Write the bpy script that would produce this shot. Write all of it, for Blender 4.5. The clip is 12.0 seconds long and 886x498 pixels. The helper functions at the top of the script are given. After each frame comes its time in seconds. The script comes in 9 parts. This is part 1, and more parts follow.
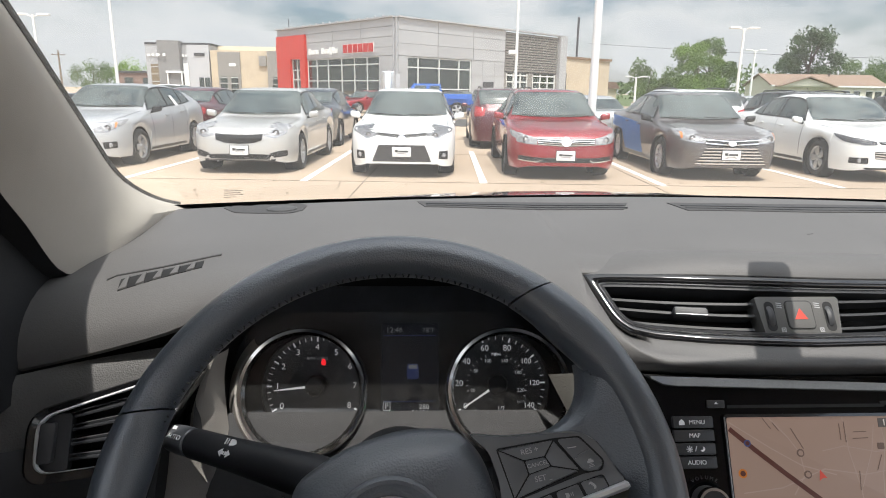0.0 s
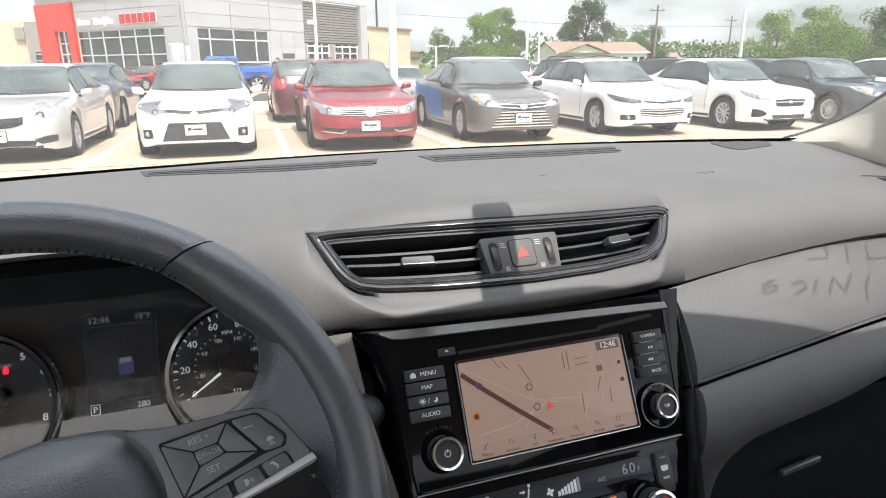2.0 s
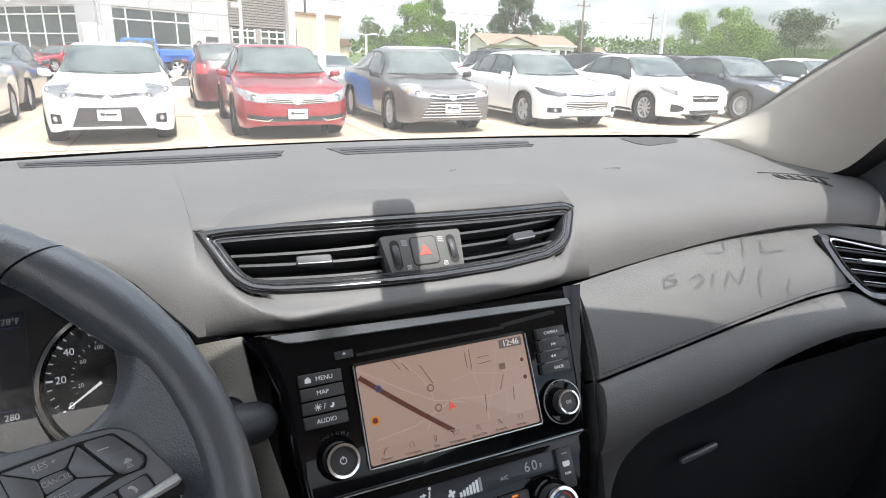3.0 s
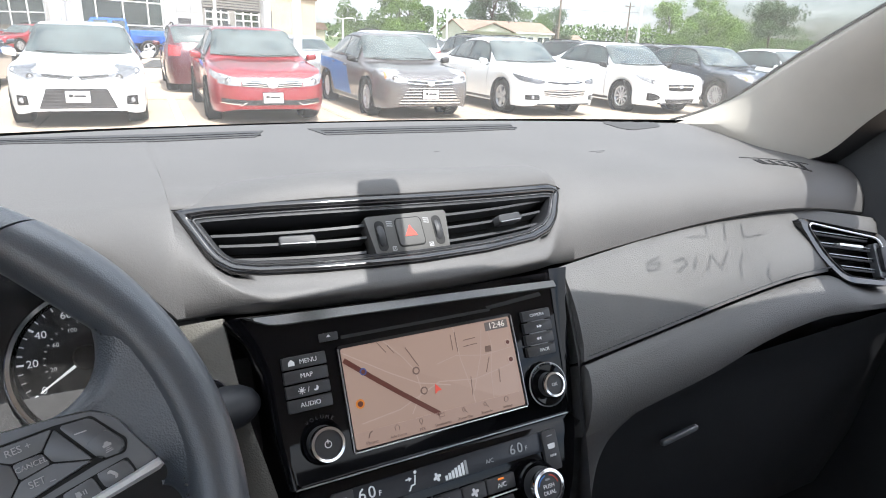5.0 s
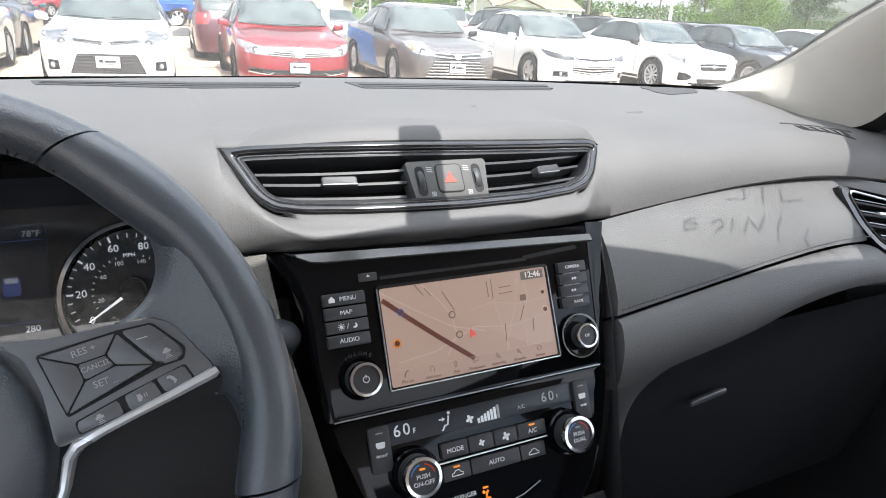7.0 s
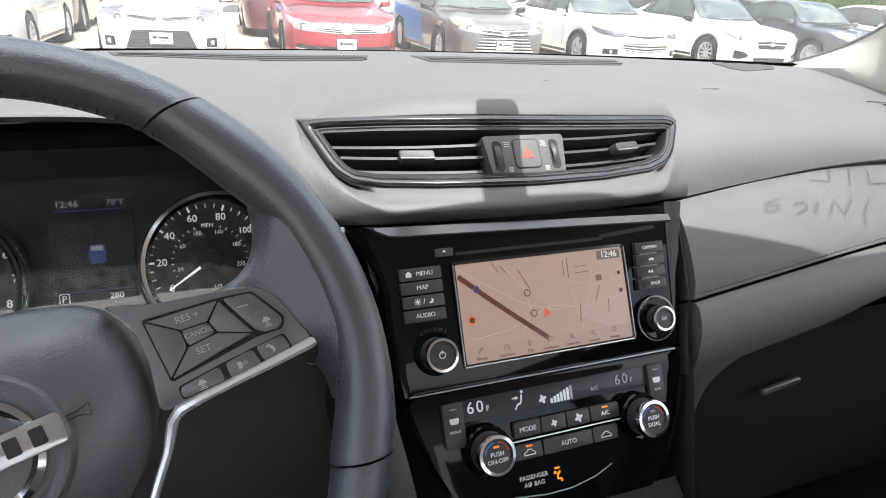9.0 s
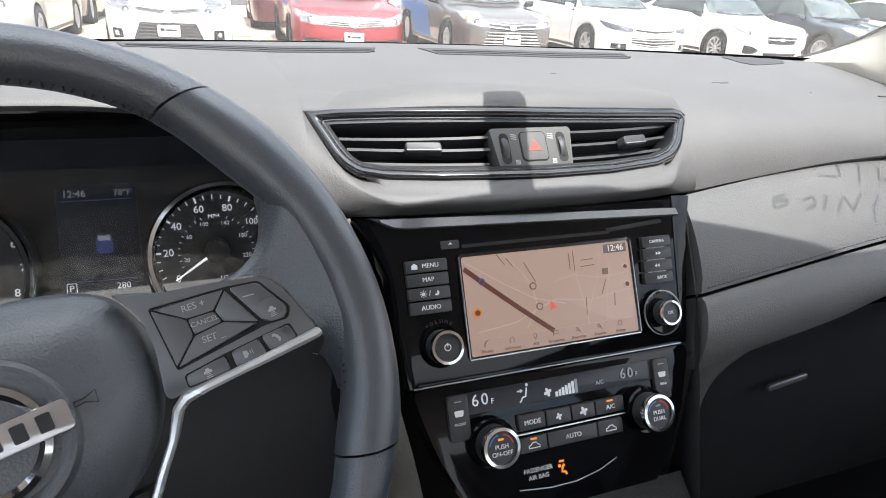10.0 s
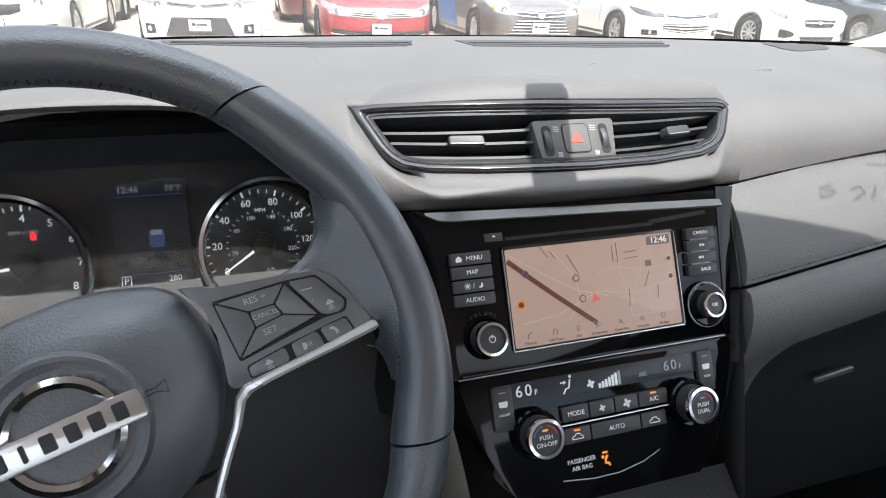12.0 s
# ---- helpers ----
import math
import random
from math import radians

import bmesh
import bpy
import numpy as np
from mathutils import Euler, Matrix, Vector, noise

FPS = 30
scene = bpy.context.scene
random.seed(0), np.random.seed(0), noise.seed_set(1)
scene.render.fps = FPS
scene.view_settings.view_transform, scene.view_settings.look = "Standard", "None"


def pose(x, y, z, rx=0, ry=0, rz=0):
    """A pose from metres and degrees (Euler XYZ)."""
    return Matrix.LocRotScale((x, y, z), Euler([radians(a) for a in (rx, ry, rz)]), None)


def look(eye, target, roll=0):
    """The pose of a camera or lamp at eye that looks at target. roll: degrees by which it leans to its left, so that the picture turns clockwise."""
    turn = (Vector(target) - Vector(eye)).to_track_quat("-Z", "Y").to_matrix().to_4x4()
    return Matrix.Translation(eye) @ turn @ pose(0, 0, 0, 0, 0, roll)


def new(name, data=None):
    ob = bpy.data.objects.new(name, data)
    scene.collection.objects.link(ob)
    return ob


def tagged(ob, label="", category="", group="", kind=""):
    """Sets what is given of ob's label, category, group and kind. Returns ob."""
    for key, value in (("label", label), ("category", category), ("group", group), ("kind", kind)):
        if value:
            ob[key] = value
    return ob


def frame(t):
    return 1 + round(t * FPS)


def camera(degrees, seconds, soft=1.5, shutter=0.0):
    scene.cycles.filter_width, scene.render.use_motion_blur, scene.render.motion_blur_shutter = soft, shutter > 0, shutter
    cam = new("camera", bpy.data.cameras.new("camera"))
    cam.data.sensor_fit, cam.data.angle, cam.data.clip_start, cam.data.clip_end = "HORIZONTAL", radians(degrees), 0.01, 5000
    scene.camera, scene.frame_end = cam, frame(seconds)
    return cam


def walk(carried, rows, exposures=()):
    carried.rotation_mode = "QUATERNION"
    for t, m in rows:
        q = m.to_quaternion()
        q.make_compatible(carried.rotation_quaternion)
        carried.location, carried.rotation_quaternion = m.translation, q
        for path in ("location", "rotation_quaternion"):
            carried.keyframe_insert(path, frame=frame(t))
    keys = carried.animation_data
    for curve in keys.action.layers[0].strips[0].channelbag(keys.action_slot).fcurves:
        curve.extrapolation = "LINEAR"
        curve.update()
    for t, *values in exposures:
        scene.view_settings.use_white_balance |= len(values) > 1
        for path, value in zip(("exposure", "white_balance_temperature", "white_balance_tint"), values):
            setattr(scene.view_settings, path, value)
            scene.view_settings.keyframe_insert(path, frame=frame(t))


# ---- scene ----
from mathutils import bvhtree

cam = camera(70.2, 12.0, 1.0)
PATH = [
    (0, (-0.36, 0.209, 1.415), (-0.265, 2.147, 0.929), 0.8),
    (0.5, (-0.338, 0.208, 1.42), (-0.19, 2.141, 0.925), -0.4),
    (1, (-0.31, 0.222, 1.414), (-0.017, 2.132, 0.898), -1.0),
    (1.5, (-0.284, 0.228, 1.397), (0.196, 2.092, 0.854), -1.3),
    (2, (-0.26, 0.237, 1.389), (0.38, 2.045, 0.823), -0.4),
    (2.5, (-0.24, 0.242, 1.386), (0.531, 1.992, 0.802), 0.7),
    (3, (-0.227, 0.243, 1.391), (0.609, 1.96, 0.797), 1.2),
    (5, (-0.231, 0.253, 1.383), (0.666, 1.925, 0.752), 2.1),
    (5.5, (-0.232, 0.254, 1.379), (0.666, 1.922, 0.737), 2.4),
    (6, (-0.246, 0.254, 1.371), (0.635, 1.923, 0.712), 2.7),
    (6.5, (-0.252, 0.25, 1.356), (0.602, 1.925, 0.674), 3.2),
    (7, (-0.25, 0.248, 1.358), (0.581, 1.926, 0.655), 3.3),
    (9, (-0.275, 0.266, 1.351), (0.432, 1.971, 0.58), 3.2),
    (9.5, (-0.276, 0.263, 1.353), (0.417, 1.969, 0.574), 3.2),
    (10, (-0.275, 0.266, 1.349), (0.413, 1.971, 0.561), 3.4),
    (10.5, (-0.279, 0.263, 1.351), (0.391, 1.97, 0.553), 2.8),
    (11, (-0.28, 0.268, 1.347), (0.374, 1.977, 0.541), 2.8),
    (11.5, (-0.28, 0.266, 1.349), (0.356, 1.98, 0.537), 2.6),
    (12, (-0.289, 0.267, 1.352), (0.314, 1.989, 0.533), 2.1),
]
walk(cam, [(t, look(eye, target, roll)) for t, eye, target, roll in PATH],
     exposures=[(0, -0.06, 6350, 10), (1.0, 0.08, 6400, 10), (2.5, 0.46, 6250, 10), (5, 0.66, 6050, 10), (7, 0.78, 6100, 10), (9, 0.82, 6150, 10), (12, 0.82, 6150, 10)])

# ---- world, sun ----
SUN_EL, SUN_AZ = radians(64.5), radians(169)      # azimuth from straight ahead (+y) towards the right (+x): behind and to the right
world = bpy.data.worlds.new("world")
scene.world = world
world.use_nodes = True
wn, wl = world.node_tree.nodes, world.node_tree.links
bg = wn["Background"]
sky = wn.new("ShaderNodeTexSky")
sky.sky_type, sky.sun_disc = "NISHITA", False
sky.sun_elevation, sky.sun_rotation = SUN_EL, SUN_AZ
sky.dust_density, sky.air_density = 2.0, 1.0
wtc = wn.new("ShaderNodeTexCoord")
wmap = wn.new("ShaderNodeMapping")
wmap.inputs["Scale"].default_value = (1.0, 1.0, 2.6)
cloud = wn.new("ShaderNodeTexNoise")
cloud.inputs["Scale"].default_value, cloud.inputs["Detail"].default_value = 3.2, 7.0
cloud.inputs["Roughness"].default_value = 0.55
ramp = wn.new("ShaderNodeValToRGB")
ramp.color_ramp.elements[0].position, ramp.color_ramp.elements[1].position = 0.36, 0.56
tone = wn.new("ShaderNodeValToRGB")
tone.color_ramp.elements[0].position, tone.color_ramp.elements[1].position = 0.42, 0.72
tone.color_ramp.elements[0].color, tone.color_ramp.elements[1].color = (9.0, 8.9, 8.8, 1), (7.0, 7.2, 7.5, 1)
wmix = wn.new("ShaderNodeMix")
wmix.data_type = "RGBA"
wl.new(wtc.outputs["Generated"], wmap.inputs["Vector"])
wl.new(wmap.outputs["Vector"], cloud.inputs["Vector"])
wl.new(cloud.outputs["Fac"], ramp.inputs["Fac"])
wl.new(cloud.outputs["Fac"], tone.inputs["Fac"])
wl.new(ramp.outputs["Color"], wmix.inputs["Factor"])
wl.new(sky.outputs["Color"], wmix.inputs["A"])
wl.new(tone.outputs["Color"], wmix.inputs["B"])
# thin cloud shines most round the sun
wdot = wn.new("ShaderNodeVectorMath")
wdot.operation = "DOT_PRODUCT"
wdot.inputs[1].default_value = (math.sin(SUN_AZ) * math.cos(SUN_EL), math.cos(SUN_AZ) * math.cos(SUN_EL), math.sin(SUN_EL))
wglow = wn.new("ShaderNodeMapRange")
wglow.inputs["From Min"].default_value, wglow.inputs["From Max"].default_value = 0.25, 1.0
wglow.inputs["To Min"].default_value, wglow.inputs["To Max"].default_value = 1.0, 3.4
wscale = wn.new("ShaderNodeVectorMath")
wscale.operation = "SCALE"
wl.new(wtc.outputs["Generated"], wdot.inputs[0])
wl.new(wdot.outputs["Value"], wglow.inputs["Value"])
wl.new(wmix.outputs["Result"], wscale.inputs[0])
wl.new(wglow.outputs["Result"], wscale.inputs["Scale"])
wl.new(wscale.outputs["Vector"], bg.inputs["Color"])
bg.inputs["Strength"].default_value = 0.108

sun = new("sun", bpy.data.lights.new("sun", "SUN"))
sun.data.energy, sun.data.angle, sun.data.color = 5.0, radians(0.55), (1.0, 0.95, 0.87)
sun_way = Vector((math.sin(SUN_AZ) * math.cos(SUN_EL), math.cos(SUN_AZ) * math.cos(SUN_EL), math.sin(SUN_EL)))
sun.matrix_world = look(sun_way * 50, (0, 0, 0))


# ---- materials ----
def material(name, color, rough=0.5, metal=0.0, vary=0.12, scale=6.0, grain=0.0, grain_scale=900.0, coat=0.0, spec=0.5,
             random_tint=0.0, rough_vary=0.12, fine=0.0, coat_rough=0.03):
    """A surface with stains at one scale, grain at another, and relief from the grain."""
    m = bpy.data.materials.new(name)
    m.use_nodes = True
    n, l = m.node_tree.nodes, m.node_tree.links
    b = n["Principled BSDF"]
    tc = n.new("ShaderNodeTexCoord")
    big = n.new("ShaderNodeTexNoise")
    big.inputs["Scale"].default_value, big.inputs["Detail"].default_value = scale, 6.0
    l.new(tc.outputs["Object"], big.inputs["Vector"])
    cr = n.new("ShaderNodeMapRange")
    cr.inputs["From Min"].default_value, cr.inputs["From Max"].default_value = 0.3, 0.7
    cr.inputs["To Min"].default_value, cr.inputs["To Max"].default_value = 1 - vary, 1 + vary
    l.new(big.outputs["Fac"], cr.inputs["Value"])
    mul = n.new("ShaderNodeVectorMath")
    mul.operation = "SCALE"
    mul.inputs[0].default_value = color[:3]
    last = cr.outputs["Result"]
    if fine:
        sp = n.new("ShaderNodeTexNoise")
        sp.inputs["Scale"].default_value, sp.inputs["Detail"].default_value = scale * 40, 3.0
        l.new(tc.outputs["Object"], sp.inputs["Vector"])
        fr = n.new("ShaderNodeMapRange")
        fr.inputs["From Min"].default_value, fr.inputs["From Max"].default_value = 0.3, 0.7
        fr.inputs["To Min"].default_value, fr.inputs["To Max"].default_value = 1 - fine, 1 + fine
        l.new(sp.outputs["Fac"], fr.inputs["Value"])
        mm = n.new("ShaderNodeMath")
        mm.operation = "MULTIPLY"
        l.new(last, mm.inputs[0]), l.new(fr.outputs["Result"], mm.inputs[1])
        last = mm.outputs[0]
    if random_tint:
        oi = n.new("ShaderNodeObjectInfo")
        rr = n.new("ShaderNodeMapRange")
        rr.inputs["To Min"].default_value, rr.inputs["To Max"].default_value = 1 - random_tint, 1 + random_tint
        l.new(oi.outputs["Random"], rr.inputs["Value"])
        mm = n.new("ShaderNodeMath")
        mm.operation = "MULTIPLY"
        l.new(last, mm.inputs[0]), l.new(rr.outputs["Result"], mm.inputs[1])
        last = mm.outputs[0]
    l.new(last, mul.inputs["Scale"])
    l.new(mul.outputs["Vector"], b.inputs["Base Color"])
    rv = n.new("ShaderNodeMapRange")
    rv.inputs["To Min"].default_value = max(0.0, rough - rough_vary * rough)
    rv.inputs["To Max"].default_value = min(1.0, rough + rough_vary * rough)
    l.new(big.outputs["Fac"], rv.inputs["Value"])
    l.new(rv.outputs["Result"], b.inputs["Roughness"])
    b.inputs["Metallic"].default_value = metal
    b.inputs["Specular IOR Level"].default_value = spec
    if coat:
        b.inputs["Coat Weight"].default_value, b.inputs["Coat Roughness"].default_value = coat, coat_rough
    if grain:
        vo = n.new("ShaderNodeTexVoronoi")
        vo.inputs["Scale"].default_value = grain_scale
        l.new(tc.outputs["Object"], vo.inputs["Vector"])
        gn = n.new("ShaderNodeTexNoise")
        gn.inputs["Scale"].default_value, gn.inputs["Detail"].default_value = grain_scale * 0.8, 3.0
        l.new(tc.outputs["Object"], gn.inputs["Vector"])
        ad = n.new("ShaderNodeMath")
        l.new(vo.outputs["Distance"], ad.inputs[0]), l.new(gn.outputs["Fac"], ad.inputs[1])
        bu = n.new("ShaderNodeBump")
        bu.inputs["Strength"].default_value, bu.inputs["Distance"].default_value = grain, 0.4 / grain_scale
        l.new(ad.outputs[0], bu.inputs["Height"])
        l.new(bu.outputs["Normal"], b.inputs["Normal"])
    return m


def glow(name, color, strength):
    m = bpy.data.materials.new(name)
    m.use_nodes = True
    b = m.node_tree.nodes["Principled BSDF"]
    b.inputs["Base Color"].default_value = (*[c * 0.5 for c in color], 1)
    b.inputs["Emission Color"].default_value, b.inputs["Emission Strength"].default_value = (*color, 1), strength
    b.inputs["Roughness"].default_value = 0.35
    return m


def clear(name, tint=(1, 1, 1), ior=1.45, dust=0.0, dust_scale=30.0, patchy=0.3):
    """Thin clear pane: straight-through view with a Fresnel gloss and a film of dust."""
    m = bpy.data.materials.new(name)
    m.use_nodes = True
    n, l = m.node_tree.nodes, m.node_tree.links
    n.remove(n["Principled BSDF"])
    tr, gl, fr, mx = (n.new(k) for k in ("ShaderNodeBsdfTransparent", "ShaderNodeBsdfGlossy", "ShaderNodeFresnel", "ShaderNodeMixShader"))
    tr.inputs["Color"].default_value = (*tint, 1)
    gl.inputs["Roughness"].default_value = 0.02
    fr.inputs["IOR"].default_value = ior
    l.new(fr.outputs[0], mx.inputs[0]), l.new(tr.outputs[0], mx.inputs[1]), l.new(gl.outputs[0], mx.inputs[2])
    last = mx.outputs[0]
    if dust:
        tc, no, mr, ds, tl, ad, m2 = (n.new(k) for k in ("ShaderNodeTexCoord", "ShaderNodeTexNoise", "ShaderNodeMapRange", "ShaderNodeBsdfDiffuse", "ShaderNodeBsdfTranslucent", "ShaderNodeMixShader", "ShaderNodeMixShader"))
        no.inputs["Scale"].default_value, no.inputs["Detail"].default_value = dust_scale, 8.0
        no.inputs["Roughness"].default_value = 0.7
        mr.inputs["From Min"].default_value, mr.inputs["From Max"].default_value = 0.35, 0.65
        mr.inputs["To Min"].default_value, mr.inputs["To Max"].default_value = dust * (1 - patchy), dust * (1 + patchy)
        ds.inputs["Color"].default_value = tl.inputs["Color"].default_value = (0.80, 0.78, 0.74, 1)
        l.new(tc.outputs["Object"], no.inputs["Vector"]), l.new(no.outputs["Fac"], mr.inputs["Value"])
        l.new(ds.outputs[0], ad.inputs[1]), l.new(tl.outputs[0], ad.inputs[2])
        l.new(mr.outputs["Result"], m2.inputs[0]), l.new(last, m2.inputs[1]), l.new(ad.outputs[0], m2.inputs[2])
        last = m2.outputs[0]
    l.new(last, n["Material Output"].inputs["Surface"])
    return m


PAD = material("soft_touch_pad", (0.104, 0.101, 0.099), 0.58, vary=0.07, scale=9, grain=0.26, grain_scale=760, fine=0.03)
PADLOW = material("lower_dash_plastic", (0.065, 0.065, 0.067), 0.55, vary=0.06, scale=9, grain=0.35, grain_scale=850)
SPEAKER = material("speaker_cover", (0.050, 0.049, 0.049), 0.7, vary=0.08, scale=20, grain=0.5, grain_scale=700)
STITCHED = material("stitched_leatherette", (0.092, 0.090, 0.088), 0.52, vary=0.08, scale=12, grain=0.45, grain_scale=620, fine=0.03)
LEATHER = material("wheel_leather", (0.068, 0.080, 0.097), 0.36, vary=0.14, scale=18, grain=0.60, grain_scale=900, spec=0.9, fine=0.05, coat=0.70, coat_rough=0.28)
GRIP = material("perforated_leather", (0.062, 0.073, 0.089), 0.38, vary=0.10, scale=18, grain=0.32, grain_scale=1300, spec=0.9, fine=0.05, coat=0.70, coat_rough=0.30)
AIRBAG = material("airbag_vinyl", (0.074, 0.083, 0.096), 0.42, vary=0.08, scale=14, grain=0.50, grain_scale=700, spec=0.9, coat=0.6, coat_rough=0.33)
SWITCH = material("switch_plastic", (0.088, 0.093, 0.101), 0.36, vary=0.06, scale=30, spec=0.9, coat=0.5, coat_rough=0.3)
KEYBLACK = material("black_key_plastic", (0.036, 0.036, 0.038), 0.4, vary=0.08, scale=30)
BLACK = material("black_plastic", (0.022, 0.023, 0.026), 0.5, vary=0.1, scale=20)
# near-black base holds the shade of recesses and slots; some black trim shares it
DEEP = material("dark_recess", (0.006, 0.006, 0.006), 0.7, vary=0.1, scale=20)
PIANO = material("piano_black", (0.004, 0.004, 0.005), 0.05, vary=0.15, scale=8, rough_vary=0.5, spec=0.22)
VENTGLOSS = material("gloss_vent_trim", (0.010, 0.010, 0.011), 0.16, vary=0.1, scale=20, coat=0.6)
SLAT = material("vent_slat_plastic", (0.040, 0.041, 0.044), 0.50, vary=0.08, scale=30)
CHROME = material("chrome", (0.72, 0.72, 0.73), 0.10, metal=1.0, vary=0.04, scale=30)
DIMLINE = material("dim_bright_line", (0.34, 0.34, 0.35), 0.30, metal=0.7, vary=0.05, scale=30)
KEYLEGEND = material("worn_key_legend", (0.42, 0.42, 0.43), 0.5, vary=0.05)
HAZARDGREY = material("hazard_switch_plastic", (0.088, 0.086, 0.082), 0.6, vary=0.06, scale=30, grain=0.2, grain_scale=900)
# near-black base puts the shade on glovebox lid and doors into the colour
SHADEBLACK = material("lower_black_plastic", (0.014, 0.015, 0.017), 0.6, vary=0.15, scale=20, grain=0.3, grain_scale=800)
BADGE = material("badge_silver", (0.60, 0.60, 0.61), 0.24, metal=0.85, vary=0.05, scale=60)
TRIMSILVER = material("spoke_trim_silver", (0.78, 0.78, 0.79), 0.28, metal=0.55, vary=0.05, scale=30)
SATIN = material("satin_silver", (0.72, 0.72, 0.73), 0.30, metal=0.35, vary=0.05, scale=30)
FLANKGREY = material("grained_beige_panel", (0.150, 0.143, 0.125), 0.55, vary=0.06, scale=15, grain=0.5, grain_scale=620)
# gloss black with a lighter base that paints the bevel's bright reflection
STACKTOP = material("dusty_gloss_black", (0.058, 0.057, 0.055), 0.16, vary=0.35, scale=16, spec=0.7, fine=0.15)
# grained door plastic, lighter copy for the brightly lit right side
DOORLIT = material("grained_door_plastic", (0.050, 0.052, 0.056), 0.5, vary=0.1, scale=20, grain=0.3, grain_scale=800)
TRIMGREY = material("pillar_fabric", (0.40, 0.372, 0.325), 0.85, vary=0.05, scale=15, grain=0.3, grain_scale=1200)
# base paler than the trim, putting sun on the gauge surround into colour
GREYPANEL = material("grey_cluster_trim", (0.34, 0.32, 0.295), 0.55, vary=0.06, scale=15, grain=0.4, grain_scale=900)
# unseen rear walls and headliner: pale cool colours picked to bounce light forward
BOUNCECLOTH = material("rear_trim_cloth", (0.36, 0.375, 0.395), 0.9, vary=0.06, scale=12, grain=0.3, grain_scale=700)
HEADLINER = material("headliner_fabric", (0.63, 0.65, 0.67), 0.9, vary=0.05, scale=15, grain=0.3, grain_scale=900)
CARPET = material("floor_carpet", (0.012, 0.012, 0.012), 0.95, vary=0.2, scale=60, grain=0.6, grain_scale=500)
LEGEND = material("white_legend", (0.75, 0.75, 0.75), 0.5, vary=0.03)
DIALFACE = material("dial_face", (0.042, 0.046, 0.054), 0.45, vary=0.2, scale=40)
DIALMARK = glow("lit_dial_mark", (0.85, 0.87, 0.9), 0.35)
NEEDLE = glow("lit_needle", (0.95, 0.95, 0.95), 0.5)
REDLIGHT = glow("red_warning_light", (1.0, 0.02, 0.03), 0.9)
GREENLIGHT = glow("green_indicator", (0.15, 0.6, 0.3), 0.5)
BLUELIGHT = glow("blue_display_picture", (0.08, 0.12, 0.35), 0.12)
AMBER = glow("amber_indicator", (1.0, 0.27, 0.02), 0.5)
DISPLAY = glow("dim_display", (0.012, 0.014, 0.020), 0.25)
SEGMENT = glow("display_segments", (0.62, 0.65, 0.67), 0.32)
SEGDIM = glow("display_segments_dim", (0.25, 0.26, 0.27), 0.35)
MAPBASE = glow("map_background", (0.345, 0.235, 0.182), 0.46)
MAPROAD = glow("map_minor_road", (0.40, 0.29, 0.235), 0.46)
MAPMAIN = glow("map_highway", (0.10, 0.03, 0.02), 0.4)
MAPTEXT = glow("map_mark", (0.16, 0.10, 0.075), 0.4)
MAPBAR = glow("map_toolbar", (0.325, 0.22, 0.172), 0.46)
MAPCLOCK = glow("map_clock_box", (0.12, 0.10, 0.09), 0.4)
MAPORANGE = glow("map_orange_mark", (0.62, 0.20, 0.02), 0.35)
MAPRED = glow("map_red_mark", (0.70, 0.09, 0.06), 0.4)
MAPWHITE = glow("map_white_text", (0.62, 0.56, 0.50), 0.5)
REDLEGEND = material("red_legend", (0.55, 0.05, 0.03), 0.5, vary=0.04)
BLUELEGEND = material("blue_legend", (0.06, 0.2, 0.55), 0.5, vary=0.04)
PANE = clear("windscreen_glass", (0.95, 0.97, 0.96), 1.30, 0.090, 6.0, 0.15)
LENS = clear("gauge_lens", (0.95, 0.95, 0.95), 1.3, 0.013, 160.0, 1.0)
MIRROR = material("mirror_glass", (0.8, 0.8, 0.8), 0.01, metal=1.0, vary=0.0)
WAX = material("grease_pencil", (0.75, 0.75, 0.70), 0.8, vary=0.05)


# ---- mesh helpers ----
def part(name, bm, mat, parent=None, label="", smooth=True, sharp=35):
    """Links a bmesh as one mesh object under a thing or a part."""
    bmesh.ops.recalc_face_normals(bm, faces=bm.faces)
    for f in bm.faces:
        f.smooth = smooth
    if smooth:
        lim = radians(sharp)
        for e in bm.edges:
            if len(e.link_faces) == 2 and e.calc_face_angle(0) > lim:
                e.smooth = False
    me = bpy.data.meshes.new(name)
    bm.to_mesh(me)
    bm.free()
    me.materials.append(mat)
    ob = new(name, me)
    if parent is not None:
        ob.parent = parent
    if label:
        tagged(ob, label)
    return ob


def shared(name, mesh, parent, m):
    """One more object on a mesh that exists."""
    ob = new(name, mesh)
    ob.parent = parent
    ob.matrix_local = m
    return ob


def thing(name, label, category, group="", kind="", at=(0, 0, 0)):
    ob = new(name)
    ob.location = at
    ob.empty_display_size = 0.05
    return tagged(ob, label, category, group, kind)


def grid(rows, closed_u=False, closed_v=False, cap=False):
    """A skin over rows of points."""
    bm = bmesh.new()
    vs = [[bm.verts.new(p) for p in r] for r in rows]
    nu, nv = len(vs), len(vs[0])
    for i in range(nu if closed_u else nu - 1):
        for j in range(nv if closed_v else nv - 1):
            a, b, c, d = vs[i][j], vs[i][(j + 1) % nv], vs[(i + 1) % nu][(j + 1) % nv], vs[(i + 1) % nu][j]
            try:
                bm.faces.new((a, b, c, d))
            except ValueError:
                pass
    if cap:
        for r in (vs[0], vs[-1]):
            bm.faces.new(r)
    return bm


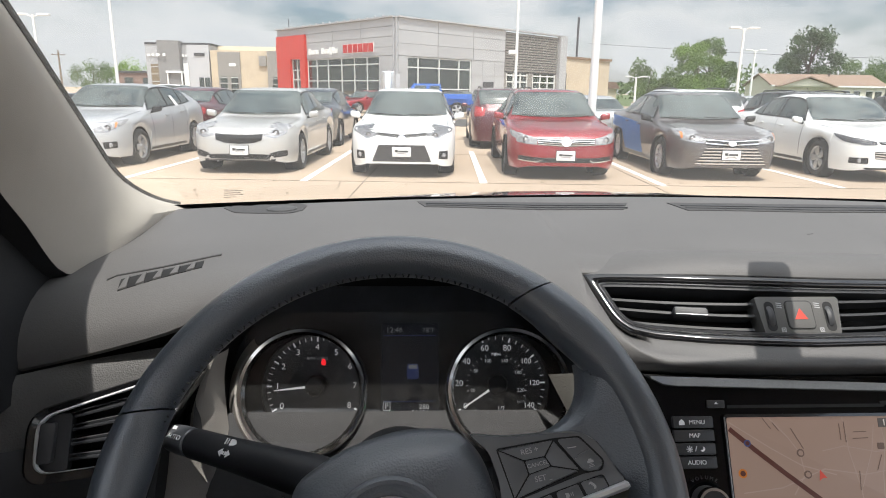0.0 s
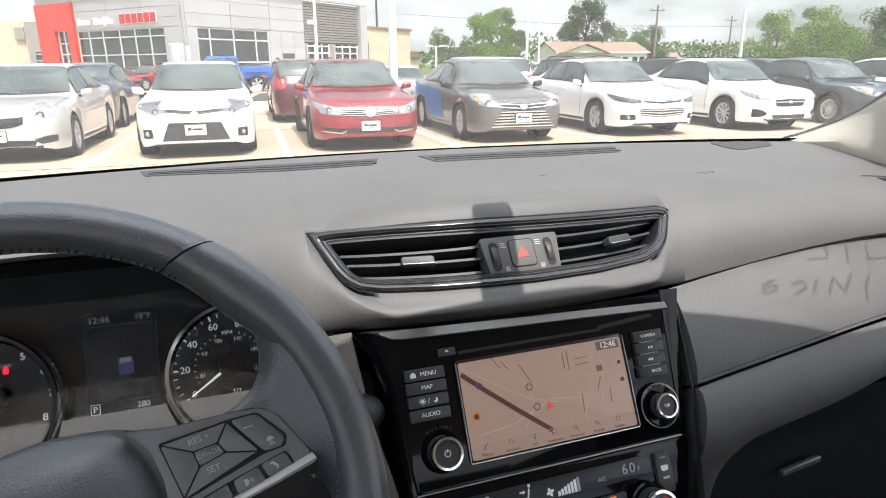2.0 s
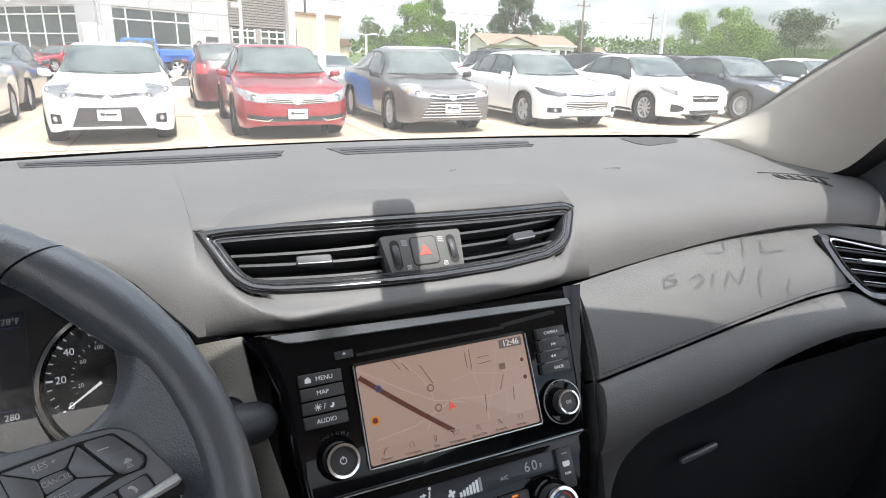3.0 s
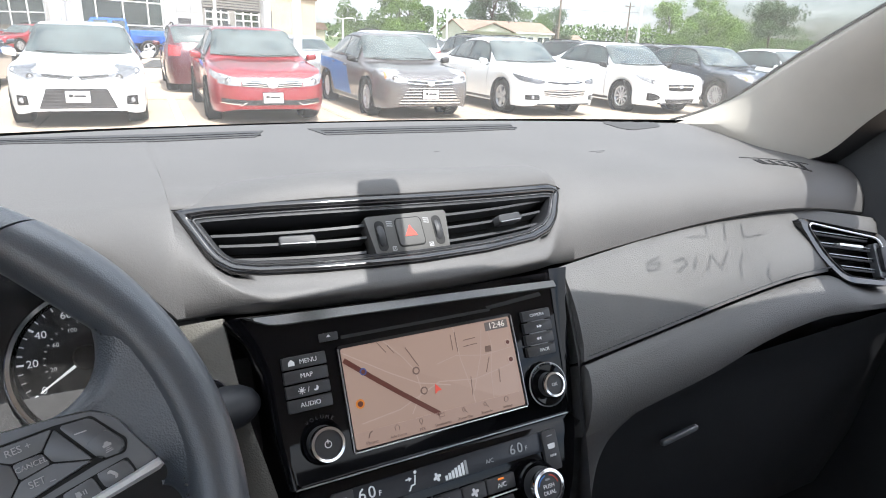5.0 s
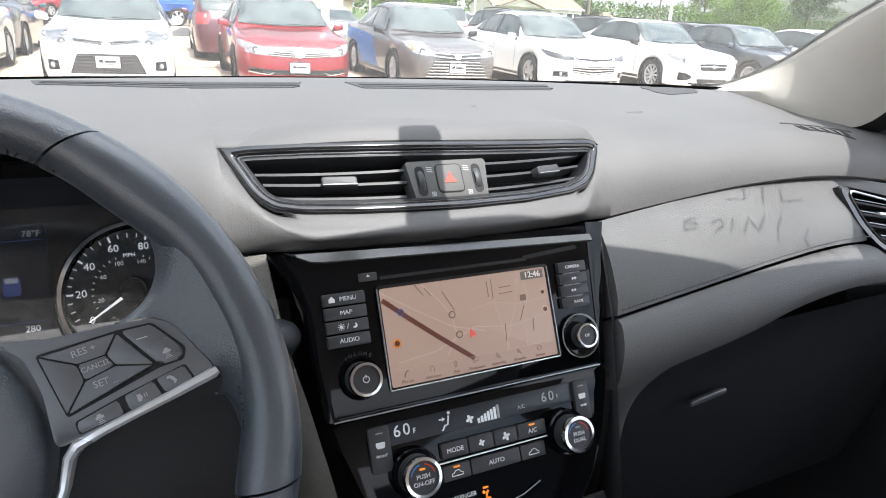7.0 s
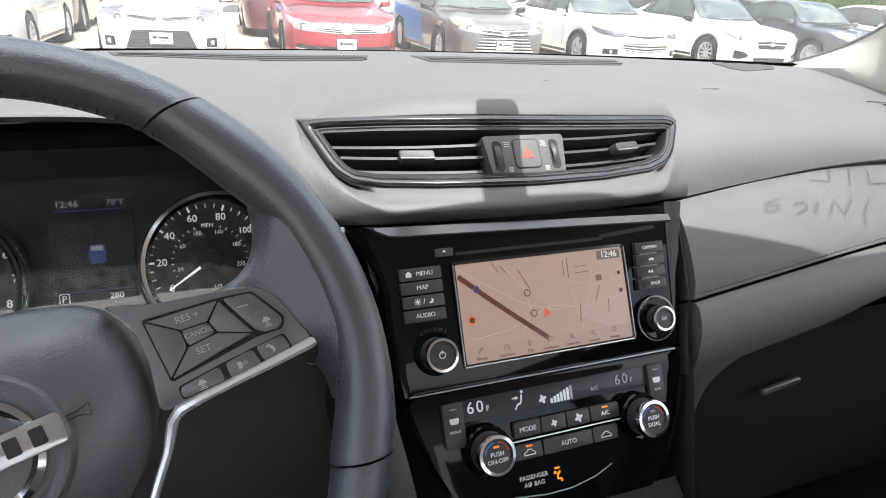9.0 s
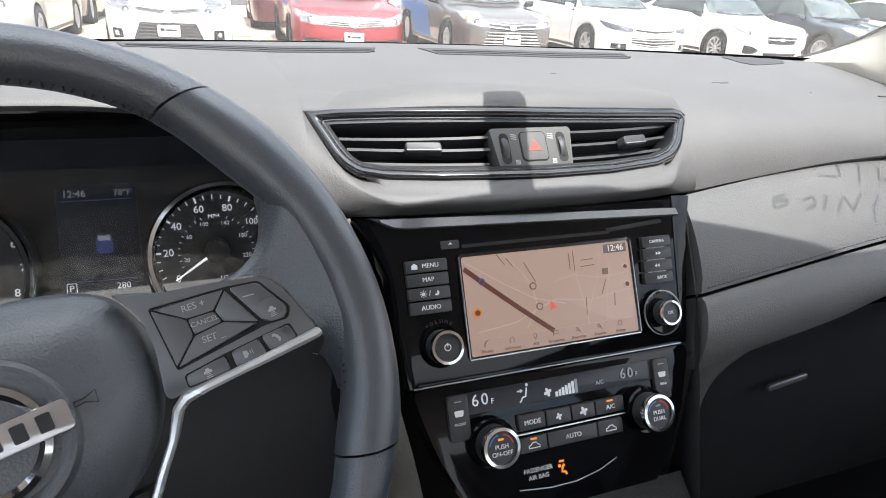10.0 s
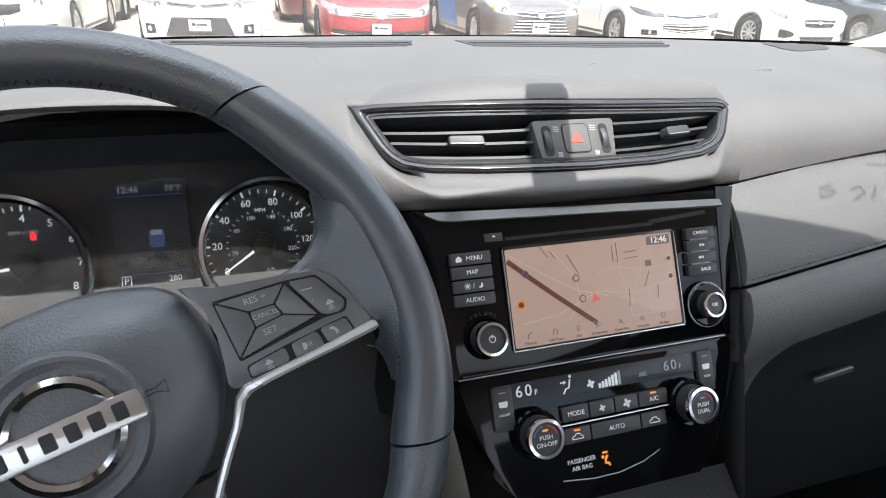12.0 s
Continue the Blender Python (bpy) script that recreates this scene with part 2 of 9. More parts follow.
def thick(bm, way):
    """Gives a sheet depth by a skirt along way and a back."""
    edges = [e for e in bm.edges if len(e.link_faces) == 1]
    geom = bmesh.ops.duplicate(bm, geom=bm.faces[:])
    vmap = geom["vert_map"]
    back = [v for v in geom["geom"] if isinstance(v, bmesh.types.BMVert)]
    for e in edges:
        a, b = e.verts
        try:
            bm.faces.new((a, b, vmap[b], vmap[a]))
        except (ValueError, KeyError):
            pass
    for v in back:
        v.co += Vector(way)
    return bm


def prism(outline, depth, m=Matrix(), bevel=0.0, segments=2, base=0.0):
    """An outline in the local x-y plane of m, raised by depth along its z, with rounded edges."""
    bm = bmesh.new()
    lo = [bm.verts.new((x, y, base)) for x, y in outline]
    hi = [bm.verts.new((x, y, base + depth)) for x, y in outline]
    n = len(outline)
    top = bm.faces.new(hi)
    bm.faces.new(lo[::-1])
    for i in range(n):
        bm.faces.new((lo[i], lo[(i + 1) % n], hi[(i + 1) % n], hi[i]))
    if bevel:
        bmesh.ops.bevel(bm, geom=list(top.edges), offset=bevel, segments=segments, profile=0.6, affect="EDGES")
    bm.transform(m)
    return bm


def rounded(w, h, r, cx=0.0, cy=0.0, n=4, skew=0.0):
    out = []
    for sx, sy, a0 in ((1, 1, 0), (-1, 1, 90), (-1, -1, 180), (1, -1, 270)):
        for k in range(n + 1):
            a = radians(a0 + 90 * k / n)
            x, y = sx * (w / 2 - r) + r * math.cos(a), sy * (h / 2 - r) + r * math.sin(a)
            out.append((cx + x + skew * y, cy + y))
    return out


def smoothed(pts, r, n=4):
    """Rounds the corners of a closed outline."""
    out = []
    k = len(pts)
    for i in range(k):
        p, a, b = Vector(pts[i]), Vector(pts[i - 1]), Vector(pts[(i + 1) % k])
        d1, d2 = (a - p), (b - p)
        t = min(r, d1.length * 0.45, d2.length * 0.45)
        s, e = p + d1.normalized() * t, p + d2.normalized() * t
        for j in range(n + 1):
            u = j / n
            q = s * (1 - u) ** 2 + p * 2 * u * (1 - u) + e * u ** 2
            out.append((q.x, q.y))
    return out


def box(w, d, h, m=Matrix(), bevel=0.0, segments=2):
    bm = bmesh.new()
    bmesh.ops.create_cube(bm, size=1.0)
    bmesh.ops.scale(bm, vec=(w, d, h), verts=bm.verts)
    if bevel:
        bmesh.ops.bevel(bm, geom=bm.edges[:], offset=bevel, segments=segments, profile=0.6, affect="EDGES")
    bm.transform(m)
    return bm


def lathe(profile, m=Matrix(), n=48):
    """Turns (radius, height) round the local z axis of m."""
    rows = [[(r * math.cos(2 * math.pi * k / n), r * math.sin(2 * math.pi * k / n), z) for r, z in profile] for k in range(n)]
    bm = grid(rows, closed_u=True)
    bmesh.ops.remove_doubles(bm, verts=bm.verts, dist=1e-6)
    bm.transform(m)
    return bm


def tube(points, radius, n=12, closed=False, flat=1.0):
    """A tube along points; radius may be a list."""
    pts = [Vector(p) for p in points]
    k = len(pts)
    rows = []
    up = Vector((0, 0, 1))
    for i, p in enumerate(pts):
        a = pts[(i - 1) % k] if closed or i else p
        b = pts[(i + 1) % k] if closed or i < k - 1 else p
        t = (b - a).normalized()
        s = t.cross(up)
        s = s.normalized() if s.length > 1e-4 else Vector((1, 0, 0))
        w = s.cross(t)
        r = radius[i] if isinstance(radius, (list, tuple)) else radius
        rows.append([p + s * r * math.cos(2 * math.pi * j / n) + w * r * flat * math.sin(2 * math.pi * j / n) for j in range(n)])
    return grid(rows, closed_u=closed, closed_v=True, cap=not closed)


def lettering(name, words, size, m, mat, parent, depth=0.0003, squeeze=1.0, align="CENTER"):
    cu = bpy.data.curves.new(name, "FONT")
    cu.body, cu.size, cu.extrude, cu.align_x, cu.align_y = words, size, depth, align, "CENTER"
    cu.resolution_u = 3
    tmp = bpy.data.objects.new(name, cu)
    scene.collection.objects.link(tmp)
    me = bpy.data.meshes.new_from_object(tmp.evaluated_get(bpy.context.evaluated_depsgraph_get()))
    bpy.data.objects.remove(tmp)
    me.transform(m @ Matrix.Diagonal((squeeze, 1, 1, 1)))
    me.materials.clear()
    me.materials.append(mat)
    ob = new(name, me)
    ob.parent = parent
    return ob


def basis(origin, xdir, ydir):
    x, y = Vector(xdir).normalized(), Vector(ydir).normalized()
    z = x.cross(y)
    m = Matrix((x, y, z)).transposed().to_4x4()
    m.translation = origin
    return m


def at(x, y, z=0.0):
    return Matrix.Translation((x, y, z))


def turn(deg):
    return Matrix.Rotation(radians(deg), 4, "Z")


def interp(pts, s):
    """Smooth reading of (s, value) pairs."""
    if s <= pts[0][0]:
        return pts[0][1]
    for i in range(len(pts) - 1):
        (a, va), (b, vb) = pts[i], pts[i + 1]
        if s <= b:
            u = (s - a) / (b - a)
            ma = (vb - pts[i - 1][1]) / (b - pts[i - 1][0]) * (b - a) if i else (vb - va)
            mb = (pts[i + 2][1] - va) / (pts[i + 2][0] - a) * (b - a) if i + 2 < len(pts) else (vb - va)
            return ((2 * u ** 3 - 3 * u ** 2 + 1) * va + (u ** 3 - 2 * u ** 2 + u) * ma
                    + (3 * u ** 2 - 2 * u ** 3) * vb + (u ** 3 - u ** 2) * mb)
    return pts[-1][1]


def linear(pts, s):
    if s <= pts[0][0]:
        return pts[0][1]
    for (a, va), (b, vb) in zip(pts, pts[1:]):
        if s <= b:
            return va + (vb - va) * (s - a) / (b - a)
    return pts[-1][1]


def facing(ob, way):
    """Turns a sheet's normals to one side."""
    total = Vector((0, 0, 0))
    for f in ob.data.polygons:
        total += f.normal * f.area
    if total.dot(Vector(way)) < 0:
        ob.data.flip_normals()


def drape(over, name, outline_rows, mat, parent, lift=0.0008, label=""):
    """A thin piece laid on a mesh object from above; rows of (x, y)."""
    tmp = bmesh.new()
    tmp.from_mesh(over.data)
    tree = bvhtree.BVHTree.FromBMesh(tmp)
    rows = []
    for r in outline_rows:
        row = []
        for x, y in r:
            hit = tree.ray_cast(Vector((x, y, 2)), Vector((0, 0, -1)))
            z = hit[0].z if hit[0] is not None else 1.25
            row.append((x, y, z + lift))
        rows.append(row)
    tmp.free()
    return part(name, thick(grid(rows), (0, 0, -0.006)), mat, parent, label)


def patch_rows(a, b, c, d, n=12, m=4):
    """Rows of points that fill the four-cornered field a-b-c-d."""
    a, b, c, d = (Vector(p) for p in (a, b, c, d))
    return [[tuple(a.lerp(b, i / n).lerp(d.lerp(c, i / n), j / m)) for j in range(m + 1)] for i in range(n + 1)]

# ================= inside of the parked car =================
# ---- dashboard ----
dash = thing("dashboard", "charcoal soft-touch dashboard pad with black vents", "dashboard")

NOSE_Z = [(-0.80, 1.150), (-0.70, 1.170), (-0.62, 1.190), (-0.565, 1.208), (-0.51, 1.240), (-0.45, 1.256), (-0.37, 1.260), (-0.30, 1.254),
          (-0.255, 1.235), (-0.222, 1.195), (-0.200, 1.166)]
NOSE_Z_R = [(0.196, 1.160), (0.265, 1.169), (0.40, 1.183), (0.55, 1.186), (0.70, 1.170), (0.80, 1.150)]
TOP_Z = [(-0.80, 1.232), (-0.60, 1.247), (-0.37, 1.274), (-0.22, 1.256), (0.0, 1.256), (0.22, 1.250), (0.40, 1.246), (0.60, 1.240), (0.80, 1.228)]


def pad_profile(x):
    xm = (x - 0.004) / 1.02
    middle = abs(xm) < 0.1935
    zp = interp(TOP_Z, x)
    yb = 1.15 - 0.10 * (x / 0.7) ** 2
    zb = 1.262 - 0.006 * (x / 0.7) ** 2
    if middle:
        yn, zn, run = 0.783 + 0.030 * (xm / 0.19) ** 2, 1.2445 - 0.006 * (xm / 0.19) ** 2, 0.05
    elif x < 0:
        yn, zn, run = 0.750 - 0.013 * math.exp(-((x + 0.37) / 0.13) ** 4), interp(NOSE_Z, x), 0.075 - 0.042 * math.exp(-((x + 0.37) / 0.14) ** 4) + 0.008 * math.exp(-((x + 0.194) / 0.04) ** 2)
    else:
        yn, zn, run = 0.757, interp(NOSE_Z_R, x), 0.085 - 0.03 * max(0.0, min(1.0, (x - 0.48) / 0.12)) + 0.022 * math.exp(-((x - 0.194) / 0.05) ** 2)
    za = zp - 0.006
    pts = []
    for u in (0, 0.2, 0.4, 0.6, 0.8):
        y = yb + (yn + run + 0.06 - yb) * u
        pts.append((y, zb + (zp - zb) * (u * u * (3 - 2 * u))))
    pts.append((yn + run + 0.03, zp - 0.002))
    for k in range(9):
        th = math.pi / 2 * k / 8
        pts.append((yn + run * (1 - math.sin(th)), zn + (za - zn) * math.cos(th)))
    pts.append((yn + 0.004, zn - 0.004))
    pts.append((yn + 0.030, zn - 0.005))
    return pts


xs = sorted({round(-0.80 + 0.02 * k, 3) for k in range(81)} | {-0.1938, -0.1930, 0.2008, 0.2018, -0.21, -0.23, 0.21})
PADOB = part("upper_pad", grid([[(x, y, z) for y, z in pad_profile(x)] for x in xs]), PAD, dash, sharp=50)


# defroster slots near the glass
for x0, x1 in ((-0.350, -0.066), (0.012, 0.318)):
    q = drape(PADOB, "defroster_slot", patch_rows((x0 + 0.006, 1.048), (x1 - 0.004, 1.052), (x1 + 0.014, 1.094), (x0 - 0.004, 1.098), 20, 5), SPEAKER, dash, 0.0010, "dark defroster slot beside the glass")
    for y, w in ((1.060, 0.002), (1.074, 0.004)):
        drape(PADOB, "slot_bar", patch_rows((x0 + 0.008, y), (x1 + 0.004, y), (x1 + 0.004, y + w), (x0 + 0.008, y + w), 16, 1), BLACK, q, 0.0018)

# corner grilles and speaker panels
for sx in (-1, 1):
    cover = []
    for k in range(15):
        u = k / 14
        far, near = 1.092 - 0.004 * u, 1.018 + 0.020 * u + 0.035 * max(0.0, u - 0.75) / 0.25
        e = max(0.0, 1 - u / 0.16)
        far, near = far - 0.020 * e * e, near + 0.022 * e * e
        cover.append([(sx * (0.506 + 0.118 * u), far + (near - far) * v / 8) for v in range(9)])
    drape(PADOB, "speaker_panel", cover, SPEAKER, dash, 0.0010, "dark speaker cover set in the pad")
    a, b, c, d = (Vector((sx * x, y)) for x, y in ((0.636, 0.784), (0.640, 0.803), (0.570, 0.832), (0.566, 0.812)))
    side = drape(PADOB, "side_defroster", patch_rows(tuple(a), tuple(b), tuple(c), tuple(d), 8, 4), DEEP, dash, 0.0008, "slotted side window defroster")
    for k in range(5):
        u0, u1 = k / 5 + 0.01, k / 5 + 0.105
        drape(PADOB, "defroster_fin", patch_rows(tuple(a.lerp(d, u0)), tuple(a.lerp(d, u1)), tuple(b.lerp(c, u0 + 0.090)), tuple(b.lerp(c, u0 + 0.055)), 3, 4), PAD, side, 0.0022)
    rim = [b + Vector((sx * 0.014, 0.000)), b + Vector((sx * 0.008, 0.008)), b.lerp(c, 0.5) + Vector((sx * 0.003, 0.009)), c + Vector((sx * -0.006, 0.009)), c + Vector((sx * -0.014, 0.010))]
    drape(PADOB, "defroster_lip", [[tuple(p), tuple(p + Vector((0, 0.0026)))] for p in rim], SPEAKER, side, 0.0012)
for x, y, w, h in ((0.335, 0.905, 0.030, 0.0016), (0.342, 0.899, 0.018, 0.0010), (0.115, 0.93, 0.010, 0.0012), (0.455, 0.86, 0.006, 0.0014)):
    drape(PADOB, "scuff", patch_rows((x, y), (x + w, y + 0.004), (x + w, y + 0.004 + h), (x, y + h), 4, 1), PADLOW, dash, 0.0004)
sensor = part("sun_sensor", lathe([(0.0, 0.0035), (0.012, 0.0032), (0.017, 0.0022), (0.0185, 0.0012), (0.0200, 0.0016), (0.0205, -0.002)], at(-0.535, 1.049, 1.2590), 32), PADLOW, dash,
              "small round sun sensor")


# ---- middle vents ----
def vent_pt(u, v, h=0.0):
    return Vector((u * 1.02 + 0.004, 0.748 + 0.6 * v + (0.045 if u < 0 else 0.036) * (u / 0.19) ** 2 - 0.8 * h, 1.22 + 0.8 * v + 0.6 * h))


VENT_RIGHT = [(0.0, -0.0345), (0.0686, -0.0350), (0.129, -0.0343), (0.1534, -0.0294), (0.164, -0.0235), (0.1718, -0.0168), (0.180, -0.004), (0.1877, 0.0075)]
VENT_LEFT = [(0.0, -0.0345), (0.0454, -0.0340), (0.0925, -0.0345), (0.1361, -0.0350), (0.1566, -0.0325), (0.1678, -0.0248), (0.1747, -0.0150), (0.1844, 0.0048)]
VENT_CREST = [(-0.1933, 0.0223), (-0.169, 0.0268), (-0.1256, 0.0308), (-0.08, 0.0326), (-0.0305, 0.0331), (0.025, 0.0314), (0.09, 0.0280), (0.172, 0.0215), (0.1855, 0.0170)]


def vent_top(u):
    return linear(VENT_CREST, u)


def vent_bot(u):
    return linear(VENT_LEFT + [(0.1933, 0.0223)], -u) if u < 0 else linear(VENT_RIGHT + [(0.193, 0.0175)], u)


def strip(us, lo, hi, h0, h1, rows=3):
    """A band across the vent face between two heights, with a front at h1 and sides down to h0."""
    r = []
    for u in us:
        a, b = lo(u), hi(u)
        col = [vent_pt(u, a, h0)] + [vent_pt(u, a + (b - a) * k / rows, h1 - (0.0015 if k in (0, rows) else 0)) for k in range(rows + 1)] + [vent_pt(u, b, h0)]
        r.append(col)
    return grid(r, cap=True)


LOOP = VENT_RIGHT + VENT_CREST[::-1] + [(-u, v) for u, v in VENT_LEFT[:0:-1]]


def inset(d):
    """The vent's outline drawn in by d, its corners mitred and a little rounded."""
    out, n = [], len(LOOP)
    for i in range(n):
        p, a, b = Vector(LOOP[i]), Vector(LOOP[i - 1]), Vector(LOOP[(i + 1) % n])
        e, f = (p - a).normalized(), (b - p).normalized()
        n1, n2 = Vector((-e.y, e.x)), Vector((-f.y, f.x))
        out.append(p + (n1 + n2) * (d / (1 + n1.dot(n2))))
    rings = smoothed([tuple(q) for q in out], 0.0035, 3)
    return rings


def vent_ring(name, rings, mat, parent, label=""):
    return part(name, grid([[vent_pt(u, v, h) for u, v in inset(d)] for d, h in rings], closed_v=True), mat, parent, label, sharp=60)


middle_vent = vent_ring("vent_surround", ((0.0, -0.03), (0.0, 0.002), (0.0012, 0.0045), (0.0052, 0.0052), (0.0088, 0.0030), (0.0096, 0.0012), (0.0112, 0.0012)), VENTGLOSS, dash, "gloss black surround of the middle vents")
vent_ring("chrome_line", ((0.0092, 0.0), (0.0094, 0.0026), (0.0101, 0.0030), (0.0107, 0.0012)), DIMLINE, middle_vent, "thin bright line round the vents")
vent_ring("inner_rim", ((0.0106, 0.0010), (0.0132, 0.0016), (0.0148, -0.003), (0.0148, -0.034)), BLACK, middle_vent)
# padded brow over the vents, stepping down at the passenger end
brow = []
for k in range(49):
    u = -0.200 + 0.398 * k / 48
    e, f = min(1.0, max(0.0, (u + 0.200) / 0.15)), min(1.0, max(0.0, (0.198 - u) / 0.016)) ** 0.5
    e = (1 - (1 - e) ** 2) * f
    q = vent_pt(u, vent_top(u) + 0.0005, 0.0)
    brow.append([q + Vector((0, dy, dz * e - 0.004 * (1 - e))) for dy, dz in ((0.004, -0.006), (0.0, -0.001), (-0.0005, 0.0022), (0.0020, 0.0060), (0.0060, 0.0100), (0.0110, 0.0130), (0.020, 0.0152), (0.040, 0.0150), (0.065, 0.0105), (0.090, 0.0040), (0.102, -0.004))])
part("vent_brow", grid(brow), PAD, dash, "grained padded brow over the middle vents")
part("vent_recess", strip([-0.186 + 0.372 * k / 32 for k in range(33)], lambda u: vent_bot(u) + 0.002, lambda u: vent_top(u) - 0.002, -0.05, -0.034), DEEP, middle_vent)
SLATS = {-1: ((0.041, 0.0085, 0.166, 0.0028), (0.043, -0.0031, 0.161, -0.0062), (0.046, -0.0166, 0.154, -0.0184)),
         1: ((0.035, 0.0108, 0.160, 0.0080), (0.033, -0.0021, 0.155, -0.0036), (0.030, -0.0151, 0.146, -0.0158))}
for sx, lines in SLATS.items():
    for u0, v0, u1, v1 in lines:
        us = [sx * (u0 + (u1 - u0) * j / 12) for j in range(13)]
        part("vent_slat", strip(us, lambda u, a=u0, b=v0, c=u1, d=v1: b + (d - b) * (abs(u) - a) / (c - a) - 0.0012, lambda u, a=u0, b=v0, c=u1, d=v1: b + (d - b) * (abs(u) - a) / (c - a) + 0.0012, -0.024, -0.003, 1), SLAT, middle_vent)
    m = basis(vent_pt(sx * 0.102, -0.0056), (1, sx * 0.25, -0.03 if sx > 0 else 0.03), (0, 0.6, 0.8))
    tab = part("vent_tab", prism(rounded(0.0305, 0.0095, 0.003), 0.010, m @ at(0, 0, -0.003), 0.0025, 3), SLAT, middle_vent)
    part("tab_edge", prism(rounded(0.0285, 0.0010, 0.0004, 0, -0.0030), 0.0008, m @ at(0, 0, 0.0068), 0.0003), DIMLINE, tab, "bright edge of the vent tab")

HZ = basis((0, 0.7528, 1.2164), (1, 0, 0), (0, 0.6, 0.8))
hazard = part("hazard_module", prism(smoothed([(-0.0405, 0.0155), (0.0405, 0.0155), (0.0358, -0.0225), (-0.0358, -0.0225)], 0.003), 0.018, HZ @ at(0, 0, -0.0135), 0.0015), HAZARDGREY, dash,
              "dark grey hazard switch module between the vents")
button = part("hazard_button", prism(rounded(0.0250, 0.0262, 0.0040, 0, -0.0024), 0.0026, HZ @ at(0, 0, 0.0032), 0.001), HAZARDGREY, hazard)
part("button_gap", prism(rounded(0.0268, 0.0280, 0.0046, 0, -0.0024), 0.0005, HZ @ at(0, 0, 0.0042)), DEEP, hazard)
for sx in (-1, 1):
    part("thumbwheel", lathe([(0.0, -0.003), (0.0155, -0.003), (0.0165, -0.001), (0.0165, 0.001), (0.0155, 0.003), (0.0, 0.003)],
                             HZ @ at(sx * 0.0282, -0.0036, -0.0085) @ Matrix.Rotation(radians(90), 4, "Y"), 40), SLAT, hazard)
    part("wheel_slot", prism(rounded(0.0092, 0.0285, 0.0044, sx * 0.0282, -0.0036), 0.0005, HZ @ at(0, 0, 0.0042)), DEEP, hazard)
    for k in range(3):
        part("flow_mark", box(0.0055, 0.0007, 0.0006, HZ @ at(sx * 0.0182, 0.0090 - 0.0020 * k, 0.0044) @ turn(-8)), KEYLEGEND, hazard)
    for a in (45, -45):
        part("shut_mark", box(0.0032, 0.0005, 0.0005, HZ @ at(sx * 0.0182, -0.0165, 0.0044) @ turn(a)), KEYLEGEND, hazard)
    for dx, dy, w, h in ((0, 0.0018, 0.0040, 0.0005), (0, -0.0018, 0.0040, 0.0005), (0.0018, 0, 0.0005, 0.0040), (-0.0018, 0, 0.0005, 0.0040)):
        part("shut_frame", box(w, h, 0.0005, HZ @ at(sx * 0.0182 + dx, -0.0165 + dy, 0.0044)), KEYLEGEND, hazard)
tri = [(-0.0062, -0.0048), (0.0062, -0.0048), (0, 0.0058)]
part("hazard_triangle", prism(tri, 0.0006, HZ @ at(0, -0.0020, 0.0056)), REDLEGEND, button, "red triangle on the hazard button")


# rounded lip under the middle vents, running into the pad at both ends
def lip(u):
    v = vent_bot(u) if abs(u) < 0.193 else 0.0225
    a = vent_pt(u, v, 0.003)
    x = a.x
    bow = 0.016 * (u / 0.17) ** 2
    low = a.z - 0.004
    own = [a + Vector((0, 0.02, 0.001)), a, Vector((x, a.y - 0.006, a.z - 0.003)), Vector((x, 0.7145 + bow, min(1.186, low))), Vector((x, 0.7135 + bow, min(1.181, low - 0.004))),
           Vector((x, 0.7185 + bow, 1.173)), Vector((x, 0.7260 + bow, 1.165)), Vector((x, 0.740 + bow, 1.160))]
    pad = [Vector((x, *q)) for q in pad_profile(0.2045 if u > 0 else -0.1965)][8:17]
    fine = []
    for k in range(9):
        t = k * 6 / 8
        i = min(int(t), 5)
        fine.append(own[1 + i].lerp(own[2 + i], t - i))
    w = max(0.0, min(1.0, (abs(u) - 0.128) / 0.062))
    w = w * w * (3 - 2 * w)
    line = [own[0], fine[0].lerp(pad[0], w if abs(u) > 0.19 else 0.0)]
    for k, (p, q) in enumerate(zip(fine[1:], pad[1:])):
        v = p.lerp(q, w)
        v.z = min(v.z, line[1].z - 0.0035 * (k + 1) * (1 - w) - 0.001)
        line.append(v)
    return line


part("middle_lip", grid([lip(-0.1940 + 0.388 * k / 56) for k in range(57)]), PAD, dash, sharp=70)

# ---- passenger side panels ----
def curve3(ctrl, u):
    """Reads a smooth line through evenly spread points."""
    n = len(ctrl) - 1
    return Vector([interp([(k / n, c[i]) for k, c in enumerate(ctrl)], u) for i in range(3)])


G_TOP = [(0.172, 0.743, 1.1625), (0.265, 0.753, 1.1705), (0.40, 0.762, 1.1835), (0.50, 0.768, 1.185), (0.572, 0.766, 1.183)]
G_SEAM = [(0.157, 0.671, 1.090), (0.270, 0.678, 1.1005), (0.39, 0.686, 1.1115), (0.50, 0.694, 1.117), (0.590, 0.702, 1.113)]


def panel_between(a, b, bulge, n=36, rows=7, depth=(0, 0.03, -0.02)):
    r = []
    for i in range(n + 1):
        u = i / n
        p, q = curve3(a, u), curve3(b, u)
        nn = Vector((0, -0.7, 0.7))
        col = [p + Vector(depth)]
        for k in range(rows + 1):
            w = k / rows
            edge = 0.004 if k in (0, rows) else 0.0
            col.append(p.lerp(q, w) + nn * (bulge * math.sin(math.pi * w) - edge))
        col.append(q + Vector(depth))
        r.append(col)
    return grid(r, cap=True)


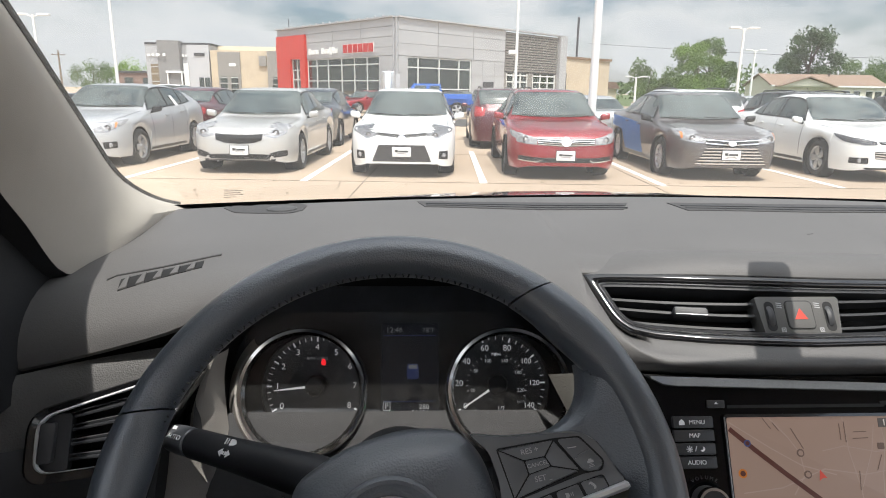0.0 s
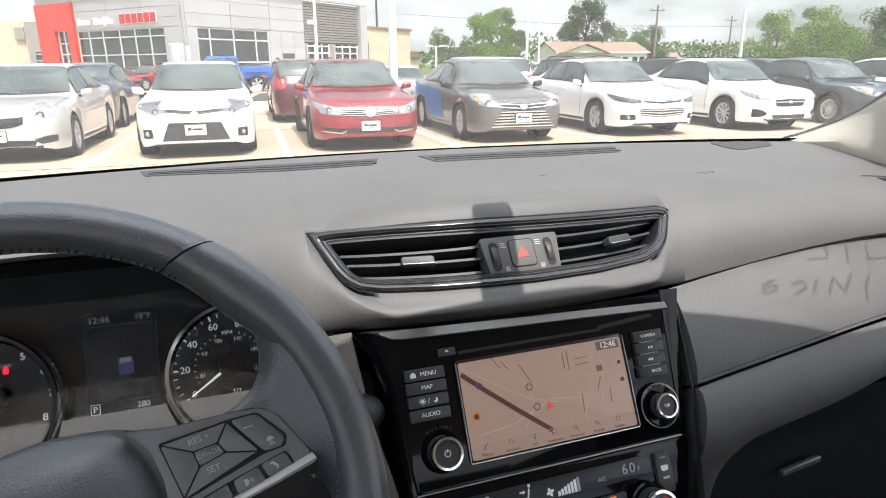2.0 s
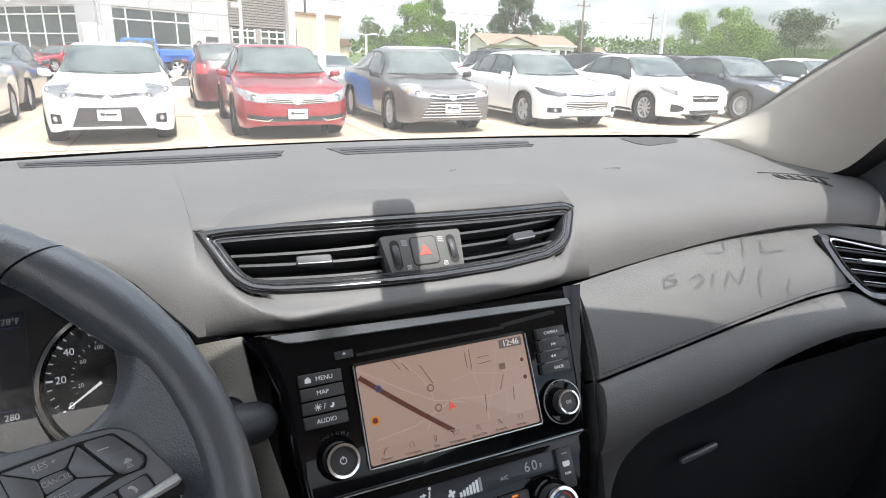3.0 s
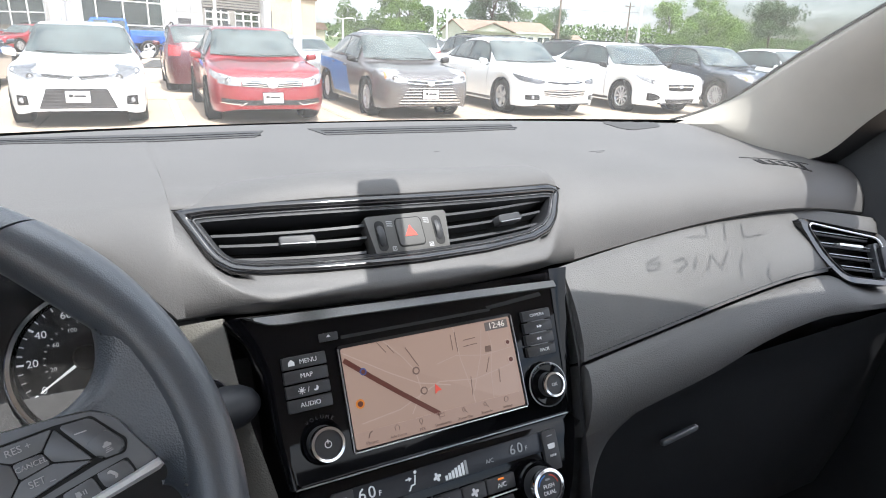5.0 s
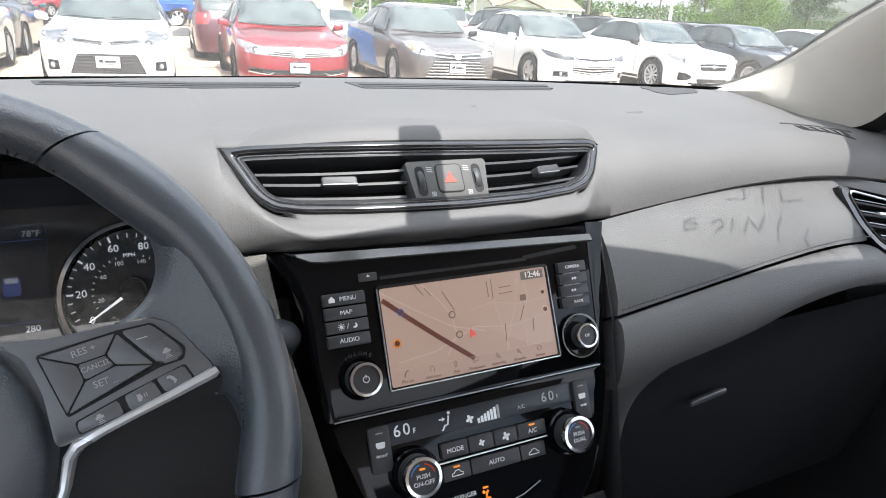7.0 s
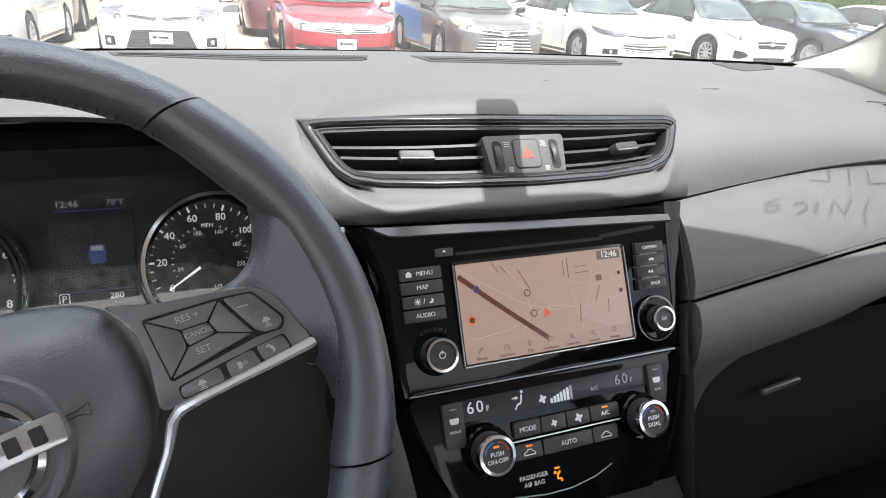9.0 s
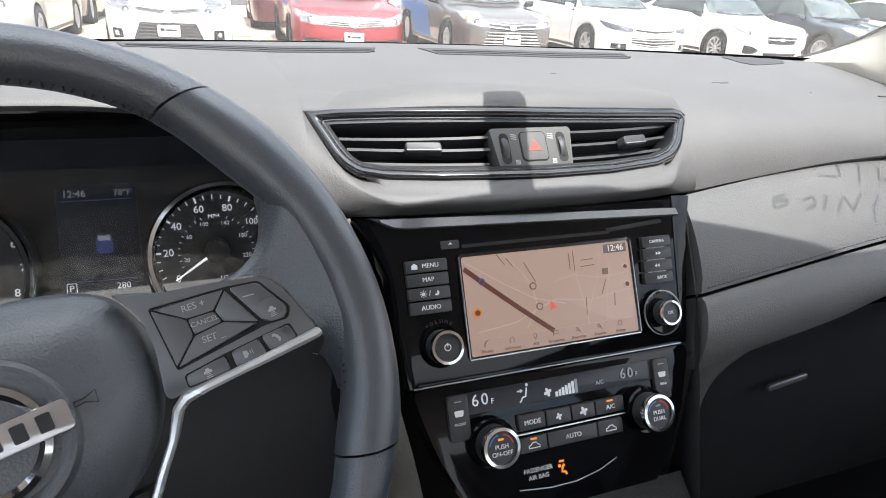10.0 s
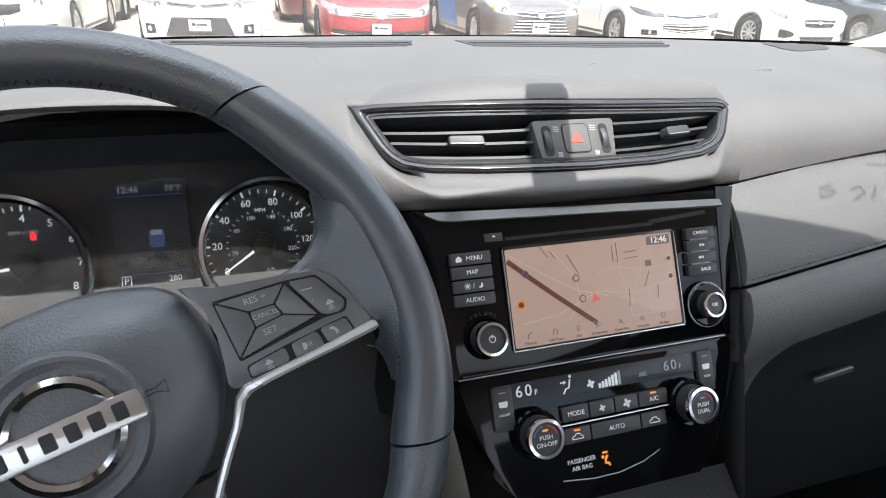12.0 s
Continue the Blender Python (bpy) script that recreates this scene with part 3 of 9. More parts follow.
part("passenger_panel", panel_between(G_TOP, G_SEAM, 0.006), STITCHED, dash, "stitched dark leatherette panel before the passenger")
UNDER_TOP = [(0.157, 0.670, 1.0865), (0.235, 0.675, 1.0940), (0.315, 0.680, 1.1015), (0.405, 0.686, 1.1090), (0.50, 0.693, 1.1135), (0.588, 0.701, 1.108), (0.66, 0.706, 1.080), (0.80, 0.710, 1.062)]
UNDER_LOW = [(0.142, 0.642, 1.026), (0.190, 0.645, 1.030), (0.245, 0.648, 1.037), (0.330, 0.652, 1.048), (0.425, 0.657, 1.067), (0.530, 0.660, 1.075), (0.640, 0.662, 1.066), (0.80, 0.664, 1.050)]
part("passenger_lower_panel", panel_between(UNDER_TOP, UNDER_LOW, 0.010, 56, 9), STITCHED, dash)
for k in range(70):
    u = (k + 0.5) / 70
    p, q = curve3(G_SEAM, u), curve3(G_SEAM, min(1, u + 0.01))
    m = basis(p + Vector((0, -0.0015, 0.005)), q - p if u < 0.985 else (1, 0, 0.05), (0, 0.7, 0.7))
    part("stitch", box(0.0042, 0.0012, 0.0010, m), BLACK, dash) if k == 0 else shared("stitch", STITCH, dash, m @ STITCH_BASE)
    if k == 0:
        STITCH = bpy.data.meshes.new("stitch")
        sb = box(0.0042, 0.0012, 0.0010)
        sb.to_mesh(STITCH)
        sb.free()
        STITCH.materials.append(BLACK)
        STITCH_BASE = Matrix()

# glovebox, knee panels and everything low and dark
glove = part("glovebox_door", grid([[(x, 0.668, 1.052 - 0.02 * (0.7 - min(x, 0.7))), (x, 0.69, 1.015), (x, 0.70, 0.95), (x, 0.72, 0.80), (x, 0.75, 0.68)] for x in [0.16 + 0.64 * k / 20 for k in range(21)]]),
             SHADEBLACK, dash, "black lower glovebox lid, shade put into its colour")
# handle coloured lighter than the lid to paint its lit highlight
part("glovebox_handle", prism(rounded(0.060, 0.007, 0.003), 0.006, basis((0.335, 0.692, 0.941), (1, 0.02, 0.10), (0, 0.2, 0.95)), 0.0028, 3), SWITCH, glove)
part("knee_panel", grid([[(x, 0.79, 1.10), (x, 0.755, 1.03), (x, 0.75, 0.92), (x, 0.79, 0.75), (x, 0.86, 0.62)] for x in [-0.80 + 0.66 * k / 20 for k in range(21)]]),
     PADLOW, dash, "dark knee panel under the column")
FLANK = basis((0, 0.70, 1.14), (1, 0, 0), (0, 0.466, 0.885))
flank = [Vector(q) for q in ((-0.1690, 0.0400, -0.0145), (-0.1660, 0.0074, -0.0145), (-0.1628, -0.0241, -0.0140), (-0.1582, -0.0514, -0.0135), (-0.1482, -0.1015, -0.013), (-0.132, -0.200, -0.02), (-0.12, -0.36, -0.03))]
part("stack_flank", grid([[FLANK @ (curve3(flank, k / 30) + Vector((-dx * (1 - 0.55 * min(1.0, k / 13)), 0, -dz))) for dx, dz in ((-0.004, 0.02), (-0.001, 0.002), (0.0, 0.0), (0.012, 0.003), (0.028, 0.010), (0.044, 0.022), (0.060, 0.040))] for k in range(31)]), FLANKGREY, dash,
     "beige grained flank beside the centre stack")
part("stack_cheek", grid([[(0.166, 0.735, 1.163), (0.150, 0.675, 1.09), (0.130, 0.628, 1.03), (0.115, 0.58, 0.93), (0.11, 0.55, 0.70)],
                          [(0.180, 0.745, 1.160), (0.168, 0.69, 1.09), (0.150, 0.66, 1.03), (0.155, 0.66, 0.93), (0.16, 0.66, 0.70)]]), PADLOW, dash)


CHEEK_IN = [(0.78, 0.165), (0.92, 0.157), (0.98, 0.151), (1.034, 0.147)]
CHEEK_OUT = [(0.78, 0.198), (0.88, 0.198), (0.93, 0.200), (0.965, 0.208), (0.985, 0.222), (1.000, 0.245), (1.015, 0.292), (1.026, 0.345), (1.034, 0.40)]
rows = []
for k in range(41):
    z = 0.78 + 0.254 * k / 40
    x0, x1 = interp(CHEEK_IN, z), interp(CHEEK_OUT, z)
    rows.append([(x0 - 0.008, 0.690, z), (x0 - 0.003, 0.660, z), (x0, 0.654, z)] + [(x0 + (x1 - x0) * q, 0.652 + 0.003 * math.exp(-q * 30) + 0.055 * q ** 2.4, z) for q in (0.04, 0.10, 0.2, 0.32, 0.45, 0.58, 0.7, 0.82, 0.92, 1.0)])
part("cheek_pad", grid(rows), STITCHED, dash, "grained side pad sweeping down beside the stack", sharp=80)
# dark sheets added behind the pad so no daylight shows through its gaps
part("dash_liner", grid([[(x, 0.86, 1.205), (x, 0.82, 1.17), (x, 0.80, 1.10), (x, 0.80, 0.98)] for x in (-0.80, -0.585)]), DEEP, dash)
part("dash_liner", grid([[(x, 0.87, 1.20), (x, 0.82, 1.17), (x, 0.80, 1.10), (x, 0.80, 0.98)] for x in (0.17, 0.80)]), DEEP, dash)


# ---- round-cornered vents at the ends of the dashboard ----
def end_vent(sx):
    m = basis((sx * 0.60, 0.704, 1.117), (1, sx * -0.20, 0), (0, 0.45, 0.89))
    o = [(-0.0500, 0.0690), (0.0950, 0.0370), (0.0930, -0.0360), (0.0080, -0.0240), (-0.0250, 0.0110)]
    inn = [(-0.0345, 0.0615), (0.0850, 0.0320), (0.0840, -0.0270), (0.0120, -0.0145), (-0.0130, 0.0160)]
    if sx < 0:
        o, inn = [(-0.062, 0.071), (0.083, 0.0355), (0.082, -0.0245), (-0.008, -0.021)], [(-0.050, 0.0640), (0.0753, 0.0305), (0.0740, -0.0160), (-0.017, -0.013)]
        o, inn = [(-x, y) for x, y in o][::-1], [(-x, y) for x, y in inn][::-1]
    o, inn = smoothed(o, 0.018, 6), smoothed(inn, 0.014, 6)
    rows = [[m @ Vector((x, y, -0.03)) for x, y in o], [m @ Vector((x, y, 0.002)) for x, y in o], [m @ Vector((x * 0.97, y * 0.97, 0.005)) for x, y in o],
            [m @ Vector((x, y, 0.003)) for x, y in inn], [m @ Vector((x, y, -0.03)) for x, y in inn]]
    v = part("end_vent_surround", grid(rows, closed_v=True), VENTGLOSS, dash, "gloss black surround of an end vent")
    part("end_vent_line", grid([[m @ Vector((x * 1.0, y * 1.0, 0.0042)) for x, y in inn], [m @ Vector((x * 0.97 - 0.0005, y * 0.965, 0.0052)) for x, y in inn],
                                [m @ Vector((x * 0.955, y * 0.95, 0.0030)) for x, y in inn]], closed_v=True), SATIN, v)
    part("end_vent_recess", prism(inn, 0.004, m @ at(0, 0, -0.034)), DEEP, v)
    for k in range(4):
        if sx > 0:
            x0, y0, x1, y1 = ((-0.0245, 0.0480, 0.0700, 0.0314), (-0.0163, 0.0318, 0.0700, 0.0178), (-0.0023, 0.0154, 0.0700, 0.0032), (0.0136, -0.0020, 0.0700, -0.0115))[k]
        else:
            y = 0.0385 - 0.0140 * k
            x0, x1, g = linear([(-0.013, -0.016), (0.064, -0.049)], y) + 0.004, 0.050, (0.19, 0.12, 0.07, 0.02)[k]
            y0, y1 = y + g * (x1 - x0) / 2, y - g * (x1 - x0) / 2
        lean = sx * math.degrees(math.atan2(y1 - y0, x1 - x0))
        mm = m @ at(sx * (x0 + x1) / 2, (y0 + y1) / 2, 0) @ turn(lean)
        part("end_vent_slat", box(x1 - x0, 0.0030, 0.022, mm @ at(0, 0, -0.014) @ Matrix.Rotation(radians(12), 4, "X"), 0.0008), BLACK, v)
        # bright strips paint lit slat edges at the right end; left stays dark
        part("slat_edge", box(x1 - x0, 0.0011, 0.0012, mm @ at(0, 0.0018, -0.0035), 0.0004), DIMLINE if sx > 0 else SLAT, v)
    if sx > 0:
        part("end_vent_tab", prism(rounded(0.040, 0.0040, 0.0015), 0.008, m @ at(0.034, 0.0250, -0.006) @ turn(-9), 0.0012), SATIN, v)
    wx, wy, ww, wh = (0.079, 0.002, 0.012, 0.048) if sx > 0 else (0.0618, 0.0082, 0.0255, 0.048)
    w = part("end_vent_wheel_plate", prism(rounded(ww, wh, 0.004), 0.012, m @ at(sx * wx, wy, -0.012), 0.001), SWITCH if sx > 0 else BLACK, v)
    part("end_vent_wheel", prism(rounded(0.0120, 0.0330, 0.0025), 0.006, m @ at(sx * (wx + 0.004), wy + 0.001, 0.000), 0.0016), BLACK if sx > 0 else SLAT, w, "thumb wheel of the vent")
    part("vent_carrier", panel_between([(sx * 0.575, 0.770, 1.184), (sx * 0.66, 0.755, 1.174), (sx * 0.75, 0.735, 1.160)],
                                       [(sx * 0.585, 0.738, 1.110), (sx * 0.67, 0.727, 1.107), (sx * 0.755, 0.710, 1.10)], 0.0), STITCHED, dash)
    # lower half coloured black to paint the shade below the lit strip
    part("vent_carrier_lower", panel_between([(sx * 0.585, 0.736, 1.112), (sx * 0.67, 0.725, 1.109), (sx * 0.755, 0.708, 1.102)],
                                             [(sx * 0.60, 0.712, 1.02), (sx * 0.68, 0.700, 1.02), (sx * 0.76, 0.685, 1.01)], 0.0), BLACK, dash)


end_vent(-1)
end_vent(1)

# ---- instrument cluster ----
CL = basis((-0.366, 0.827, 1.110), (1, 0, 0), (0, math.sin(radians(26)), math.cos(radians(26))))
cluster = thing("instrument_cluster", "lit instrument cluster with two round gauges and red warning light", "instrument cluster")
part("cluster_plate", prism(rounded(0.40, 0.19, 0.03, 0, 0.012), 0.004, CL @ at(0, 0, -0.006), 0.001), DIALFACE, cluster)
# hood lining around the gauges
rim_o = smoothed([(-0.196, -0.085), (0.190, -0.085), (0.176, 0.06), (0.09, 0.118), (-0.09, 0.118), (-0.182, 0.06)], 0.05, 6)
rows = [[CL @ Vector((x * 1.0, y, -0.004)) for x, y in rim_o], [CL @ Vector((x * 1.0, y + 0.004, 0.03)) for x, y in rim_o],
        [CL @ Vector((x * 1.01, y * 1.05 + 0.016, 0.066)) for x, y in rim_o], [CL @ Vector((x * 1.03, y * 1.06 + 0.020, 0.075)) for x, y in rim_o]]
rows = [[Vector((p.x, p.y, min(p.z, 1.232))) for p in r] for r in rows]
part("hood_lining", grid(rows, closed_v=True), BLACK, cluster, "black lining under the cluster hood")
left = [(-0.544, 0.757, 1.180), (-0.552, 0.757, 1.163), (-0.566, 0.754, 1.123), (-0.575, 0.750, 1.096), (-0.628, 0.740, 1.050), (-0.635, 0.722, 0.975)]
right = [(-0.531, 0.764, 1.180), (-0.541, 0.778, 1.150), (-0.544, 0.784, 1.124), (-0.543, 0.784, 1.090), (-0.538, 0.774, 1.040), (-0.535, 0.750, 0.975)]
part("cluster_cheek", grid([[tuple(Vector(a).lerp(Vector(b), u) + Vector((0, -0.010 * math.sin(math.pi * u), 0))) for u in (0, 0.15, 0.35, 0.6, 0.85, 1.0)] for a, b in
                            [(curve3(left, k / 20), curve3(right, k / 20)) for k in range(21)]]), GREYPANEL, cluster, "grey cheek beside the gauges, coloured as if sunlit")
part("cluster_cheek", grid([[(-0.151, 0.712, 0.96), (-0.161, 0.735, 1.05), (-0.176, 0.765, 1.115), (-0.188, 0.790, 1.185)],
                            [(-0.180, 0.745, 0.96), (-0.190, 0.770, 1.04), (-0.200, 0.795, 1.11), (-0.214, 0.815, 1.175)]]), BLACK, cluster, "black cheek beside the gauges")


def gauge(cx, labels, span, needle_at, name, minor):
    g = part(name, lathe([(0.0, 0.0), (0.052, 0.0), (0.0535, 0.001)], CL @ at(cx, 0.0, 0.0), 64), DIALFACE, cluster, "black gauge face with white numerals")
    ring = [(0.0525, 0.0), (0.0540, 0.016), (0.0565, 0.032), (0.0585, 0.0385), (0.0605, 0.040), (0.0620, 0.0375), (0.0622, 0.030), (0.060, 0.0)]
    part("bezel_ring", lathe([(0.0572, 0.034), (0.0600, 0.0395), (0.0630, 0.0405), (0.0648, 0.0375), (0.0650, 0.028)], CL @ at(cx * 1.09, -0.006, 0.0), 72), CHROME, g, "bright chrome bezel ring")
    part("bezel_cone", lathe([(0.0520, 0.0), (0.053, 0.016), (0.0555, 0.010)], CL @ at(cx, 0.0, 0.0), 72), BLACK, g)
    n = len(labels)
    for i, word in enumerate(labels):
        a = radians(span[0] + (span[1] - span[0]) * i / (n - 1))
        x, y = cx + math.sin(a) * 0.0405, math.cos(a) * 0.0405
        if word:
            lettering("numeral", word, 0.0090 if len(word) < 3 else 0.0080, CL @ at(x, y, 0.001), DIALMARK, g)
        part("tick", box(0.0016, 0.0052, 0.0006, CL @ Matrix.Translation((cx, 0, 0.001)) @ turn(-math.degrees(a)) @ at(0, 0.0492, 0)), DIALMARK, g)
        if i < n - 1:
            for k in range(1, minor):
                b = a + radians((span[1] - span[0]) / (n - 1) * k / minor)
                part("minor_tick", box(0.0008, 0.0038, 0.0006, CL @ Matrix.Translation((cx, 0, 0.001)) @ turn(-math.degrees(b)) @ at(0, 0.0498, 0)), DIALMARK, g)
    a = needle_at
    nd = part("needle", prism([(-0.0013, 0.009), (0.0013, 0.009), (0.0005, 0.043), (-0.0005, 0.043)], 0.0012, CL @ Matrix.Translation((cx, 0, 0.006)) @ turn(-a)), NEEDLE, g, "white pointer")
    part("needle_hub", lathe([(0.0, 0.011), (0.0095, 0.010), (0.011, 0.007), (0.011, 0.001)], CL @ at(cx, 0, 0), 32), BLACK, nd)
    return g


tach = gauge(-0.096, ["0", "1", "2", "3", "4", "5", "6", "7", "8"], (-120, 120), -96, "tachometer", 4)
speedo = gauge(0.096, ["0", "20", "40", "60", "80", "100", "120", "140"], (-123, 123), -123, "speedometer", 4)
lettering("unit_legend", "RPM x1000", 0.0048, CL @ at(-0.096, 0.0285, 0.001), SEGDIM, tach)
lettering("unit_legend", "MPH", 0.0050, CL @ at(0.096, 0.0318, 0.001), DIALMARK, speedo)
for word, a in (("20", -103), ("60", -57), ("100", -20), ("140", 20), ("180", 62), ("220", 103)):
    lettering("inner_numeral", word, 0.0052, CL @ at(0.096 + 0.0265 * math.sin(radians(a)), 0.0265 * math.cos(radians(a)), 0.001), SEGMENT, speedo)
for k in range(23):
    a = -112 + 224 * k / 22
    if abs(a) < 16:
        continue
    part("inner_tick", box(0.0007, 0.0022, 0.0005, CL @ Matrix.Translation((0.096, 0, 0.001)) @ turn(-a) @ at(0, 0.0318, 0)), SEGMENT, speedo)
lettering("unit_legend", "km/h", 0.0046, CL @ at(0.122, -0.018, 0.001), SEGDIM, speedo)
# belt warning light: a seat with a strap
part("belt_light", prism(smoothed([(-0.0028, -0.0045), (0.0030, -0.0045), (0.0034, 0.0), (0.0016, 0.0034), (-0.0016, 0.0034), (-0.0034, 0.0)], 0.001), 0.0006, CL @ at(-0.089, 0.0255, 0.001) @ Matrix.Diagonal((0.72, 0.85, 1, 1))), REDLIGHT, tach, "red belt warning light")
# small gauges at the bottoms
for g, cx, words in ((tach, -0.098, ("C", "H")), (speedo, 0.100, ("0", "1/2", "1"))):
    part("small_arc", grid([[CL @ Vector((cx + r * math.sin(radians(a)), -0.052 + r * math.cos(radians(a)), 0.0012)) for r in (0.0225, 0.0233)] for a in range(-48, 49, 6)]), DIALMARK, g)
    for k in range(5):
        a = -48 + 24 * k
        part("small_tick", box(0.001, 0.0036, 0.0005, CL @ Matrix.Translation((cx, -0.052, 0.001)) @ turn(-a) @ at(0, 0.0215, 0)), DIALMARK, g)
    for k, word in enumerate(words):
        a = radians(-52 + 104 * k / (len(words) - 1))
        lettering("small_numeral", word, 0.0062, CL @ at(cx + 0.029 * math.sin(a), -0.054 + 0.029 * math.cos(a), 0.001), DIALMARK, g)
    part("small_needle", box(0.0012, 0.020, 0.0008, CL @ Matrix.Translation((cx, -0.052, 0.002)) @ turn(4 if g == tach else -42) @ at(0, 0.010, 0)), NEEDLE, g)
part("fuel_mark", box(0.004, 0.005, 0.0006, CL @ at(0.080, -0.030, 0.001)), DIALMARK, speedo)

# pale rims outside the gauges
for g, sx in ((tach, -1), (speedo, 1)):
    rows = []
    for k in range(25):
        a = radians((135 if sx < 0 else -75) + 120 * k / 24)
        rows.append([CL @ Vector((sx * 0.1046 + r * math.cos(a), -0.006 + r * math.sin(a), z)) for r, z in ((0.0650, 0.034), (0.0675, 0.0345), (0.0715, 0.029), (0.0790, 0.012))])
    part("bezel_skirt", grid(rows), GREYPANEL, g, "grey skirt round the gauge")
# information display between the gauges
disp = part("information_display", prism(rounded(0.062, 0.098, 0.003, 0.003, 0.017), 0.001, CL @ at(0, 0, 0.0002), 0.0003), DISPLAY, cluster, "dim dark information display")
lettering("clock_digits", "12:46", 0.0082, CL @ at(-0.014, 0.0585, 0.0016), SEGDIM, disp)
lettering("temperature_digits", "78\u00b0F", 0.0074, CL @ at(0.023, 0.0580, 0.0016), SEGDIM, disp)
lettering("range_digits", "280", 0.0074, CL @ at(0.018, -0.0225, 0.0016), SEGMENT, disp)
lettering("odometer_digits", "21136", 0.0074, CL @ at(0.014, -0.0288, 0.0016), SEGMENT, disp)
part("display_line", box(0.056, 0.0006, 0.0003, CL @ at(0.003, 0.0528, 0.0014)), BLUELIGHT, disp)
part("display_line", box(0.056, 0.0006, 0.0003, CL @ at(0.003, -0.0165, 0.0014)), BLUELIGHT, disp)
pic = part("display_picture", prism(smoothed([(-0.006, -0.010), (0.006, -0.010), (0.0065, -0.002), (0.0055, 0.006), (-0.0055, 0.006), (-0.0065, -0.002)], 0.002), 0.0006, CL @ at(0.006, 0.0165, 0.0012)), BLUELIGHT, disp, "small blue car picture")
part("picture_roof", box(0.009, 0.004, 0.0004, CL @ at(0.006, 0.0195, 0.0020)), SEGDIM, pic)
part("gear_box_frame", prism(rounded(0.0078, 0.0092, 0.001, -0.0215, -0.0215), 0.0005, CL @ at(0, 0, 0.0012)), SEGMENT, disp)
part("gear_box_inner", prism(rounded(0.0066, 0.0080, 0.001, -0.0215, -0.0215), 0.0005, CL @ at(0, 0, 0.0015)), DISPLAY, disp)
lettering("gear_letter", "P", 0.0078, CL @ at(-0.0215, -0.0215, 0.0021), SEGMENT, disp)
eco = part("eco_lamp", prism(rounded(0.0095, 0.0040, 0.001, -0.0205, -0.0283), 0.0005, CL @ at(0, 0, 0.0012)), GREENLIGHT, disp, "green economy lamp")
part("cluster_lens", prism(rounded(0.33, 0.13, 0.03, 0, 0.010), 0.001, CL @ at(0, 0, 0.030)), LENS, cluster, "clear curved gauge cover").visible_shadow = False

# ---- steering wheel ----
WT = 0.506
WH = basis((-0.371, 0.539, 1.159), (1, 0, 0), (0, math.sin(WT), math.cos(WT))) @ turn(17)
wheel = thing("steering_wheel", "black leather steering wheel turned a little, with bright spokes", "steering wheel")
RM, RR = 0.1685, 0.0148


def rim_ring(a, grow=0.0, dent=0.0):
    """One cross-section of the rim at the angle a (degrees), flattened at the bottom."""
    c, s = math.cos(radians(a)), math.sin(radians(a))
    rad = RM
    if s < -0.80:
        rad = RM * (1 - 0.06 * min(1, (-s - 0.80) / 0.2))
    thumb = math.exp(-((abs(((a + 180) % 360) - 180) - 28) / 9) ** 2) if -90 < ((a + 180) % 360) - 180 < 90 else math.exp(-((180 - abs(((a + 180) % 360) - 180) - 28) / 9) ** 2) if s > 0 else 0
    w = ((a + 180) % 360) - 180
    lean = 3.0 * (math.exp(-((w - 41) / 14) ** 2) - math.exp(-((w - 139) / 14) ** 2)) - 1.8 * (math.exp(-((w + 31) / 12) ** 2) - math.exp(-((w + 149) / 12) ** 2))
    out = []
    for k in range(24):
        t = 2 * math.pi * k / 24
        rr = RR + grow - dent
        x = rr * math.cos(t) * (0.94 + (0.24 * thumb if math.cos(t) < 0 else 0.05 * thumb))
        z = rr * math.sin(t) * 1.06
        b = radians(a - math.cos(t) * lean)
        out.append(WH @ Vector(((rad + x) * math.cos(b), (rad + x) * math.sin(b), z)))
    return out


def rim_arc(name, a0, a1, grow, label=""):
    n = max(6, int(abs(a1 - a0) / 3))
    rows = []
    for k in range(n + 1):
        a = a0 + (a1 - a0) * k / n
        rows.append(rim_ring(a, grow))
    rows = [rim_ring(a0, grow, 0.004)] + rows + [rim_ring(a1, grow, 0.004)]
    return part(name, grid(rows, closed_v=True, cap=True), GRIP if "grip" in name else LEATHER, wheel, label)


rim_arc("rim_top", 41.4, 138.6, 0.0, "smooth black leather rim")
rim_arc("right_grip", -30.8, 40.9, 0.0004)
rim_arc("left_grip", 139.1, 210.8, 0.0004)
rim_arc("rim_bottom", 211.3, 328.7, 0.0)
# cross stitching along the inside of the rim
STITCHED_MESH = None
for k in range(150):
    a = -30 + 240 * k / 149
    c, s = math.cos(radians(a)), math.sin(radians(a))
    m = WH @ Matrix.Translation(((RM - RR * 0.90) * c, (RM - RR * 0.90) * s, 0.0050)) @ turn(a + (24 if k % 2 else -24))
    if STITCHED_MESH is None:
        first = part("rim_stitch", box(0.0040, 0.0009, 0.0010), BLACK, wheel)
        first.matrix_local = m
        STITCHED_MESH = first.data
    else:
        shared("rim_stitch", STITCHED_MESH, wheel, m)

# airbag cover
cov = []
outline = smoothed([(-0.066, 0.020), (-0.056, 0.0410), (-0.022, 0.0525), (0.022, 0.0525), (0.056, 0.0410), (0.066, 0.020), (0.067, -0.012), (0.050, -0.046), (0.024, -0.064), (-0.024, -0.064), (-0.050, -0.046), (-0.067, -0.012)], 0.02, 4)
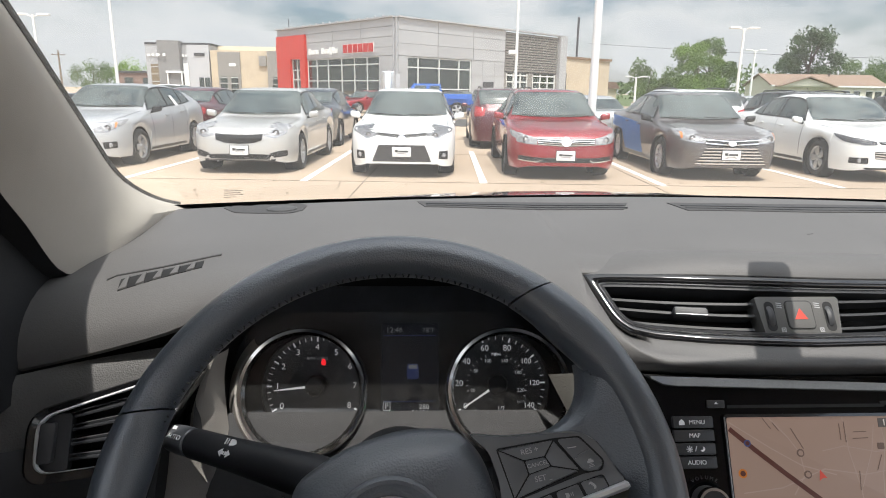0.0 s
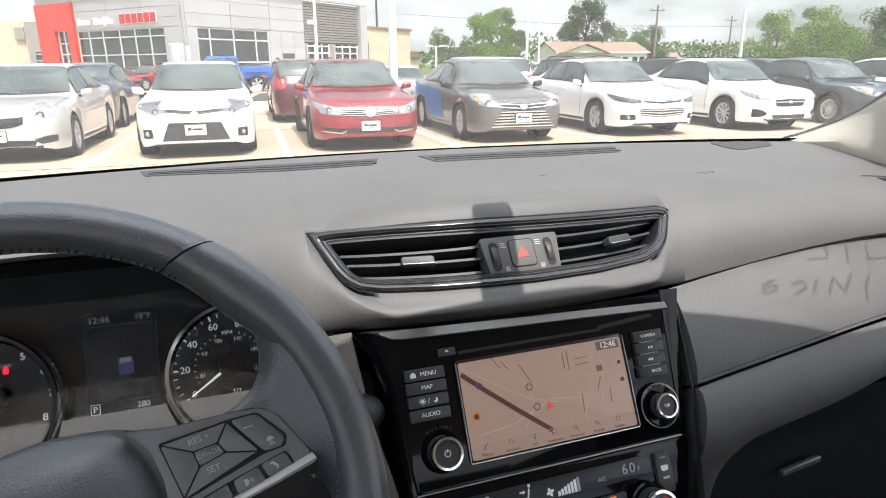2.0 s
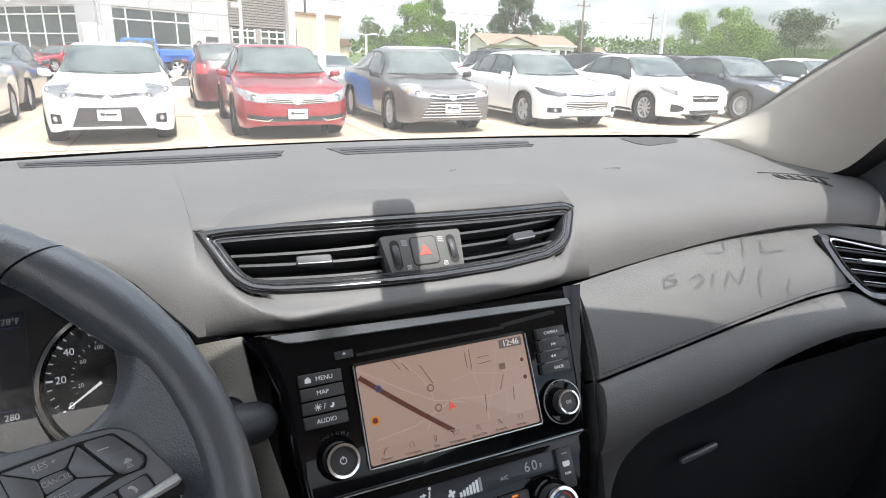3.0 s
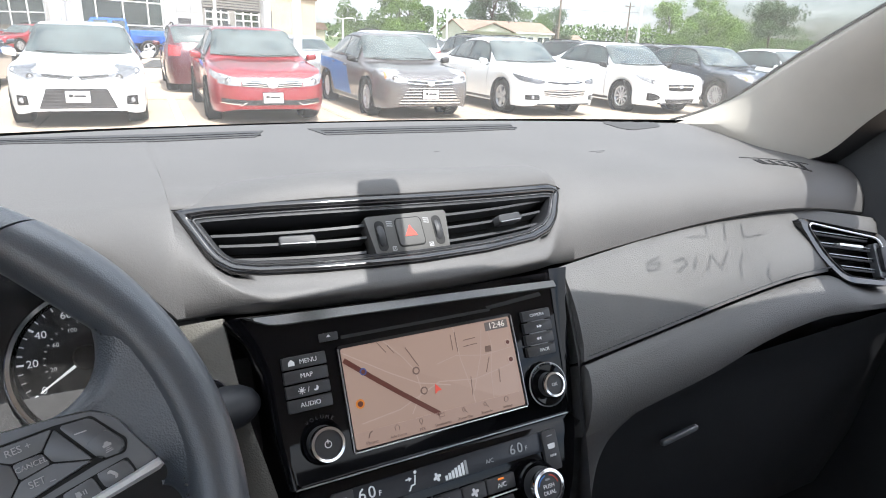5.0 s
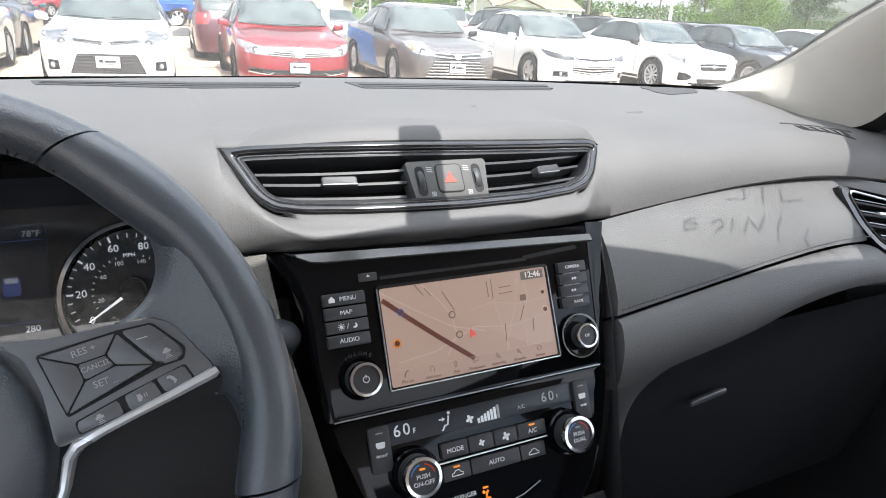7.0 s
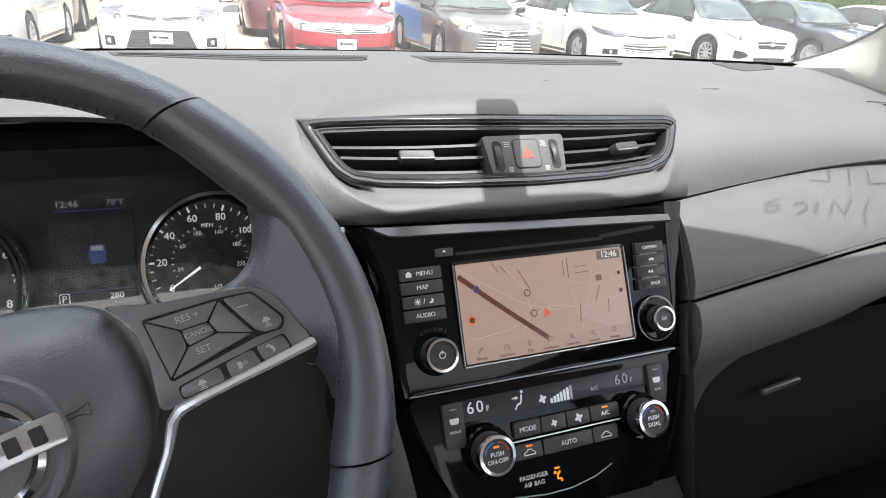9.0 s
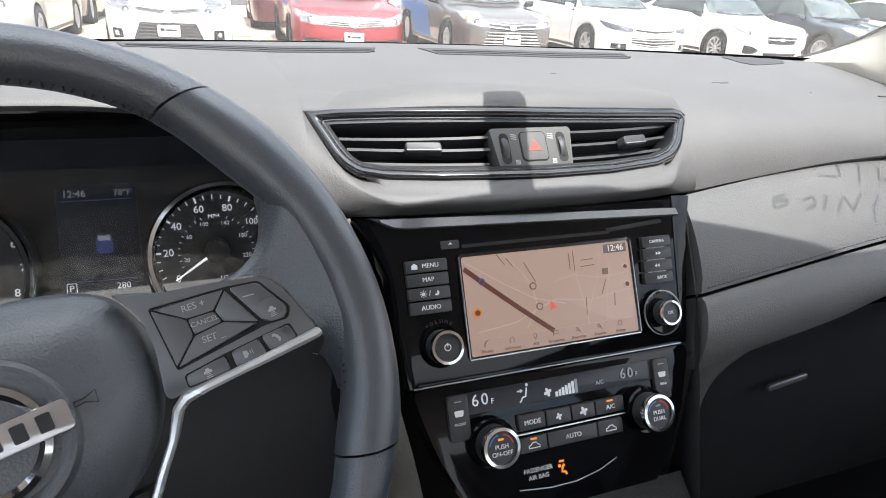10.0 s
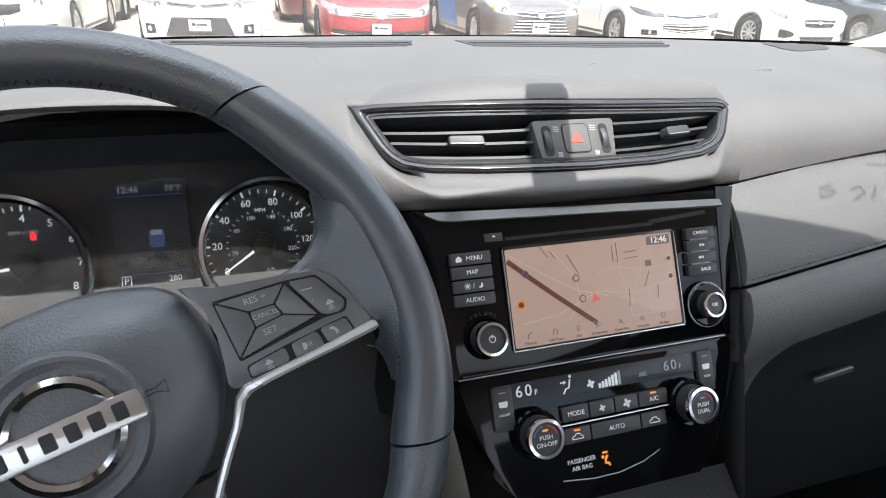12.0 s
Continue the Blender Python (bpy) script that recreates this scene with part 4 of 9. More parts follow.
for k, (sc, h) in enumerate(((1.0, -0.050), (1.0, -0.024), (0.985, -0.0185), (0.95, -0.0135), (0.88, -0.0078), (0.78, -0.0026), (0.66, 0.0016), (0.54, 0.0046), (0.45, 0.0062), (0.40, 0.0060), (0.2, 0.006), (0.02, 0.006))):
    cov.append([WH @ Vector((x * sc, y * sc - 0.004 * (1 - sc), h)) for x, y in outline])
part("airbag_cover", grid(cov, closed_v=True, cap=True), AIRBAG, wheel, "grained black airbag cover", sharp=60)
WE = WH @ at(-0.004, -0.001, 0)
emb = part("emblem_ring", lathe([(0.0205, 0.0), (0.0210, 0.0030), (0.0235, 0.0045), (0.0262, 0.0030), (0.0268, 0.0)], WE @ at(0, -0.006, 0.006), 64), CHROME, wheel, "round chrome badge with a crossbar")
part("emblem_field", lathe([(0.0, 0.0012), (0.021, 0.0012)], WE @ at(0, -0.006, 0.006), 48), AIRBAG, emb)
part("emblem_bar", prism(rounded(0.072, 0.0145, 0.003, 0, -0.006), 0.0065, WE @ at(0, 0, 0.006), 0.0015), BADGE, emb)
for k in range(6):
    x = -0.0255 + 0.0102 * k
    part("emblem_letter_block", prism(rounded(0.0058 if k not in (1,) else 0.0020, 0.0080, 0.0008, x, -0.006), 0.0006, WE @ at(0, 0, 0.0124)), BLACK, emb)
part("horn_mark", tube([WH @ Vector((x, y, 0.0062)) for x, y in ((0.0325, -0.0040), (0.0325, -0.0064), (0.0370, -0.0060), (0.0420, -0.0082), (0.0425, -0.0024), (0.0370, -0.0042), (0.0325, -0.0040))], 0.00035, 6), BLACK, wheel)


def sided(pts, sx):
    return pts if sx > 0 else [(-x, y) for x, y in pts][::-1]


part("emblem_dish", lathe([(0.0272, 0.0045), (0.0300, 0.0066), (0.0330, 0.0084), (0.0352, 0.0082), (0.0370, 0.0060), (0.0375, 0.0030)], WE @ at(0, -0.006, 0), 64), AIRBAG, wheel)
ARM_IN = [(0.108, 0.0222, -0.009), (0.118, 0.0205, -0.002), (0.1275, 0.0168, 0.0), (0.1355, 0.0086, 0.0015), (0.1402, -0.0060, 0.0025), (0.1442, -0.0175, 0.0030), (0.1450, -0.0265, -0.001), (0.1400, -0.0330, -0.009)]
ARM_BEND = [(0.140, 0.0230, -0.002), (0.1425, 0.0215, 0.004), (0.147, 0.0170, 0.006), (0.150, 0.0080, 0.007), (0.152, -0.0030, 0.008), (0.152, -0.0160, 0.007), (0.150, -0.0290, 0.003), (0.148, -0.0350, -0.004)]
ARM_OUT = [((RM - r) * math.cos(radians(a)), (RM - r) * math.sin(radians(a)), z) for a, r, z in ((22, 0.0140, 0.000), (18, 0.0090, 0.0110), (12, 0.0030, 0.0148), (6, 0.0010, 0.0152), (-2, 0.0010, 0.0152), (-9, 0.0030, 0.0148), (-16, 0.0090, 0.0110), (-21, 0.0140, 0.000))]
for sx in (1, -1):
    # leather-covered arm joining the rim
    rows = []
    for k in range(29):
        v = k / 28
        a, b, c = curve3(ARM_IN, v), curve3(ARM_BEND, v), curve3(ARM_OUT, v)
        line = [a * (1 - w) ** 2 + b * 2 * w * (1 - w) + c * w * w for w in [j / 12 for j in range(13)]]
        rows.append([WH @ Vector((sx * p.x, p.y, p.z)) for p in line])
    down = WH.to_3x3() @ Vector((0, 0, -0.022))
    rows = [[p + down for p in rows[0]]] + rows + [[p + down for p in rows[-1]]]
    part("spoke_arm", grid(rows), LEATHER, wheel, sharp=70)
    WS = WH @ at(sx * 0.070, 0, -0.010) @ Matrix.Rotation(radians(-11 * sx), 4, "Y")
    plate = part("switch_plate", prism(smoothed(sided([(-0.0100, 0.0367), (0.0106, 0.0285), (0.0404, 0.0220), (0.0594, 0.0168), (0.0667, 0.0086), (0.0712, -0.0060), (0.0757, -0.0190), (-0.0048, -0.0225), (0.0001, 0.0040), (-0.0006, 0.0227)], sx), 0.004), 0.012, WS @ at(0, 0, -0.012), 0.0012), SWITCH, wheel,
                 "dark switch plate with cruise buttons")
    BT = 0.0017
    part("key_well", prism(smoothed(sided([(0.0042, 0.0230), (0.0418, 0.0185), (0.0575, 0.0152), (0.0672, -0.0030), (0.0640, -0.0084), (0.0520, -0.0070), (0.0055, -0.0108)], sx), 0.002), 0.0006, WS @ at(0, 0, -0.0002)), DEEP, plate)
    part("key_well", prism(smoothed(sided([(0.0070, -0.0210), (0.0073, -0.0140), (0.0300, -0.0120), (0.0635, -0.0105), (0.0650, -0.0193)], sx), 0.002), 0.0006, WS @ at(0, 0, -0.0002)), DEEP, plate)
    # four-way pad round a centre key
    corners = [(0.0050, 0.0224), (0.0410, 0.0177), (0.0508, -0.0048), (0.0060, -0.0099)]
    inner = [(0.0192, 0.0109), (0.0327, 0.0096), (0.0346, 0.0030), (0.0193, 0.0021)]
    for k in range(4):
        quad = [corners[k], corners[(k + 1) % 4], inner[(k + 1) % 4], inner[k]]
        cx, cy = sum(p[0] for p in quad) / 4, sum(p[1] for p in quad) / 4
        quad = [(cx + (x - cx) * 0.95, cy + (y - cy) * 0.92) for x, y in quad]
        part("cruise_key", prism(smoothed(sided(quad, sx), 0.0008), BT, WS @ at(0, 0, -0.0006), 0.0005), SWITCH, plate)
    part("cruise_centre_key", prism(smoothed(sided([(0.0270 + (x - 0.0270) * 0.92, 0.0064 + (y - 0.0064) * 0.90) for x, y in inner], sx), 0.0012), BT + 0.0007, WS @ at(0, 0, -0.0006), 0.0006), SWITCH, plate)
    part("distance_key", prism(smoothed(sided([(0.0428, 0.0172), (0.0566, 0.0145), (0.0660, -0.0030), (0.0634, -0.0074), (0.0530, -0.0060)], sx), 0.0025), BT, WS @ at(0, 0, -0.0006), 0.0008), SWITCH, plate)
    part("distance_step", prism(smoothed(sided([(0.0500, 0.0040), (0.0610, 0.0060), (0.0655, -0.0030), (0.0632, -0.0068), (0.0535, -0.0055)], sx), 0.0020), BT, WS @ at(0, 0, 0.0004), 0.0008), SWITCH, plate)
    for lk in ([(0.0078, -0.0202), (0.0083, -0.0147), (0.0288, -0.0129), (0.0288, -0.0203)], [(0.0320, -0.0206), (0.0320, -0.0127), (0.0465, -0.0117), (0.0478, -0.0200)], [(0.0498, -0.0196), (0.0484, -0.0114), (0.0626, -0.0112), (0.0640, -0.0187)]):
        part("lower_key", prism(smoothed(sided(lk, sx), 0.0016), BT, WS @ at(0, 0, -0.0006), 0.0007), SWITCH, plate)
    if sx > 0:
        for word, x, y, sz in (("RES +", 0.0245, 0.0157, 0.0048), ("CANCEL", 0.0268, 0.0066, 0.0036), ("SET _", 0.0275, -0.0022, 0.0048)):
            lettering("key_legend", word, sz, WS @ at(x, y, BT + (0.0003 if word == "CANCEL" else -0.0005)) @ turn(-4), KEYLEGEND, plate)
        RECEIVER = [(-0.0024, 0.0006), (-0.0019, 0.0019), (-0.0008, 0.0022), (-0.0009, 0.0009), (0.0009, -0.0009), (0.0022, -0.0008), (0.0019, -0.0019), (0.0006, -0.0024), (-0.0012, -0.0012)]
        part("phone_symbol", prism([(-a, b) for a, b in RECEIVER[::-1]], 0.0003, WS @ at(0.0548, -0.0150, BT - 0.0007) @ turn(80)), KEYLEGEND, plate)
        # speaking head and waves
        part("voice_symbol", prism([(-0.0014, -0.0020), (0.0004, -0.0020), (0.0006, -0.0010), (0.0014, -0.0006), (0.0008, 0.0014), (-0.0012, 0.0018)], 0.0003, WS @ at(0.0384, -0.0163, BT - 0.0007)), KEYLEGEND, plate)
        for q in (0.0022, 0.0033):
            part("voice_wave", box(0.0004, 0.0010 + q * 0.4, 0.0003, WS @ at(0.0384 + q, -0.0163, BT - 0.0006)), KEYLEGEND, plate)
        # small car signs with lane bars
        for cx, cy, z in ((0.0585, -0.0010, 0.0010), (0.0185, -0.0168, 0.0)):
            part("car_symbol", prism([(-0.0020, -0.0008), (0.0020, -0.0008), (0.0020, 0.0004), (0.0012, 0.0006), (0.0008, 0.0016), (-0.0008, 0.0016), (-0.0012, 0.0006), (-0.0020, 0.0004)], 0.0003, WS @ at(cx, cy, BT - 0.0007 + z)), KEYLEGEND, plate)
            for q in range(3):
                part("lane_bar", box(0.0018 + 0.0009 * q, 0.0004, 0.0003, WS @ at(cx, cy - 0.0014 - 0.0009 * q, BT - 0.0006 + z)), KEYLEGEND, plate)
        part("key_dash", box(0.0055, 0.0006, 0.0003, WS @ at(0.0505, 0.0100, BT - 0.0006) @ turn(-8)), KEYLEGEND, plate)
    # satin trim along the lower edge and down the lower arm
    rows = []
    trim = [(WS @ Vector((sx * x, y, 0.0005)), w) for x, y, w in ((0.0762, -0.0206, 0.0020), (0.0740, -0.0210, 0.0030), (0.0540, -0.0222, 0.0027), (0.0335, -0.0230, 0.0024), (0.0150, -0.0238, 0.0026), (0.0040, -0.0250, 0.0030))]
    trim += [(WH @ Vector((sx * x, y, z)), 0.0022 if y < -0.035 else 0.0027) for x, y, z in ((0.0680, -0.0290, -0.0125), (0.0608, -0.0412, -0.0145), (0.0500, -0.0545, -0.0160), (0.0400, -0.0680, -0.0170), (0.0352, -0.0900, -0.0180), (0.0330, -0.1180, -0.0180))]
    front = (WH.to_3x3() @ Vector((0, 0, 1))).normalized()
    for i, (p, w) in enumerate(trim):
        d = (trim[min(len(trim) - 1, i + 1)][0] - trim[max(0, i - 1)][0]).normalized()
        nn = front.cross(d).normalized()
        rows.append([p + nn * w * q + front * h for q, h in ((-1.05, -0.010), (-1, 0.0004), (-0.6, 0.0020), (0.2, 0.0024), (0.8, 0.0012), (1.05, -0.010))])
    part("satin_trim", grid(rows, cap=True), TRIMSILVER, wheel, "bright satin trim on the spoke")
    rows = [[WH @ Vector((sx * x, y, z)) for x, y, z in r] for r in (
        [(0.022, -0.060, -0.040), (0.022, -0.060, -0.026), (0.040, -0.060, -0.026), (0.044, -0.060, -0.040)],
        [(0.020, -0.095, -0.030), (0.020, -0.095, -0.016), (0.036, -0.095, -0.016), (0.038, -0.095, -0.030)],
        [(0.018, -0.150, -0.014), (0.018, -0.150, 0.002), (0.036, -0.150, 0.002), (0.040, -0.150, -0.014)])]
    part("lower_arm", grid(rows, closed_v=True, cap=True), BLACK, wheel)
part("hub_back", lathe([(0.0, -0.10), (0.040, -0.10), (0.048, -0.05), (0.052, -0.030), (0.045, -0.022)], WH, 40), BLACK, wheel)

# column shroud
column = thing("steering_column", "black plastic steering column shroud", "steering column")
part("shroud", lathe([(0.0, -0.22), (0.056, -0.22), (0.052, -0.10), (0.045, -0.085)], WH, 32), BLACK, column)

# ---- stalks ----
lstalk = thing("turn_signal_stalk", "black turn signal stalk with white light symbols", "stalk")
tip, sym = Vector((-0.572, 0.722, 1.113)), Vector((-0.506, 0.677, 1.123))
d = (sym - tip).normalized()
part("stalk_arm", tube([tip + d * t for t in (0.028, 0.03, 0.08, 0.12, 0.17, 0.19)], [0.0120, 0.0128, 0.0135, 0.0150, 0.0170, 0.0160], 20), BLACK, lstalk)
knob = part("stalk_knob", tube([tip + d * t for t in (-0.001, 0.001, 0.012, 0.0255, 0.0265)], [0.0095, 0.0118, 0.0125, 0.0125, 0.0115], 20), SWITCH, lstalk)
LS = basis(tip, d, Vector((0.25, 0.75, 0.62)) - d * d.dot(Vector((0.25, 0.75, 0.62))))
lettering("knob_legend", "AUTO", 0.0062, LS @ at(0.0155, -0.002, 0.0128), LEGEND, knob)
part("knob_mark", box(0.0050, 0.0030, 0.0004, LS @ at(0.010, 0.006, 0.0120)), LEGEND, knob)
for x, y, w, h in ((0.078, 0.006, 0.0012, 0.0050), (0.0805, 0.006, 0.0012, 0.0050)):
    part("light_mark", box(w, h, 0.0005, LS @ at(x, y, 0.0128)), LEGEND, lstalk)
part("light_mark", prism(smoothed([(0.0, -0.0028), (0.005, -0.0028), (0.0075, 0.0), (0.005, 0.0028), (0.0, 0.0028)], 0.001), 0.0005, LS @ at(0.083, 0.006, 0.0126)), LEGEND, lstalk)
for s in (-1, 1):
    arrow = [(0.0005, -0.0014), (0.0030, -0.0014), (0.0030, -0.0034), (0.0072, 0.0), (0.0030, 0.0034), (0.0030, 0.0014), (0.0005, 0.0014)]
    part("arrow_mark", prism(arrow if s > 0 else [(-x, y) for x, y in arrow][::-1], 0.0005, LS @ at(0.083, -0.0035, 0.0132)), LEGEND, lstalk)
rstalk = thing("wiper_stalk", "black wiper stalk behind the wheel", "stalk")
part("stalk_arm", tube([(-0.29, 0.640, 1.125), (-0.23, 0.668, 1.117), (-0.195, 0.688, 1.111)], [0.014, 0.015, 0.0165], 18), BLACK, rstalk)
blade = part("stalk_blade", tube([(-0.196, 0.6875, 1.111), (-0.185, 0.693, 1.110), (-0.174, 0.698, 1.1085), (-0.164, 0.701, 1.107), (-0.157, 0.703, 1.1055), (-0.153, 0.704, 1.104), (-0.1508, 0.705, 1.103)], [0.0165, 0.0172, 0.0172, 0.0160, 0.0125, 0.0080, 0.002], 22), BLACK, rstalk, "smooth rounded end of the stalk")
for w, h, dx, dz in ((0.0005, 0.0060, 0.0, 0.0), (0.0040, 0.0006, -0.0020, 0.0030), (0.0040, 0.0006, -0.0020, -0.0030)):
    part("stalk_mark", box(w, 0.0006, h, at(-0.178 + dx, 0.6785, 1.1065 + dz)), LEGEND, blade)
starter = thing("start_button", "round black start button with a bright ring", "button")
SB = FLANK @ at(-0.187, -0.0195, -0.020)
part("button_ring", lathe([(0.0160, -0.004), (0.0160, 0.003), (0.0150, 0.0042), (0.0138, 0.0030), (0.0136, -0.002)], SB, 40), CHROME, starter, "bright ring round the button")
part("button_cap", lathe([(0.0, 0.0022), (0.0120, 0.0022), (0.0136, 0.0010), (0.0138, -0.004)], SB, 32), KEYBLACK, starter)

# ---- centre stack ----
ST = basis((0, 0.70, 1.14), (1, 0, 0), (0, 0.466, 0.885))
stack = thing("audio_unit", "piano black audio and navigation unit with map display", "car stereo")


def left_right(pts):
    return [(x, y) for x, y in pts] + [(-x, y) for x, y in pts[::-1]]


o = [(0.1290, -0.1005), (0.1330, -0.054), (0.1365, 0.001), (0.1400, 0.034), (-0.1560, 0.035), (-0.1440, 0.010), (-0.1390, -0.012), (-0.1400, -0.058), (-0.1340, -0.1005)]
face = part("stack_face", prism(smoothed(o, 0.004), 0.030, ST @ at(0, 0, -0.034), 0.002), PIANO, stack)
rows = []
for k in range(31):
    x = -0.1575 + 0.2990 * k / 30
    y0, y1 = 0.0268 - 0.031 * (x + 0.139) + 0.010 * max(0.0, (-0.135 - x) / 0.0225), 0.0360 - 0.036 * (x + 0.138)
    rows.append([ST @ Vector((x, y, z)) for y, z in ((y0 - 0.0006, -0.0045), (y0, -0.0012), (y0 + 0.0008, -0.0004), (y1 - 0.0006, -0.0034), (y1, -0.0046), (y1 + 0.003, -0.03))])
part("stack_brow", grid(rows, cap=True), STACKTOP, stack, "bevel along the top of the unit, lightened like a reflection", sharp=25)
# bevelled flanks that catch the side windows
for pts in ([(0.1385, 0.037, 0.1710, -0.020), (0.1355, 0.001, 0.1575, -0.014), (0.1320, -0.054, 0.1460, -0.009), (0.1285, -0.101, 0.1350, -0.006)],
            [(-0.1570, 0.037, -0.1690, -0.016), (-0.1450, 0.014, -0.1550, -0.012), (-0.1385, -0.010, -0.1460, -0.009), (-0.1385, -0.058, -0.1440, -0.007), (-0.1335, -0.101, -0.1390, -0.006)]):
    rows = [[ST @ Vector((xi + (xo - xi) * q, y, -0.0032 - abs(xo - xi) * drop + h * back)) for q, drop, back in ((-0.1, 0.4, 0.0), (0.0, 0.0, 0.0), (0.08, 0.01, 0.0), (0.45, 0.125, 0.0), (0.85, 0.255, 0.0), (0.96, 0.34, 0.1), (1.0, 0.45, 0.25), (1.02, 0.5, 2.0))] for xi, y, xo, h in pts]
    part("stack_edge_trim", grid(rows), PIANO, stack, "bevelled glossy side of the unit")
screen = part("screen", prism(rounded(0.166, 0.0835, 0.002, -0.001, -0.0420), 0.003, ST @ at(0, 0, -0.005), 0.0006), MAPBASE, stack, "glowing tan map display")
fr_o, fr_i = rounded(0.1705, 0.0878, 0.003, -0.001, -0.0420), rounded(0.1650, 0.0825, 0.002, -0.001, -0.0420)
rows = [[ST @ Vector((x, y, -0.003)) for x, y in fr_o], [ST @ Vector((x, y, -0.0012)) for x, y in fr_o], [ST @ Vector((x, y, -0.0014)) for x, y in fr_i], [ST @ Vector((x, y, -0.004)) for x, y in fr_i]]
part("screen_frame", grid(rows, closed_v=True), VENTGLOSS, stack, "thin glossy screen frame")
for name, w, h, x, y in (("screen_edge", 0.1680, 0.0011, -0.001, -0.0852), ("screen_edge", 0.0011, 0.0840, -0.0853, -0.0425), ("screen_edge", 0.0011, 0.0840, 0.0835, -0.0425)):
    part(name, box(w, h, 0.0010, ST @ at(x, y, -0.0010), 0.0003), SATIN if w > h else DIMLINE, stack, "bright edge of the screen frame")


def map_line(pts, w, mat, z=-0.0018, name="map_road"):
    rows = []
    for i, (x, y) in enumerate(pts):
        a, b = Vector(pts[max(0, i - 1)]), Vector(pts[min(len(pts) - 1, i + 1)])
        d = (b - a).normalized()
        rows.append([ST @ Vector((x - d.y * w * q, y + d.x * w * q, z)) for q in (-0.5, 0.5)])
    return part(name, grid(rows), mat, screen)


map_line([(-0.082, -0.0105), (-0.060, -0.029), (-0.035, -0.049), (-0.005, -0.0720)], 0.0042, MAPMAIN, -0.0014)
map_line([(-0.083, -0.0040), (-0.045, -0.0280), (-0.020, -0.0420), (0.010, -0.0500)], 0.0010, MAPROAD)
map_line([(-0.045, -0.0015), (-0.030, -0.0180), (-0.021, -0.0310), (-0.018, -0.0490), (-0.03, -0.066)], 0.0010, MAPROAD)
map_line([(0.022, -0.0010), (0.024, -0.0300), (0.030, -0.0600), (0.031, -0.072)], 0.0010, MAPROAD)
map_line([(0.032, -0.0600), (0.045, -0.0300), (0.050, -0.0080)], 0.0009, MAPROAD)
map_line([(-0.075, -0.0640), (-0.040, -0.0600), (0.0, -0.0450), (0.035, -0.0500), (0.075, -0.0440)], 0.0010, MAPROAD)
map_line([(0.0, -0.0300), (0.020, -0.0260), (0.048, -0.0310), (0.078, -0.0290)], 0.0008, MAPROAD)
map_line([(0.056, -0.0020), (0.058, -0.0250), (0.052, -0.0500), (0.050, -0.0720)], 0.0008, MAPROAD)
part("map_toolbar", prism(rounded(0.163, 0.0125, 0.001, -0.001, -0.0765), 0.0004, ST @ at(0, 0, -0.0018)), MAPBAR, screen)
part("map_clock_box", prism(rounded(0.024, 0.0078, 0.0006, 0.0665, -0.0065), 0.0004, ST @ at(0, 0, -0.0018)), MAPCLOCK, screen)
lettering("map_clock", "12:46", 0.0080, ST @ at(0.0665, -0.0065, -0.0010), MAPWHITE, screen)
lettering("map_legend", "Phone", 0.0042, ST @ at(-0.0695, -0.0800, -0.0010), MAPTEXT, screen)
for k, x in enumerate((-0.0695, -0.046, -0.024, -0.004, 0.018, 0.040, 0.062)):
    turns = [(math.cos(radians(a)), math.sin(radians(a))) for a in range(0, 361, 30)]
    lines = ([(-0.0018, -0.0024), (-0.0016, -0.0004), (-0.0004, 0.0014), (0.0018, 0.0024)],
             [(-0.0018, -0.0024), (-0.0018, 0.0002), (-0.0026, 0.0002), (0.0, 0.0026), (0.0026, 0.0002), (0.0018, 0.0002), (0.0018, -0.0024)],
             [(0.0, -0.0026), (-0.0015, 0.0004), (-0.0011, 0.0018), (0.0, 0.0024), (0.0011, 0.0018), (0.0015, 0.0004), (0.0, -0.0026)],
             [(-0.0022, -0.0024), (-0.0022, 0.0022), (0.0024, 0.0022), (0.0024, -0.0006), (-0.0022, -0.0006)],
             [(0.0026, -0.0026)] + [(-0.0004 + 0.0017 * c * 0.7 + 0.0, 0.0004 + 0.0017 * q) for c, q in turns],
             [(0.0026, -0.0026)] + [(-0.0004 + 0.0017 * c * 0.7 + 0.0, 0.0004 + 0.0017 * q) for c, q in turns],
             [(0.0021 * c, 0.0021 * q) for c, q in turns])[k]
    part("toolbar_icon", tube([ST @ Vector((x + u, -0.0738 + v, -0.0012)) for u, v in lines], 0.0006 if k == 0 else 0.0003, 6), MAPTEXT, screen)
    if k:
        lettering("map_legend", ("", "Add Home", "POI", "Destination", "Zoom Out", "Zoom In", "Settings")[k], 0.0033, ST @ at(x, -0.0803, -0.0010), MAPTEXT, screen)
for x, y, w, h, a in ((-0.048, -0.0060, 0.012, 0.0007, -55), (-0.040, -0.0090, 0.009, 0.0007, -55), (0.018, -0.014, 0.014, 0.0006, 90), (0.0225, -0.014, 0.018, 0.0006, 90),
                      (0.036, -0.0140, 0.012, 0.0007, 2), (0.036, -0.0195, 0.014, 0.0007, 2), (-0.022, -0.019, 0.020, 0.0007, -62), (0.030, -0.055, 0.016, 0.0006, 85), (0.050, -0.040, 0.014, 0.0006, 66), (0.060, -0.052, 0.012, 0.0006, 84)):
    part("street_word_bar", box(w, h, 0.0003, ST @ at(x, y, -0.0013) @ turn(a)), MAPTEXT, screen)
